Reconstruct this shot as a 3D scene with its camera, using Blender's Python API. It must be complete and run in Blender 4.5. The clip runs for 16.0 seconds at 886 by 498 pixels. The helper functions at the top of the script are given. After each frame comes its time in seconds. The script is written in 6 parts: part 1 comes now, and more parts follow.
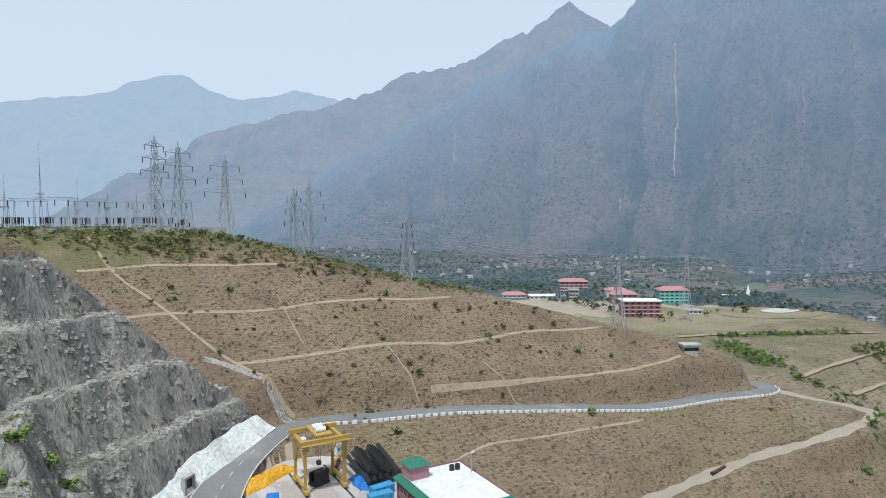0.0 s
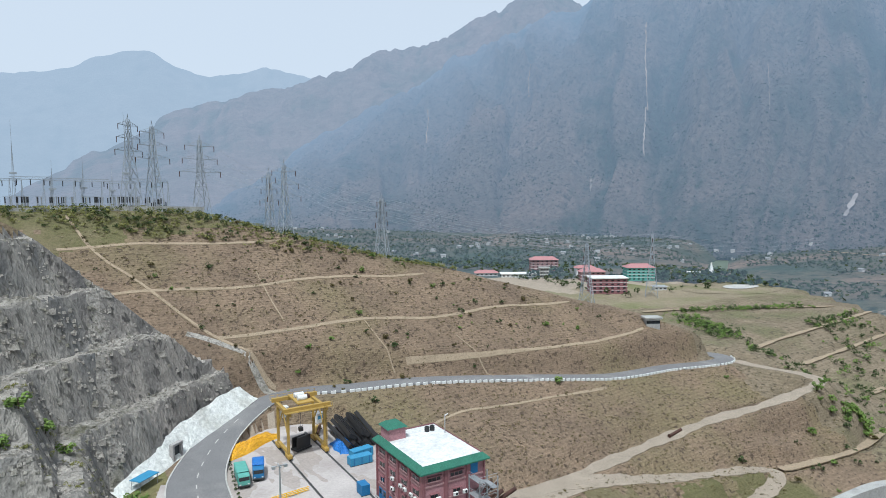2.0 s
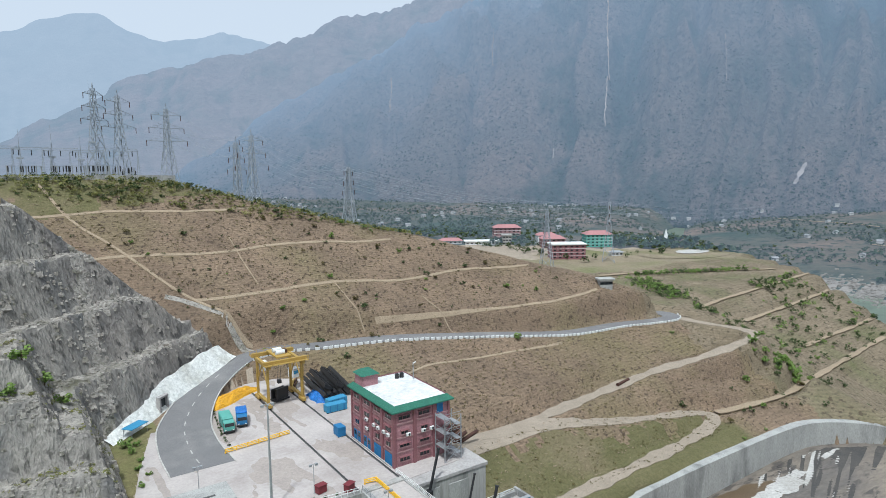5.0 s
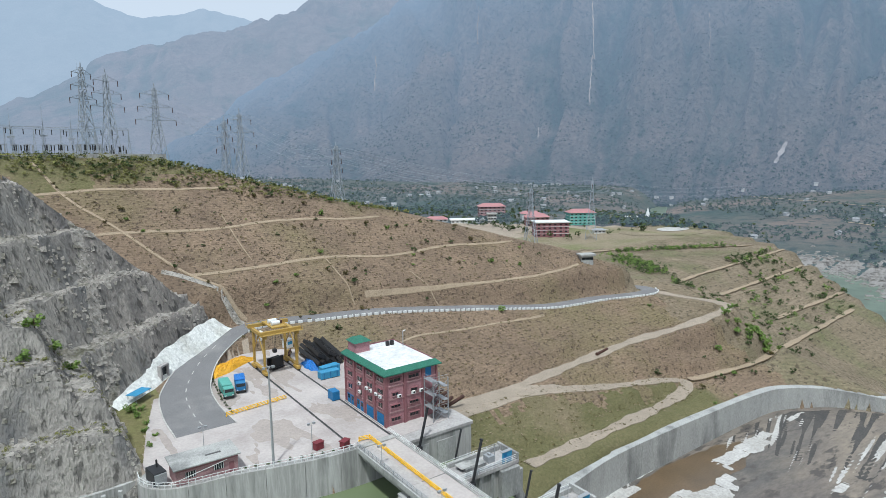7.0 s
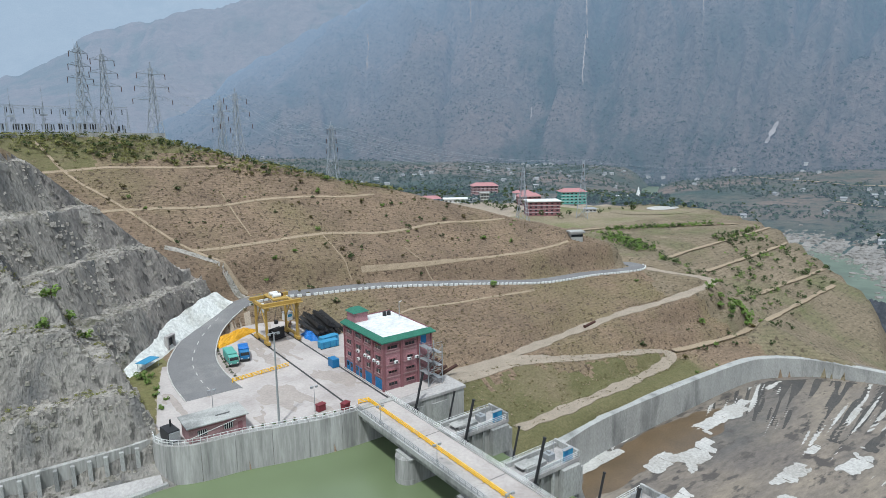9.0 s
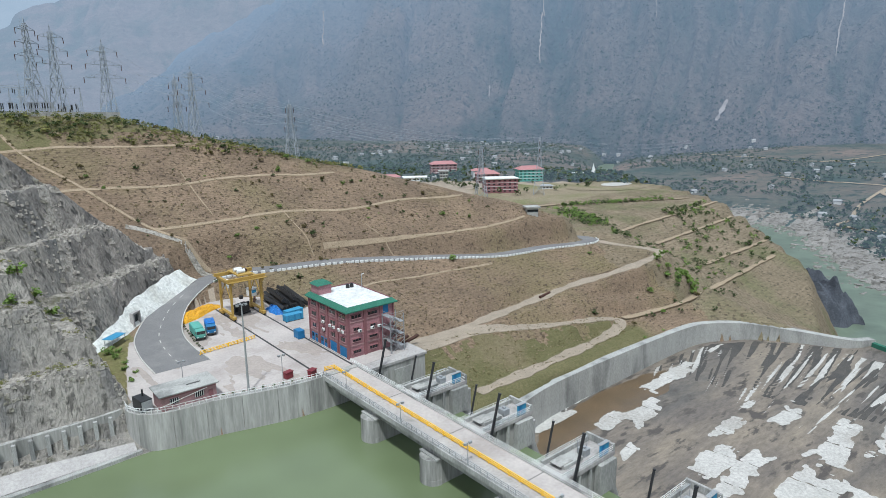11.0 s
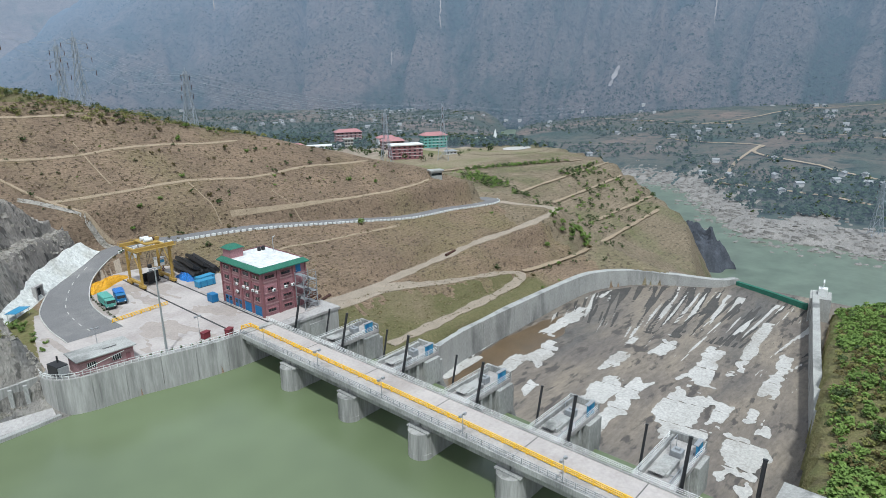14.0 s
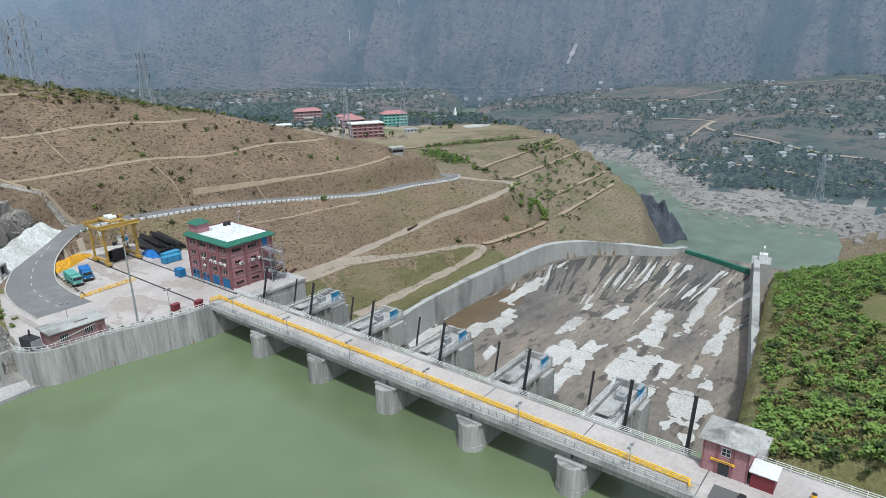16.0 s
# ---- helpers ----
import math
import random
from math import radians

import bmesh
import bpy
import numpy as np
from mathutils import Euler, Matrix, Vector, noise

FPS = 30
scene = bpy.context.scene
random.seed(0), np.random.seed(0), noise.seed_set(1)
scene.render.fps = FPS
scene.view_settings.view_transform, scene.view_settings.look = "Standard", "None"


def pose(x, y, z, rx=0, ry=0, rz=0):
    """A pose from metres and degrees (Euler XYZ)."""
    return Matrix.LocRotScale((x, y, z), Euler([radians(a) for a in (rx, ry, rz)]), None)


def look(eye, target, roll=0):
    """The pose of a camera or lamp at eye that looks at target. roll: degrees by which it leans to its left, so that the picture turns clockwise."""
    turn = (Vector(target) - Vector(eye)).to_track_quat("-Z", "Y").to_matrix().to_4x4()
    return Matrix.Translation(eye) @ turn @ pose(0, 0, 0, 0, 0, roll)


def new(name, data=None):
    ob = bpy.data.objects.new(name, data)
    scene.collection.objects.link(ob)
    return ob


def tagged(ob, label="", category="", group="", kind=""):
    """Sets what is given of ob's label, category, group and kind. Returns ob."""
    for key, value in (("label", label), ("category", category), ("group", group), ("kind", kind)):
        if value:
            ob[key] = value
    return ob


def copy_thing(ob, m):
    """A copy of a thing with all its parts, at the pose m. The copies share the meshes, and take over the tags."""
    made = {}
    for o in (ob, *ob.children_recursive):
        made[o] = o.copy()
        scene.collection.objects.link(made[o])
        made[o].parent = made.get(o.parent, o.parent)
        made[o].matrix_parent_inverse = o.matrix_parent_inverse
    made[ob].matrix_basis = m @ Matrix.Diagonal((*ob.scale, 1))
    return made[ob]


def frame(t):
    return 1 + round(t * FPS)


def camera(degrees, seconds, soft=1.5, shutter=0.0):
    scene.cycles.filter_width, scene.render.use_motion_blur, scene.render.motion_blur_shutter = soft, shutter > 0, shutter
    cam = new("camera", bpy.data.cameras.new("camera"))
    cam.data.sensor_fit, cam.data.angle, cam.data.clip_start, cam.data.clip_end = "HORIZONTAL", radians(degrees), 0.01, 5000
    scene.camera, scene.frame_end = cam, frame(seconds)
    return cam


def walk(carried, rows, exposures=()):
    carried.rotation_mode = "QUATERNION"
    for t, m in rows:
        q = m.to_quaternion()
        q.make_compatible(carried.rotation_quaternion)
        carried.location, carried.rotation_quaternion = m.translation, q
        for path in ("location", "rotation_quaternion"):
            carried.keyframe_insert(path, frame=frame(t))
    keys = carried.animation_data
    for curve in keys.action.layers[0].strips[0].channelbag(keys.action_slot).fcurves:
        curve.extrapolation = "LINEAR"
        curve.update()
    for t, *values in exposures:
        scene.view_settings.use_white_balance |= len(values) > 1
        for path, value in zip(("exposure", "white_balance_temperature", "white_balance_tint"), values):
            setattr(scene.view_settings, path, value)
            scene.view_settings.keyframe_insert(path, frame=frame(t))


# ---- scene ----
cam = camera(70.7, 16.0, soft=0.85)
METRES, EYE, TILT, LEAN, TURN = 60.0, 58.35, 0.0, 0.0, -28.6
ROWS = [
    (0.0, 0.0, 0.0, 0.0, -0.02, -2.65, 0.42),
    (0.5, -0.0007, -0.032, -0.0002, -0.9, -3.13, 0.44),
    (1.0, -0.0025, -0.0641, -0.0006, -1.67, -3.6, 0.45),
    (1.5, -0.0046, -0.0966, -0.0019, -2.18, -4.06, 0.44),
    (2.0, -0.007, -0.1295, -0.0032, -2.51, -4.52, 0.44),
    (2.5, -0.0094, -0.1628, -0.0044, -2.8, -4.98, 0.45),
    (3.0, -0.0122, -0.1962, -0.0051, -3.18, -5.44, 0.45),
    (3.5, -0.0146, -0.2296, -0.0061, -3.72, -5.91, 0.45),
    (4.0, -0.0175, -0.2626, -0.0072, -4.4, -6.38, 0.47),
    (6.5, -0.0411, -0.4266, -0.0133, -7.06, -8.7, 0.52),
    (7.0, -0.0469, -0.459, -0.014, -7.12, -9.17, 0.52),
    (7.5, -0.053, -0.4901, -0.0149, -7.21, -9.62, 0.5),
    (8.0, -0.0584, -0.5205, -0.0157, -7.23, -10.08, 0.51),
    (10.5, -0.0768, -0.668, -0.0186, -10.17, -12.41, 0.59),
    (11.0, -0.0807, -0.6972, -0.0196, -11.48, -12.89, 0.62),
    (11.5, -0.0847, -0.7263, -0.021, -12.87, -13.38, 0.66),
    (12.0, -0.0885, -0.7553, -0.0228, -14.41, -13.87, 0.73),
    (12.5, -0.0932, -0.7834, -0.0238, -16.28, -14.37, 0.81),
    (13.0, -0.0994, -0.8118, -0.0244, -17.8, -14.87, 0.85),
    (13.5, -0.1064, -0.8401, -0.0258, -18.97, -15.35, 0.87),
    (14.0, -0.1135, -0.869, -0.0269, -20.07, -15.83, 0.91),
    (14.5, -0.1221, -0.8973, -0.0281, -21.19, -16.32, 0.92),
    (15.0, -0.1318, -0.926, -0.0295, -22.03, -16.8, 0.95),
    (15.5, -0.1417, -0.9551, -0.0308, -22.87, -17.27, 0.98),
    (16.0, -0.153, -0.9842, -0.0322, -23.64, -17.73, 1.01),
]
walk(cam, [(t, pose(0, 0, EYE, TILT, LEAN, TURN) @ pose(METRES * x, METRES * y, METRES * z, 90 + pitch, roll, yaw)) for t, x, y, z, yaw, pitch, roll in ROWS],
     exposures=[(0.0, 0.08, 5780, 4), (16.0, 0.03, 5780, 4)])

# ---- world, sun ----
SUN_EL, SUN_AZ = radians(64), radians(226)      # azimuth from +y, clockwise
world = bpy.data.worlds.new("hazy_sky")
scene.world = world
world.use_nodes = True
wn = world.node_tree
wn.nodes.clear()
sky = wn.nodes.new("ShaderNodeTexSky")
sky.sky_type, sky.sun_disc = "NISHITA", False
sky.sun_elevation, sky.sun_rotation = SUN_EL, SUN_AZ
sky.altitude, sky.air_density, sky.dust_density, sky.ozone_density = 600, 1.0, 6.0, 2.0
bg = wn.nodes.new("ShaderNodeBackground")
bg.inputs["Strength"].default_value = 0.135
wo = wn.nodes.new("ShaderNodeOutputWorld")
veil = wn.nodes.new("ShaderNodeMix")        # haze: the clear sky thinned by a pale overcast
veil.data_type = "RGBA"
veil.inputs[0].default_value = 0.84
veil.inputs[7].default_value = (5.5, 5.68, 6.0, 1)
wn.links.new(sky.outputs[0], veil.inputs[6])
wn.links.new(veil.outputs[2], bg.inputs[0])
wn.links.new(bg.outputs[0], wo.inputs[0])
sun = new("sun", bpy.data.lights.new("sun", "SUN"))
sun.data.energy, sun.data.angle, sun.data.color = 3.45, radians(4), (1.0, 0.97, 0.92)
sdir = Vector((math.sin(SUN_AZ) * math.cos(SUN_EL), math.cos(SUN_AZ) * math.cos(SUN_EL), math.sin(SUN_EL)))
sun.matrix_world = look(tuple(sdir * 300), (0, 0, 0))


# ---- materials ----
def mat(name, c1, c2=None, rough=0.85, metal=0.0, scale=1.0, fine=8.0, bump=0.15, c3=None, spread=0.5, stretch=(1, 1, 1), glow=None, spots=0.0, rows=0.0, mask=None, speckle=0.7):
    """Two-scale noise colour: c1 to c2 over patches of about 1/scale m, darkened by a grain; c3 as rarer stains."""
    m = bpy.data.materials.new(name)
    m.use_nodes = True
    nt = m.node_tree
    b = nt.nodes["Principled BSDF"]
    N, L = nt.nodes.new, nt.links.new
    c2 = c2 or tuple(v * 0.8 for v in c1)
    geo = N("ShaderNodeNewGeometry")
    mp = N("ShaderNodeMapping")
    mp.inputs["Scale"].default_value = stretch
    L(geo.outputs["Position"], mp.inputs["Vector"])

    def nz(sc, detail=5.0, rgh=0.6):
        n = N("ShaderNodeTexNoise")
        n.inputs["Scale"].default_value, n.inputs["Detail"].default_value, n.inputs["Roughness"].default_value = sc, detail, rgh
        L(mp.outputs[0], n.inputs["Vector"])
        return n.outputs["Fac"]

    def ramp(src, lo, hi):
        r = N("ShaderNodeMapRange")
        r.inputs["From Min"].default_value, r.inputs["From Max"].default_value = lo, hi
        L(src, r.inputs["Value"])
        return r.outputs["Result"]

    def mix(f, a, c, kind="MIX"):
        x = N("ShaderNodeMix")
        x.data_type, x.blend_type = "RGBA", kind
        for key, v in ((0, f), (6, a), (7, c)):
            if hasattr(v, "is_linked"):
                L(v, x.inputs[key])
            else:
                x.inputs[key].default_value = v if key == 0 else (*v, 1)
        return x.outputs[2]

    big = nz(scale)
    col = mix(ramp(big, 0.5 - spread / 2, 0.5 + spread / 2), c1, c2)
    if c3:
        col = mix(ramp(nz(scale * 0.37, 6.0), 0.5, 0.68), col, c3)
    if mask:            # scrub cover from a mesh attribute, with gully shade painted into it
        at = N("ShaderNodeAttribute")
        at.attribute_name = "scrub"
        col = mix(at.outputs["Fac"], col, mask)
    grain = nz(fine, 4.0, 0.7)
    col = mix(speckle, col, mix(ramp(grain, 0.25, 0.75), (0.5, 0.5, 0.5), (1.38, 1.38, 1.38)), "MULTIPLY")
    if rows:            # seeded rows and netting along the contours
        wv = N("ShaderNodeTexWave")
        wv.wave_type, wv.bands_direction = "BANDS", "Z"
        wv.inputs["Scale"].default_value, wv.inputs["Distortion"].default_value = rows, 7.0
        wv.inputs["Detail"].default_value, wv.inputs["Detail Scale"].default_value = 3.0, 0.25
        L(geo.outputs["Position"], wv.inputs["Vector"])
        col = mix(0.3, col, mix(ramp(wv.outputs["Fac"], 0.1, 0.9), (0.72, 0.72, 0.72), (1.2, 1.2, 1.2)), "MULTIPLY")
    if spots:
        col = mix(ramp(nz(spots, 3.0), 0.56, 0.64), col, tuple(v * 0.55 for v in c2))
    L(col, b.inputs["Base Color"])
    b.inputs["Roughness"].default_value, b.inputs["Metallic"].default_value = rough, metal
    if rough > 0.6:
        b.inputs["Specular IOR Level"].default_value = 0.2
    if bump:
        bp = N("ShaderNodeBump")
        bp.inputs["Strength"].default_value, bp.inputs["Distance"].default_value = bump, 2.0 / fine
        L(grain, bp.inputs["Height"])
        L(bp.outputs[0], b.inputs["Normal"])
    if glow:            # distant backdrop: haze painted in as emission of the given colour and share
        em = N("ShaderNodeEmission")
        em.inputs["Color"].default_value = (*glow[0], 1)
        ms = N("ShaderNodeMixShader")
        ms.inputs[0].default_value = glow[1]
        if mask:        # painted haze share read from the mesh, larger for what lies farther off
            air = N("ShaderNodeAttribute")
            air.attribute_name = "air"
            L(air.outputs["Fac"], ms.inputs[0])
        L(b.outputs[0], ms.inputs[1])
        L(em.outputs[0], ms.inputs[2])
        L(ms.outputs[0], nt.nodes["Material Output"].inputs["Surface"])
    return m


def plain(name, c, rough=0.6, metal=0.0):
    return mat(name, c, tuple(v * 0.82 for v in c), rough, metal, scale=0.9, fine=14, bump=0.03)


# haze colour that far materials emit in place of real misty air
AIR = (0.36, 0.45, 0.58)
M = dict(
    concrete=mat("concrete", (0.43, 0.425, 0.4), (0.32, 0.315, 0.3), scale=0.25, fine=5, c3=(0.16, 0.16, 0.155), stretch=(1, 1, 0.25)),
    concrete_dark=mat("weathered_concrete", (0.42, 0.41, 0.385), (0.28, 0.272, 0.255), scale=0.7, fine=2.5, c3=(0.15, 0.15, 0.14), stretch=(1, 1, 0.09), spread=0.4, speckle=0.5),
    deck=mat("deck_concrete", (0.47, 0.425, 0.4), (0.39, 0.35, 0.33), scale=0.12, fine=1.5, c3=(0.3, 0.26, 0.24), bump=0.05, spread=0.35, speckle=0.32),
    stain=mat("dusty_concrete", (0.385, 0.335, 0.3), (0.31, 0.27, 0.245), scale=0.3, fine=1.5, bump=0.05, speckle=0.4),
    walkway=mat("walkway_concrete", (0.44, 0.415, 0.395), (0.33, 0.31, 0.3), scale=0.3, fine=2, bump=0.05, c3=(0.25, 0.235, 0.225), speckle=0.5),
    asphalt=mat("asphalt", (0.135, 0.13, 0.127), (0.105, 0.102, 0.1), scale=0.15, fine=9, c3=(0.16, 0.155, 0.15), bump=0.05),
    road=mat("worn_asphalt", (0.2, 0.195, 0.195), (0.165, 0.16, 0.16), scale=0.2, fine=4, c3=(0.25, 0.24, 0.23), bump=0.05),
    rock=mat("cut_rock", (0.42, 0.378, 0.335), (0.21, 0.195, 0.18), scale=0.16, fine=1.1, c3=(0.095, 0.092, 0.095), bump=1.0, stretch=(1, 1, 0.4), spread=0.3, spots=0.5),
    gunite=mat("sprayed_rock_face", (0.4, 0.368, 0.325), (0.255, 0.236, 0.212), scale=0.22, fine=1.3, c3=(0.13, 0.13, 0.13), bump=0.9, stretch=(1, 1, 0.16), spread=0.35, spots=0.7),
    rubble=mat("pale_rubble", (0.58, 0.53, 0.47), (0.38, 0.35, 0.31), scale=0.5, fine=1.6, c3=(0.2, 0.19, 0.14), bump=1.0, spots=0.9),
    spur=mat("spur_grass", (0.285, 0.226, 0.158), (0.19, 0.153, 0.102), scale=0.07, fine=0.9, c3=(0.17, 0.165, 0.085), bump=0.7, rows=0.4, spots=0.5),
    field=mat("dry_field", (0.275, 0.225, 0.155), (0.2, 0.168, 0.112), scale=0.05, fine=0.6, c3=(0.17, 0.17, 0.08), bump=0.3),
    grass=mat("dry_grass", (0.315, 0.228, 0.155), (0.195, 0.142, 0.1), scale=0.06, fine=1.1, c3=(0.24, 0.195, 0.11), bump=0.8, rows=0.55, spread=0.4, spots=0.8),
    meadow=mat("olive_grass", (0.17, 0.15, 0.075), (0.12, 0.115, 0.05), scale=0.1, fine=1.4, c3=(0.22, 0.175, 0.11), bump=0.6),
    green=mat("green_scrub_ground", (0.15, 0.165, 0.055), (0.21, 0.17, 0.09), scale=0.09, fine=1.2, bump=0.6),
    dirt=mat("dirt", (0.36, 0.3, 0.235), (0.27, 0.225, 0.175), scale=0.2, fine=3, bump=0.25),
    path=mat("bench_path", (0.35, 0.275, 0.19), (0.27, 0.21, 0.145), scale=0.3, fine=3, bump=0.1),
    shot=mat("white_shotcrete", (0.82, 0.82, 0.78), (0.68, 0.68, 0.64), scale=0.4, fine=1.2, c3=(0.56, 0.55, 0.5), bump=0.5),
    water=mat("reservoir_water", (0.135, 0.17, 0.088), (0.15, 0.182, 0.098), rough=0.22, scale=0.006, fine=0.01, bump=0),
    river=mat("river_water", (0.13, 0.165, 0.12), (0.15, 0.18, 0.135), rough=0.3, scale=0.02, fine=0.06, bump=0),
    chute=mat("chute_floor", (0.235, 0.195, 0.15), (0.135, 0.115, 0.1), scale=0.09, fine=0.9, c3=(0.085, 0.08, 0.076), bump=0.15, rough=0.6, spread=0.3, stretch=(0.35, 1, 1), spots=0.35),
    wetmud=mat("rusty_puddle", (0.15, 0.1, 0.055), (0.1, 0.07, 0.04), rough=0.3, scale=0.1, fine=2, bump=0.03),
    slab=mat("pale_slab", (0.52, 0.5, 0.47), (0.4, 0.385, 0.36), scale=0.15, fine=1.2, c3=(0.36, 0.34, 0.31), bump=0.1),
    black_streak=mat("black_streaks", (0.06, 0.058, 0.058), (0.1, 0.092, 0.082), scale=0.2, fine=2, bump=0.1),
    yellow=plain("yellow_paint", (0.95, 0.56, 0.02)),
    crane=plain("crane_yellow", (0.42, 0.27, 0.06)),
    pink=mat("pink_wall_paint", (0.4, 0.215, 0.23), (0.33, 0.175, 0.19), scale=0.4, fine=3, bump=0.05, c3=(0.26, 0.135, 0.14)),
    pinkd=plain("dark_red_trim", (0.24, 0.1, 0.11)),
    pale_pink=mat("pale_pink_paint", (0.36, 0.22, 0.22), (0.3, 0.18, 0.18), scale=0.4, fine=5, bump=0.05, c3=(0.22, 0.14, 0.14)),
    greenroof=mat("green_roof_edge", (0.05, 0.175, 0.12), (0.04, 0.13, 0.095), scale=0.5, fine=4, bump=0.05),
    white=mat("white_roof", (0.72, 0.72, 0.71), (0.5, 0.5, 0.49), scale=0.3, fine=1.2, bump=0.05, c3=(0.6, 0.59, 0.57)),
    whitep=plain("white_paint", (0.75, 0.75, 0.73)),
    blue=plain("blue_paint", (0.02, 0.16, 0.36)),
    lblue=plain("light_blue_paint", (0.05, 0.26, 0.45)),
    tarp=mat("blue_tarp", (0.03, 0.2, 0.6), (0.02, 0.13, 0.42), rough=0.4, scale=1, fine=3, bump=0.5),
    ytarp=mat("yellow_tarp", (0.8, 0.42, 0.01), (0.62, 0.3, 0.01), rough=0.5, scale=1, fine=2.5, bump=0.6),
    black=plain("black_steel", (0.02, 0.02, 0.022), 0.5),
    steel=plain("galvanised_steel", (0.4, 0.41, 0.42), 0.5, 0.4),
    pylon=plain("pylon_steel", (0.36, 0.39, 0.43), 0.6, 0.1),
    rust=mat("rusty_pipe", (0.1, 0.05, 0.035), (0.06, 0.035, 0.03), scale=1, fine=6),
    red=plain("red_paint", (0.17, 0.022, 0.03)),
    redroof=plain("red_roof", (0.42, 0.2, 0.2)),
    teal=plain("teal_paint", (0.12, 0.38, 0.32)),
    glass=plain("dark_window_glass", (0.03, 0.035, 0.04), 0.1),
    rubber=plain("rubber", (0.02, 0.02, 0.02), 0.8),
    leaf=mat("leaf_green", (0.2, 0.285, 0.068), (0.11, 0.175, 0.045), scale=0.12, fine=2, bump=0),
    leafg=mat("leaf_yellow_green", (0.25, 0.24, 0.08), (0.16, 0.17, 0.055), scale=0.2, fine=2, bump=0),
    leafd=mat("leaf_dark", (0.075, 0.1, 0.035), (0.05, 0.075, 0.028), scale=0.5, fine=3, bump=0),
    leafy=mat("leaf_dry", (0.13, 0.1, 0.04), (0.09, 0.08, 0.03), scale=0.5, fine=3, bump=0),
    bark=plain("bark", (0.1, 0.075, 0.05), 0.9),
    slate=mat("dark_rock", (0.12, 0.13, 0.155), (0.06, 0.066, 0.08), scale=0.15, fine=1, bump=0.8),
    gravel=mat("river_gravel", (0.33, 0.31, 0.29), (0.22, 0.21, 0.2), scale=0.06, fine=0.8, bump=0.6),
    # valley ground, far trees, houses and scars carry painted haze as a glow share
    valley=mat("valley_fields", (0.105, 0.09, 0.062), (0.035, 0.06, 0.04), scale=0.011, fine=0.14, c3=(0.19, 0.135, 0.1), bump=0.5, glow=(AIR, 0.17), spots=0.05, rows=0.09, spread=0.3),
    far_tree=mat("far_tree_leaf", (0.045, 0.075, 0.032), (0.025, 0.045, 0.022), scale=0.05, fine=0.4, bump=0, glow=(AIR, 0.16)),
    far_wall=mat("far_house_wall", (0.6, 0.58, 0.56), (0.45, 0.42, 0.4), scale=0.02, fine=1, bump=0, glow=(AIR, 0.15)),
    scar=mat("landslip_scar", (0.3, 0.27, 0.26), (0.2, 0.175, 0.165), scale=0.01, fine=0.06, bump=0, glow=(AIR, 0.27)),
    # mountains: haze painted in as blue glow, strongest on the farthest range
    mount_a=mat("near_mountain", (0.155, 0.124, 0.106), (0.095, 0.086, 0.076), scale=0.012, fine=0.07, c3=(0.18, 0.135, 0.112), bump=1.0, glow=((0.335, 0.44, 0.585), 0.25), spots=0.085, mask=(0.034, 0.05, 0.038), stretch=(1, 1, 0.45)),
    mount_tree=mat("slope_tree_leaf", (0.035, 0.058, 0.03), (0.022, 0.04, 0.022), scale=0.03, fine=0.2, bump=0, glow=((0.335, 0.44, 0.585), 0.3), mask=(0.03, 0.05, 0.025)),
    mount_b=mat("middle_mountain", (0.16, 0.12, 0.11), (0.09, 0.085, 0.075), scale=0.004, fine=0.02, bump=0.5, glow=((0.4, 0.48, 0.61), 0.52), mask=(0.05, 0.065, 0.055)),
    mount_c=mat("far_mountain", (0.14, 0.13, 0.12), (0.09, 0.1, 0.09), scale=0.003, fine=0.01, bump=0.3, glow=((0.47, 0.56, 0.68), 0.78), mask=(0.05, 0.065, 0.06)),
)


# ---- building helpers ----
def link(name, bm, material, parent=None, label="", smooth=False):
    me = bpy.data.meshes.new(name)
    bm.to_mesh(me)
    bm.free()
    for mm in (material if isinstance(material, (list, tuple)) else [material]):
        me.materials.append(mm)
    if smooth:
        me.polygons.foreach_set("use_smooth", [True] * len(me.polygons))
    ob = new(name, me)
    ob.parent = parent
    if label:
        tagged(ob, label)
    return ob


def part(name, bm, material, parent, label=""):
    return link(name, bm, material, parent, label)


def thing(name, label, category, at=(0, 0, 0), rz=0, group="", kind=""):
    ob = new(name)
    ob.matrix_basis = pose(*at, 0, 0, rz)
    return tagged(ob, label, category, group, kind)


def pymesh(name, verts, faces, material, parent=None, smooth=False):
    me = bpy.data.meshes.new(name)
    me.from_pydata([tuple(map(float, v)) for v in verts], [], faces)
    for mm in (material if isinstance(material, (list, tuple)) else [material]):
        me.materials.append(mm)
    if smooth:
        me.polygons.foreach_set("use_smooth", [True] * len(me.polygons))
    me.update()
    ob = new(name, me)
    ob.parent = parent
    return ob


def box(bm, x0, x1, y0, y1, z0, z1, bevel=0.0, m=None):
    r = bmesh.ops.create_cube(bm, size=1.0)
    vs = r["verts"]
    for v in vs:
        v.co = Vector((x0 + (v.co.x + 0.5) * (x1 - x0), y0 + (v.co.y + 0.5) * (y1 - y0), z0 + (v.co.z + 0.5) * (z1 - z0)))
    if bevel:
        es = list({e for v in vs for e in v.link_edges})
        out = bmesh.ops.bevel(bm, geom=es, offset=bevel, segments=1, affect="EDGES")
        vs = list({v for f in out["faces"] for v in f.verts} | {v for v in vs if v.is_valid})
    if m is not None:
        bmesh.ops.transform(bm, matrix=m, verts=vs)
    return bm


def boxes(*rows, bevel=0.0):
    bm = bmesh.new()
    for r in rows:
        box(bm, *r, bevel=bevel)
    return bm


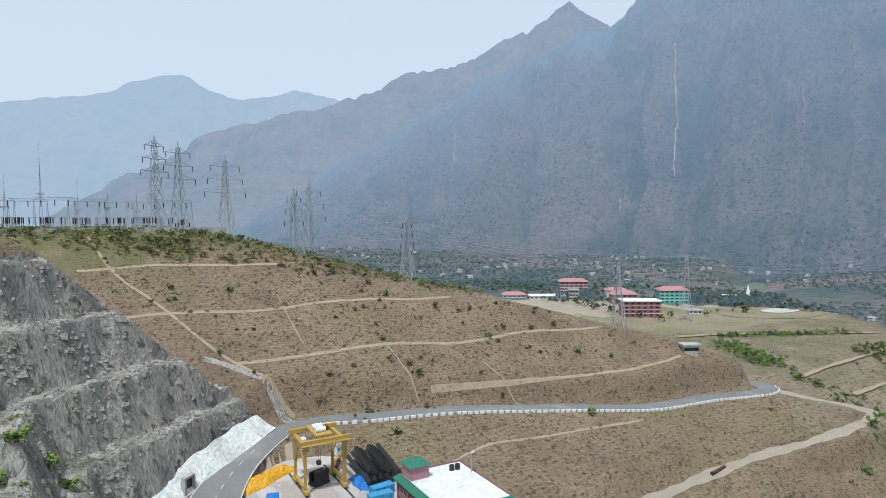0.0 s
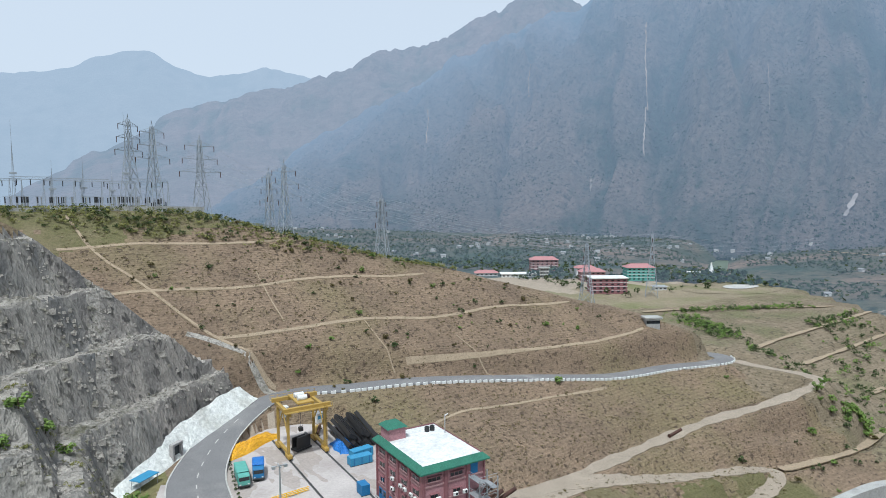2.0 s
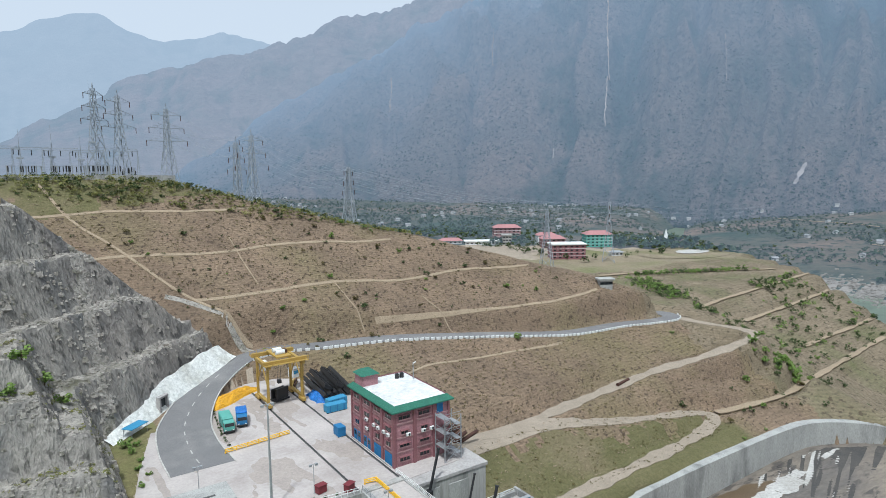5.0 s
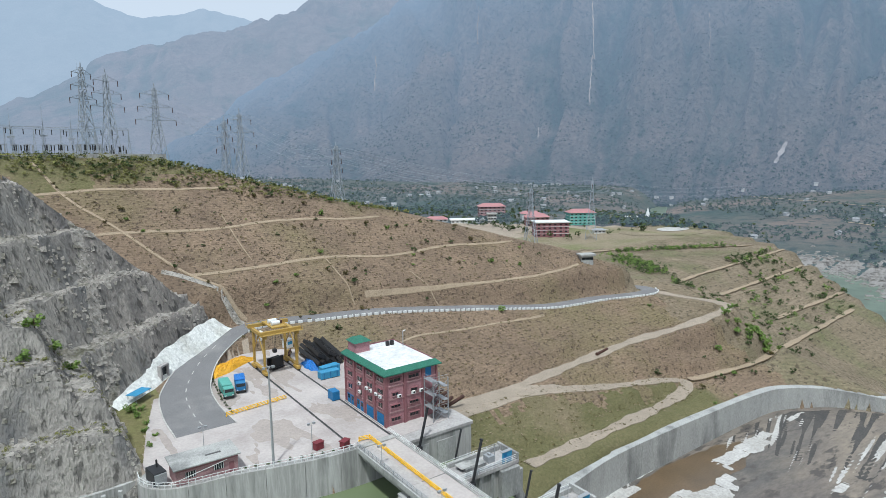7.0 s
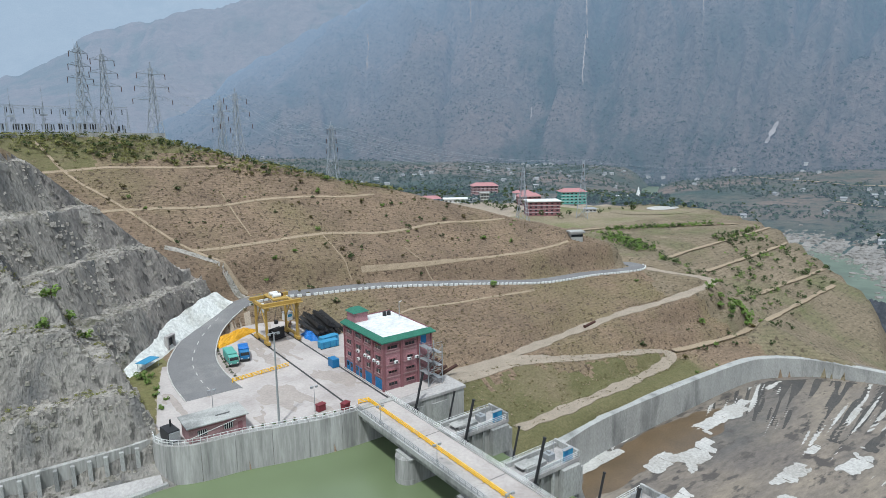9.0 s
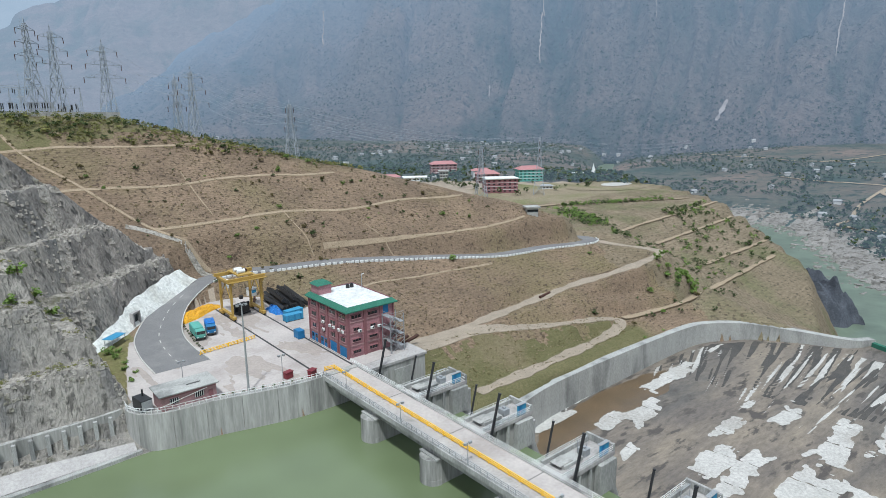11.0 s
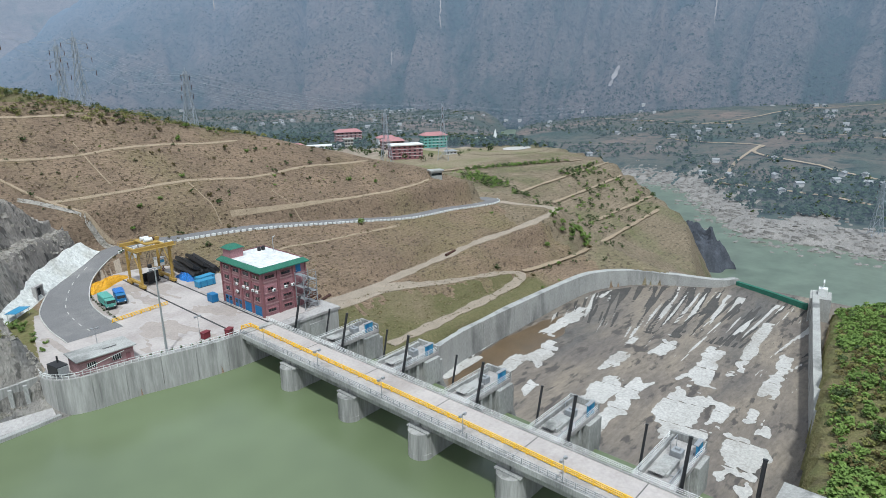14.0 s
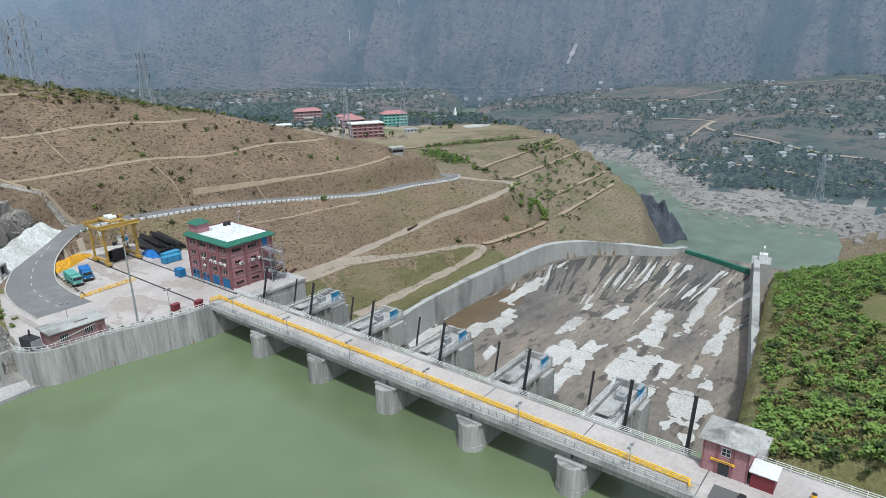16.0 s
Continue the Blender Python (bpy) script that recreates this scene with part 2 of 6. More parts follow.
def bar(bm, a, b, r=0.05, n=4, r2=None):
    a, b = Vector(a), Vector(b)
    d = b - a
    if d.length < 1e-6:
        return bm
    q = d.to_track_quat("Z", "Y").to_matrix()
    r2 = r if r2 is None else r2
    lo, hi = [], []
    for i in range(n):
        an = 2 * math.pi * (i + 0.5) / n
        o = q @ Vector((math.cos(an), math.sin(an), 0))
        lo.append(bm.verts.new(a + o * r))
        hi.append(bm.verts.new(b + o * r2))
    for i in range(n):
        j = (i + 1) % n
        bm.faces.new((lo[i], lo[j], hi[j], hi[i]))
    bm.faces.new(lo[::-1])
    bm.faces.new(hi)
    return bm


def bars(*rows, n=4):
    bm = bmesh.new()
    for r in rows:
        bar(bm, r[0], r[1], r[2] if len(r) > 2 else 0.05, n)
    return bm


def tube(bm, pts, r, n=4):
    """One bent bar through the points."""
    rings = []
    for k, p in enumerate(pts):
        d = Vector(pts[min(k + 1, len(pts) - 1)]) - Vector(pts[max(k - 1, 0)])
        q = d.to_track_quat("Z", "Y").to_matrix()
        rings.append([bm.verts.new(Vector(p) + q @ Vector((r * math.cos(6.2832 * (i + 0.5) / n), r * math.sin(6.2832 * (i + 0.5) / n), 0))) for i in range(n)])
    for a, b in zip(rings[:-1], rings[1:]):
        for i in range(n):
            bm.faces.new((a[i], a[(i + 1) % n], b[(i + 1) % n], b[i]))
    bm.faces.new(rings[0][::-1])
    bm.faces.new(rings[-1])
    return bm


def prism(bm, pts, z0, z1):
    """An upright prism over a plan polygon (counter-clockwise)."""
    lo = [bm.verts.new((x, y, z0)) for x, y in pts]
    hi = [bm.verts.new((x, y, z1)) for x, y in pts]
    n = len(pts)
    bm.faces.new(lo[::-1])
    bm.faces.new(hi)
    for i in range(n):
        bm.faces.new((lo[i], lo[(i + 1) % n], hi[(i + 1) % n], hi[i]))
    return bm


# ---- terrain ----
def hash2(ix, iy, seed):
    v = np.sin(ix * 127.1 + iy * 311.7 + seed * 74.7) * 43758.5453
    return v - np.floor(v)


def vnoise(x, y, seed=0):
    x, y = np.asarray(x, float), np.asarray(y, float)
    ix, iy = np.floor(x), np.floor(y)
    fx, fy = x - ix, y - iy
    fx, fy = fx * fx * (3 - 2 * fx), fy * fy * (3 - 2 * fy)
    a, b = hash2(ix, iy, seed), hash2(ix + 1, iy, seed)
    c, d = hash2(ix, iy + 1, seed), hash2(ix + 1, iy + 1, seed)
    return (a + (b - a) * fx) * (1 - fy) + (c + (d - c) * fx) * fy


def fbm(x, y, size, octaves=4, seed=0):
    """About -1 to 1."""
    out, amp, tot = 0, 1.0, 0.0
    for k in range(octaves):
        out = out + amp * (2 * vnoise(np.asarray(x) / size, np.asarray(y) / size, seed + k) - 1)
        tot += amp
        amp *= 0.5
        size *= 0.5
    return out / tot


def smin(a, b, k):
    h = np.clip(0.5 + 0.5 * (b - a) / k, 0, 1)
    return b * (1 - h) + a * h - k * h * (1 - h)


def step(x, a, b):
    t = np.clip((np.asarray(x, float) - a) / (b - a), 0, 1)
    return t * t * (3 - 2 * t)


def dense(pts, gap=1.0):
    """A smooth (Catmull-Rom) line through plan or space points, sampled about every gap metres."""
    P = np.array(pts, float)
    Q = np.vstack([2 * P[0] - P[1], P, 2 * P[-1] - P[-2]])
    out = []
    for i in range(1, len(Q) - 2):
        n = max(2, int(np.linalg.norm(Q[i + 1] - Q[i]) / gap))
        t = np.linspace(0, 1, n, endpoint=False)[:, None]
        out.append(0.5 * (2 * Q[i] + (Q[i + 1] - Q[i - 1]) * t + (2 * Q[i - 1] - 5 * Q[i] + 4 * Q[i + 1] - Q[i + 2]) * t ** 2
                          + (3 * Q[i] - Q[i - 1] - 3 * Q[i + 1] + Q[i + 2]) * t ** 3))
    return np.vstack(out + [P[-1:]])


ROAD = dense([(15.4, 105.5, 0.03), (15.4, 118, 0.05), (17.6, 131, 0.5), (25.5, 146, 2.2), (37.5, 158, 4.2), (49, 160.5, 5.0), (62, 157, 5.0), (87, 154, 4), (124, 150, 0),
              (157, 147, -4), (188, 149, -6), (212, 148.5, -7.7), (224, 149.5, -8.2), (229, 156, -8.4), (226, 166, -8.8)])
ROAD_HALF = np.interp(np.arange(len(ROAD)), [0, 22, 42, 62], [6.0, 5.6, 4.4, 3.7])
TRACK_A = dense([(64, 99, -4), (76, 105, -10.5), (87, 108.5, -13), (100, 109.5, -13.8), (120, 113, -14.3), (149, 117, -14.6), (173, 116.5, -12.9), (196, 113.5, -11.4), (226, 113, -9), (233, 121, -9), (230, 134, -8.8), (226, 147, -8.4)])
TRACK_B = dense([(100, 108, -14.2), (123, 105.5, -17.2), (146, 102, -19.8), (168, 100.5, -22.8), (176, 97.5, -24.6), (166, 93.5, -25), (150, 90.5, -24.4), (128, 88, -23.4), (104, 86, -22.6), (88, 85, -22)])
YC_X, YC_Y = [229, 250, 288, 340, 400, 447, 600], [122, 152, 181, 185, 189.5, 193, 200]
SL_X, SL_Y = [229, 288, 400], [0.28, 0.29, 0.29]


def spur_y(x, z):
    """Where the spur's slope has the level z."""
    return np.interp(x, YC_X, YC_Y) + (z + 13) / np.interp(x, SL_X, SL_Y)


TRACK_C = dense([(178, 98, -25), (212, 94, -25), (243, 100, -28), (275, 107, -31.4), (318, 112.5, -32.3), (364, 118, -33)], 1.5)
TRACK_D = dense([(297, 127, -28.8), (327, 129, -28.9), (357, 130.5, -29), (388, 133, -29.2)], 1.5)
TRACK_E = dense([(291, 153.6, -20.8), (320, 157, -21), (348, 160, -21.1), (412, 168, -21.6)], 1.5)
TRACK_F = dense([(276, 168.5, -14.1), (305, 174, -14.4), (337, 178.2, -14.7), (430, 189, -14.9)], 1.5)
TRACK_G = dense([(300, 258, -12.6), (333, 250, -12.9), (385, 228, -13.7), (425, 209, -14.3)], 1.5)
YARD = [(0.5, 92), (1.5, 87.5), (6, 84.5), (14, 83.5), (22, 81.5), (29, 79.8), (34, 79), (46, 79), (60, 80), (60, 104), (57, 130), (53, 143.5), (46, 149), (38, 150.5), (29, 145.5), (22.5, 137), (20, 128), (10, 130), (5, 112)]
WALL_X = np.array([60, 95, 116, 151, 190, 207, 221, 230, 237.5, 247.0])
WALL_Y = np.array([68, 75.5, 79, 80, 80.3, 77.8, 68.3, 53.1, 38, 32.0])


def carve(z, x, y, line, half, blend, drop=0.25):
    """Bend the ground to a line's level over its half width, easing back over blend metres."""
    best = np.full(x.shape, 1e9)
    lev = np.zeros(x.shape)
    near = (x > line[:, 0].min() - 25) & (x < line[:, 0].max() + 25) & (y > line[:, 1].min() - 25) & (y < line[:, 1].max() + 25)
    if not near.any():
        return z
    xs, ys = x[near], y[near]
    b, l = best[near], lev[near]
    for px, py, pz in line[::2]:
        d = (xs - px) ** 2 + (ys - py) ** 2
        k = d < b
        b[k], l[k] = d[k], pz
    best[near], lev[near] = b, l
    w = 1 - step(np.sqrt(best), half, half + blend)
    return z * (1 - w) + (lev - drop) * w


def inside(x, y, poly):
    n, c = len(poly), np.zeros(np.shape(x), bool)
    for i in range(n):
        (x0, y0), (x1, y1) = poly[i], poly[(i + 1) % n]
        if y0 != y1:
            c ^= ((y0 > y) != (y1 > y)) & (x < (x1 - x0) * (y - y0) / (y1 - y0) + x0)
    return c


def cliff_d(x, y):
    a1 = -0.681 * (x - 2) + 0.732 * (y - 130)
    a2 = 1.5 - x + 0 * y
    return np.maximum(a1, a2)


def along(x, y):
    """Way along the foot of the rock cut, uphill."""
    return 0.732 * (x - 2) + 0.681 * (y - 130)


def benched(d, rise=12.0, face=6.0, shelf=3.6):
    """Cut-slope profile: faces of that rise and run with level shelves between them."""
    k = np.floor(d / (face + shelf))
    r = d - k * (face + shelf)
    return k * rise + rise * np.clip(r / face, 0, 1) + 0.12 * np.clip(r - face, 0, 9)


def shore(y):
    """The far bank of the river."""
    return np.interp(y, [-300, -35, 0, 100, 150, 220, 500, 800, 1500], [420, 466, 494, 500, 566, 675, 800, 1150, 3000])


def natural(x, y):
    x, y = np.asarray(x, float), np.asarray(y, float)
    rough = fbm(x, y, 26, 4, 3)
    front = 0.62 * (y - 143 - 0.06 * (x - 40)) + rough * 1.1
    e = along(x, y)
    left = np.clip((42 - e) * 1.25, 0, 46) * (cliff_d(x, y) > -3)
    plane2 = 48 - 0.356 * (x - 60) - 0.135 * (y - 225) + 2.5 * fbm(x, y, 40, 4, 9) + 5 * step(x, 85, 140) * (1 - step(x, 198, 232))
    up = smin(smin(front + left, plane2, 7), 55.5 + rough * 0.6, 6)
    zr = np.interp(x, [60, 87, 124, 157, 188, 229], [4, 3, -1, -5, -7, -9])
    yr = np.interp(x, [60, 124, 157, 229], [150, 145, 142, 141])
    yw = np.interp(x, WALL_X, WALL_Y)
    s = np.clip((y - yw) / (yr - yw), -0.5, 1)
    foot0 = np.interp(x, [60, 151, 190, 214], [-26.0, -27.0, -28.3, -30])
    low = foot0 + (zr - foot0) * s + rough * 0.9 * np.clip(s * 8, 0, 1)
    yc = np.interp(x, YC_X, YC_Y)
    edge = 0.81 * (x - 380) - 0.59 * (y - 112)
    spur = smin(-13 + np.interp(x, SL_X, SL_Y) * (y - yc), -11.5 - 0.014 * np.clip(x - 250, 0, 400), 2.0) + rough * 1.0
    spur = spur - 1.7 * np.clip(edge, 0, 400) - 1.1 * np.clip(x - 249, 0, 70) * step(58 - y, 0, 30)
    foot = 50 + 0.45 * (x - 255) - y
    spur = spur - 1.3 * np.clip(foot, 0, 60) * step(x, 249, 266)
    up = up - 1.25 * np.clip(edge, 0, 400) * step(-y, -215, -195) - 1.3 * np.clip(foot, 0, 60) * step(x, 249, 266) - 14 * step(x, 250, 285) * step(-y, -180, -165)
    w = step(x, 218, 244)
    low = low * (1 - w) + spur * w
    top = np.maximum(up, low)
    # rock cut beside the road and above the water
    d = cliff_d(x, y) + 0.7 * fbm(x, y, 12, 4, 21)
    ledge = 1.6 * fbm(x, y, 9, 4, 5) + 0.8 * fbm(x, y, 2.6, 3, 6)
    cut = benched(np.maximum(d, 0), 12.5, 4.6, 4.2) + ledge
    db = y - 91 + 0.8 * fbm(x, y, 9, 3, 22)
    cutb = -4 + benched(np.maximum(db, 0), 12.0, 5.4, 3.6) + ledge
    cut = np.where(x < 1.5, np.minimum(cut, cutb), cut)
    cut = cut + np.clip(e - 46 + 0.15 * d, 0, 60) * 2.5
    z = np.where(d > 0, np.minimum(cut, top), np.where((y > 60) | (x > 225), top, -40))
    z = np.where((x < 58) & (y < 150) & (d <= 0), -0.35, z)
    # reservoir bed
    bed = (x < 62) & (x > -0.5) & (y < np.interp(x, [-0.5, 0.4, 2, 6.5, 14, 22, 29, 36, 62], [92, 89, 86.7, 84.9, 84.0, 82.0, 80.4, 79.7, 79.7])) | (y < 84.5) & (x < 6)
    z = np.where(bed, -16.0, z)
    # apron at the water's edge
    z = np.where((x < 3) & (y >= 84.5) & (y < 91), -8.0 + (y - 84.5) * 0.6, z)
    # basin
    floor_in = (x >= 58) & (y < np.interp(x, WALL_X, WALL_Y) + 1.6) & (x < 247)
    z = np.where(floor_in, -40.0, z)
    # near bank past the chute
    yb = -27 + 0.14 * (x - 90)
    bank = np.interp(x, [40, 60, 100, 200, 232, 262, 330], [-1, -5, -17, -25, -34, -78, -90]) + 0.42 * (yb - y) + 2.2 * fbm(x, y, 22, 4, 31)
    bank = np.minimum(bank, 60 + 0 * x)
    z = np.where(y < yb + 1, np.where(x > 30, bank, -16.0), z)
    z = np.where((x <= 54) & (y < -20), np.where((x > 38) & (y < -33), -3.5, -16.0), z)
    # river bed and far side
    q = x - shore(y)
    vall = np.where(q > -6, -81 + 12 * step(q, -6, 22) + np.clip(q - 22, 0, 4000) * 0.06, -82.0) + 3.0 * fbm(x, y, 60, 4, 41) * step(q, 0, 90)
    near = -82 + 30 * step(-q, 55, 150) * step(y, 190, 330) + np.clip(y - 420, 0, 3000) * 0.03 * step(-q, 60, 200) + 2.5 * fbm(x, y, 70, 4, 43) * step(y, 250, 350)
    vall = np.maximum(vall, near)
    wv = step(np.hypot(x - 100, y - 150), 520, 680)
    z = np.maximum(z * (1 - wv * (x > 200)) - 90 * wv * (x > 200), vall)
    return z


def ground_z(x, y):
    x, y = np.atleast_1d(np.asarray(x, float)), np.atleast_1d(np.asarray(y, float))
    z = natural(x, y)
    for line, half, blend in ((TRACK_G, 1.6, 4), (TRACK_F, 1.6, 4), (TRACK_E, 1.6, 4), (TRACK_D, 1.5, 4), (TRACK_C, 1.5, 4), (TRACK_B, 2.4, 5), (TRACK_A, 2.6, 6)):
        z = carve(z, x, y, line, half, blend)
    z = carve(z, x, y, ROAD, 4.8, 5)
    yard = inside(x, y, YARD)
    z = np.where(yard, -0.35, z)
    return z



# ---- ground, water, mountains ----
def axis(a, b, gap, lo, hi, grow=1.12):
    core = list(np.arange(a, b + gap, gap))
    g, v = gap, core[-1]
    while v < hi:
        g = min(g * grow, 90)
        v += g
        core.append(v)
    g, v = gap, core[0]
    while v > lo:
        g = min(g * grow, 90)
        v -= g
        core.insert(0, v)
    return np.array(core)


gx = np.concatenate([axis(-46, 44, 0.9, -900, 44)[:-1], axis(45, 300, 1.6, 45, 1900)])
gy = np.concatenate([axis(-90, 78, 1.8, -900, 78)[:-1], np.arange(78.5, 205, 0.95), axis(206, 262, 1.8, 206, 2000)])
GX, GY = np.meshgrid(gx, gy)
GZ = ground_z(GX.ravel(), GY.ravel()).reshape(GX.shape)
nxv, nyv = len(gx), len(gy)


def mesh_z(x, y):
    """Level of the ground sheet."""
    x, y = np.asarray(x, float), np.asarray(y, float)
    i = np.clip(np.searchsorted(gx, x) - 1, 0, nxv - 2)
    j = np.clip(np.searchsorted(gy, y) - 1, 0, nyv - 2)
    u, v = np.clip((x - gx[i]) / (gx[i + 1] - gx[i]), 0, 1), np.clip((y - gy[j]) / (gy[j + 1] - gy[j]), 0, 1)
    return (GZ[j, i] * (1 - u) + GZ[j, i + 1] * u) * (1 - v) + (GZ[j + 1, i] * (1 - u) + GZ[j + 1, i + 1] * u) * v


def gz(x, y):
    return float(mesh_z(x, y))


me = bpy.data.meshes.new("ground")
vid = np.arange(nxv * nyv).reshape(nyv, nxv)
quads = np.stack([vid[:-1, :-1], vid[:-1, 1:], vid[1:, 1:], vid[1:, :-1]], -1).reshape(-1, 4)
me.from_pydata(np.stack([GX.ravel(), GY.ravel(), GZ.ravel()], 1).tolist(), [], quads.tolist())
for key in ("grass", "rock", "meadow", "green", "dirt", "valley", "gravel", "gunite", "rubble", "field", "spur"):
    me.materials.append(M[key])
cx, cy = GX.ravel()[quads].mean(1), GY.ravel()[quads].mean(1)
cz = GZ.ravel()[quads].mean(1)
n1 = fbm(cx, cy, 14, 4, 51)
idx = np.zeros(len(quads), int)
dd = cliff_d(cx, cy)
hill = 0.62 * (cy - 143 - 0.06 * (cx - 40))
ditch = 0.8 * (cx - 49) + 0.6 * (cy - 163)
n2 = fbm(cx, cy, 5, 3, 52)
idx[(cx < 175) & (cx > 60) & (cy < 104 - 0.1 * (cx - 100) + 9 * n1 + 7 * n2) & (cy > 70)] = 2
idx[(cx > 214 + 10 * n1)] = 10
idx[(cx > 300) & (cy > 266 + 14 * n1)] = 9
idx[(cx > 300) & (cy > 350 + 40 * n1)] = 4
idx[(hill > 47.5 + 8 * n1 + 5 * n2) & (cx < 135) & (cy > 208)] = 2
ee = along(cx, cy)
rockzone = (dd > 0) & (cz < 52 + 2 * n1) & (ee < 46.5 - 0.28 * dd + 2 * n1)
idx[rockzone] = 1
slope_x = np.abs(np.gradient(GZ, gx, axis=1)) + np.abs(np.gradient(GZ, gy, axis=0))
flat = (slope_x[:-1, :-1] + slope_x[1:, 1:] + slope_x[:-1, 1:] + slope_x[1:, :-1]).ravel() / 4 < 0.75
idx[rockzone & (ee < 12 + 5 * n1)] = 7
idx[rockzone & flat & (n2 > -0.5)] = 8
idx[rockzone & (np.abs(cx - 1.5 + 2 * n1) < 1.6 + n2)] = 8
idx[(cx < 4) & (cy < 93)] = 7
idx[(cy < -27 + 0.14 * (cx - 90) + 2) & (cx > 40) & (cx < 420)] = 3
idx[(dd <= 0) & (cx < 12) & (cy > 92) & (cy < 140)] = 3
idx[inside(cx, cy, YARD)] = 4
idx[np.hypot(cx, cy) > 560] = 5
qq = cx - shore(cy)
idx[qq > 40] = 5
idx[(qq > -12) & (qq < 62 + 45 * n1) & (cy < 270 + 60 * n1 + 40 * n2 - 1.2 * (qq - 20))] = 6
me.polygons.foreach_set("material_index", idx)
me.polygons.foreach_set("use_smooth", ((idx != 1) & (idx != 7) & (idx != 8)).tolist())
me.update()
ground = tagged(new("ground", me), "dry grassy hillside with cut rock and valley floor", "ground", kind="structure")


def sheet(name, x0, x1, y0, y1, z, material, label, category, kind="structure"):
    ob = pymesh(name, [(x0, y0, z), (x1, y0, z), (x1, y1, z), (x0, y1, z)], [(0, 1, 2, 3)], material)
    return tagged(ob, label, category, kind=kind)


sheet("water_reservoir", -900, 58, -900, 96, -7.3, M["water"], "still green reservoir water behind the bridge", "water")
sheet("water_river", 236, 1500, -500, 1500, -76, M["river"], "grey-green river water below the chute", "water")


def mountain(name, label, material, az0, az1, knots, d0, d1, z0, seed, n=260, rows=90, rugged=0.16, bulge=0.9, air=(0.5, 0.6)):
    """A ridge seen along bearings az0 to az1; knots of (bearing, elevation angle) give the skyline's height at distance d1."""
    az = np.linspace(az0, az1, n)
    u = np.linspace(0, 1.25, rows)
    A, U = np.meshgrid(az, u)
    ka, ke = zip(*knots)
    H = np.tan(np.radians(np.interp(A, ka, ke))) * d1 + 58
    R = d0 + (d1 - d0) * U
    X, Y = R * np.sin(np.radians(A)), R * np.cos(np.radians(A))
    prof = np.where(U < 1, U ** bulge, 1 - (U - 1) * 1.2)
    AA = np.radians(A) * d1
    spur = 1 - np.abs(fbm(AA + 300 * fbm(X, Y, 600, 3, seed + 3), U * 420, 620, 6, seed)) * 2.6
    fine = fbm(X, Y, 190, 5, seed + 7)
    gully = np.abs(fbm(AA + 90 * fbm(X, Y, 260, 3, seed + 13), U * 95, 150, 4, seed + 15))      # side ravines running down the fall line
    crag = 1 - np.abs(fbm(X, Y, 75, 3, seed + 17)) * 2
    Z = z0 + (H - z0) * prof * (1 + rugged * (spur - 0.35) * np.sin(np.pi * np.clip(U, 0, 1)) ** 0.7) + (fine * 45 + (150 * np.minimum(gully, 0.3) + 10 * crag - 30) * rugged / 0.36) * np.clip(U * 3, 0, 1) * (H - z0) / 1000
    patch = fbm(X, Y, 95, 4, seed + 9)
    dots = vnoise(X / 17, Y / 17, seed + 19)
    # scrub patches and dots, plus darker gullies that paint relief shading into the colour
    scrub = np.clip(0.3 - 0.75 * (spur - 0.35) + 3.0 * (0.14 - gully) + 1.2 * patch + 1.6 * np.clip(dots - 0.62, 0, 1) + 0.3 * step(A, 62, 96) - 0.25 * step(A, 46, 30), 0, 1)
    v = np.stack([X.ravel(), Y.ravel(), Z.ravel()], 1)
    i = np.arange(n * rows).reshape(rows, n)
    f = np.stack([i[:-1, :-1], i[1:, :-1], i[1:, 1:], i[:-1, 1:]], -1).reshape(-1, 4)
    ob = pymesh(name, v.tolist(), f.tolist(), material, smooth=True)
    att = ob.data.attributes.new("scrub", "FLOAT", "POINT")
    att.data.foreach_set("value", scrub.ravel())
    # share of painted haze glow, growing from foot to ridge
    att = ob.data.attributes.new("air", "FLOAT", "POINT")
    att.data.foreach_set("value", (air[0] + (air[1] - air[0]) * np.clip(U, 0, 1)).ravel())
    tagged(ob, label, "mountain", kind="structure")
    return az, R[:, 0], X, Y, Z


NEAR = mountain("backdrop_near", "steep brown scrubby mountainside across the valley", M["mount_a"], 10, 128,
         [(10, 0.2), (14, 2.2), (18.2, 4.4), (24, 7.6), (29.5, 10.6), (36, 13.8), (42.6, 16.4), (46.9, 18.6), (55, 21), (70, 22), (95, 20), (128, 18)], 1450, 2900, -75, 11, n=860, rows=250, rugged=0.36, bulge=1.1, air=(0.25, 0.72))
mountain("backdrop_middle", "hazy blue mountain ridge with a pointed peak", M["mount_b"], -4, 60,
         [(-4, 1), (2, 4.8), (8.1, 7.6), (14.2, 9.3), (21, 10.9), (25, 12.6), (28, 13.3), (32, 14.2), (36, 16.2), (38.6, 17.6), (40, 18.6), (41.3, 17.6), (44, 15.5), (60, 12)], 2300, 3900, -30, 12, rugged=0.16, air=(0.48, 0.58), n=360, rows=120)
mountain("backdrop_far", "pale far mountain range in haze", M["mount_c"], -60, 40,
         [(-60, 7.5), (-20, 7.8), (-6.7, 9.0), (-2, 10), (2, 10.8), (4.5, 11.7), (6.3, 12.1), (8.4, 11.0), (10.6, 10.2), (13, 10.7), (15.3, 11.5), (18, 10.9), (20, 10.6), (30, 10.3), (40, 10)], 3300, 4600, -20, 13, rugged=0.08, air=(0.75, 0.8))


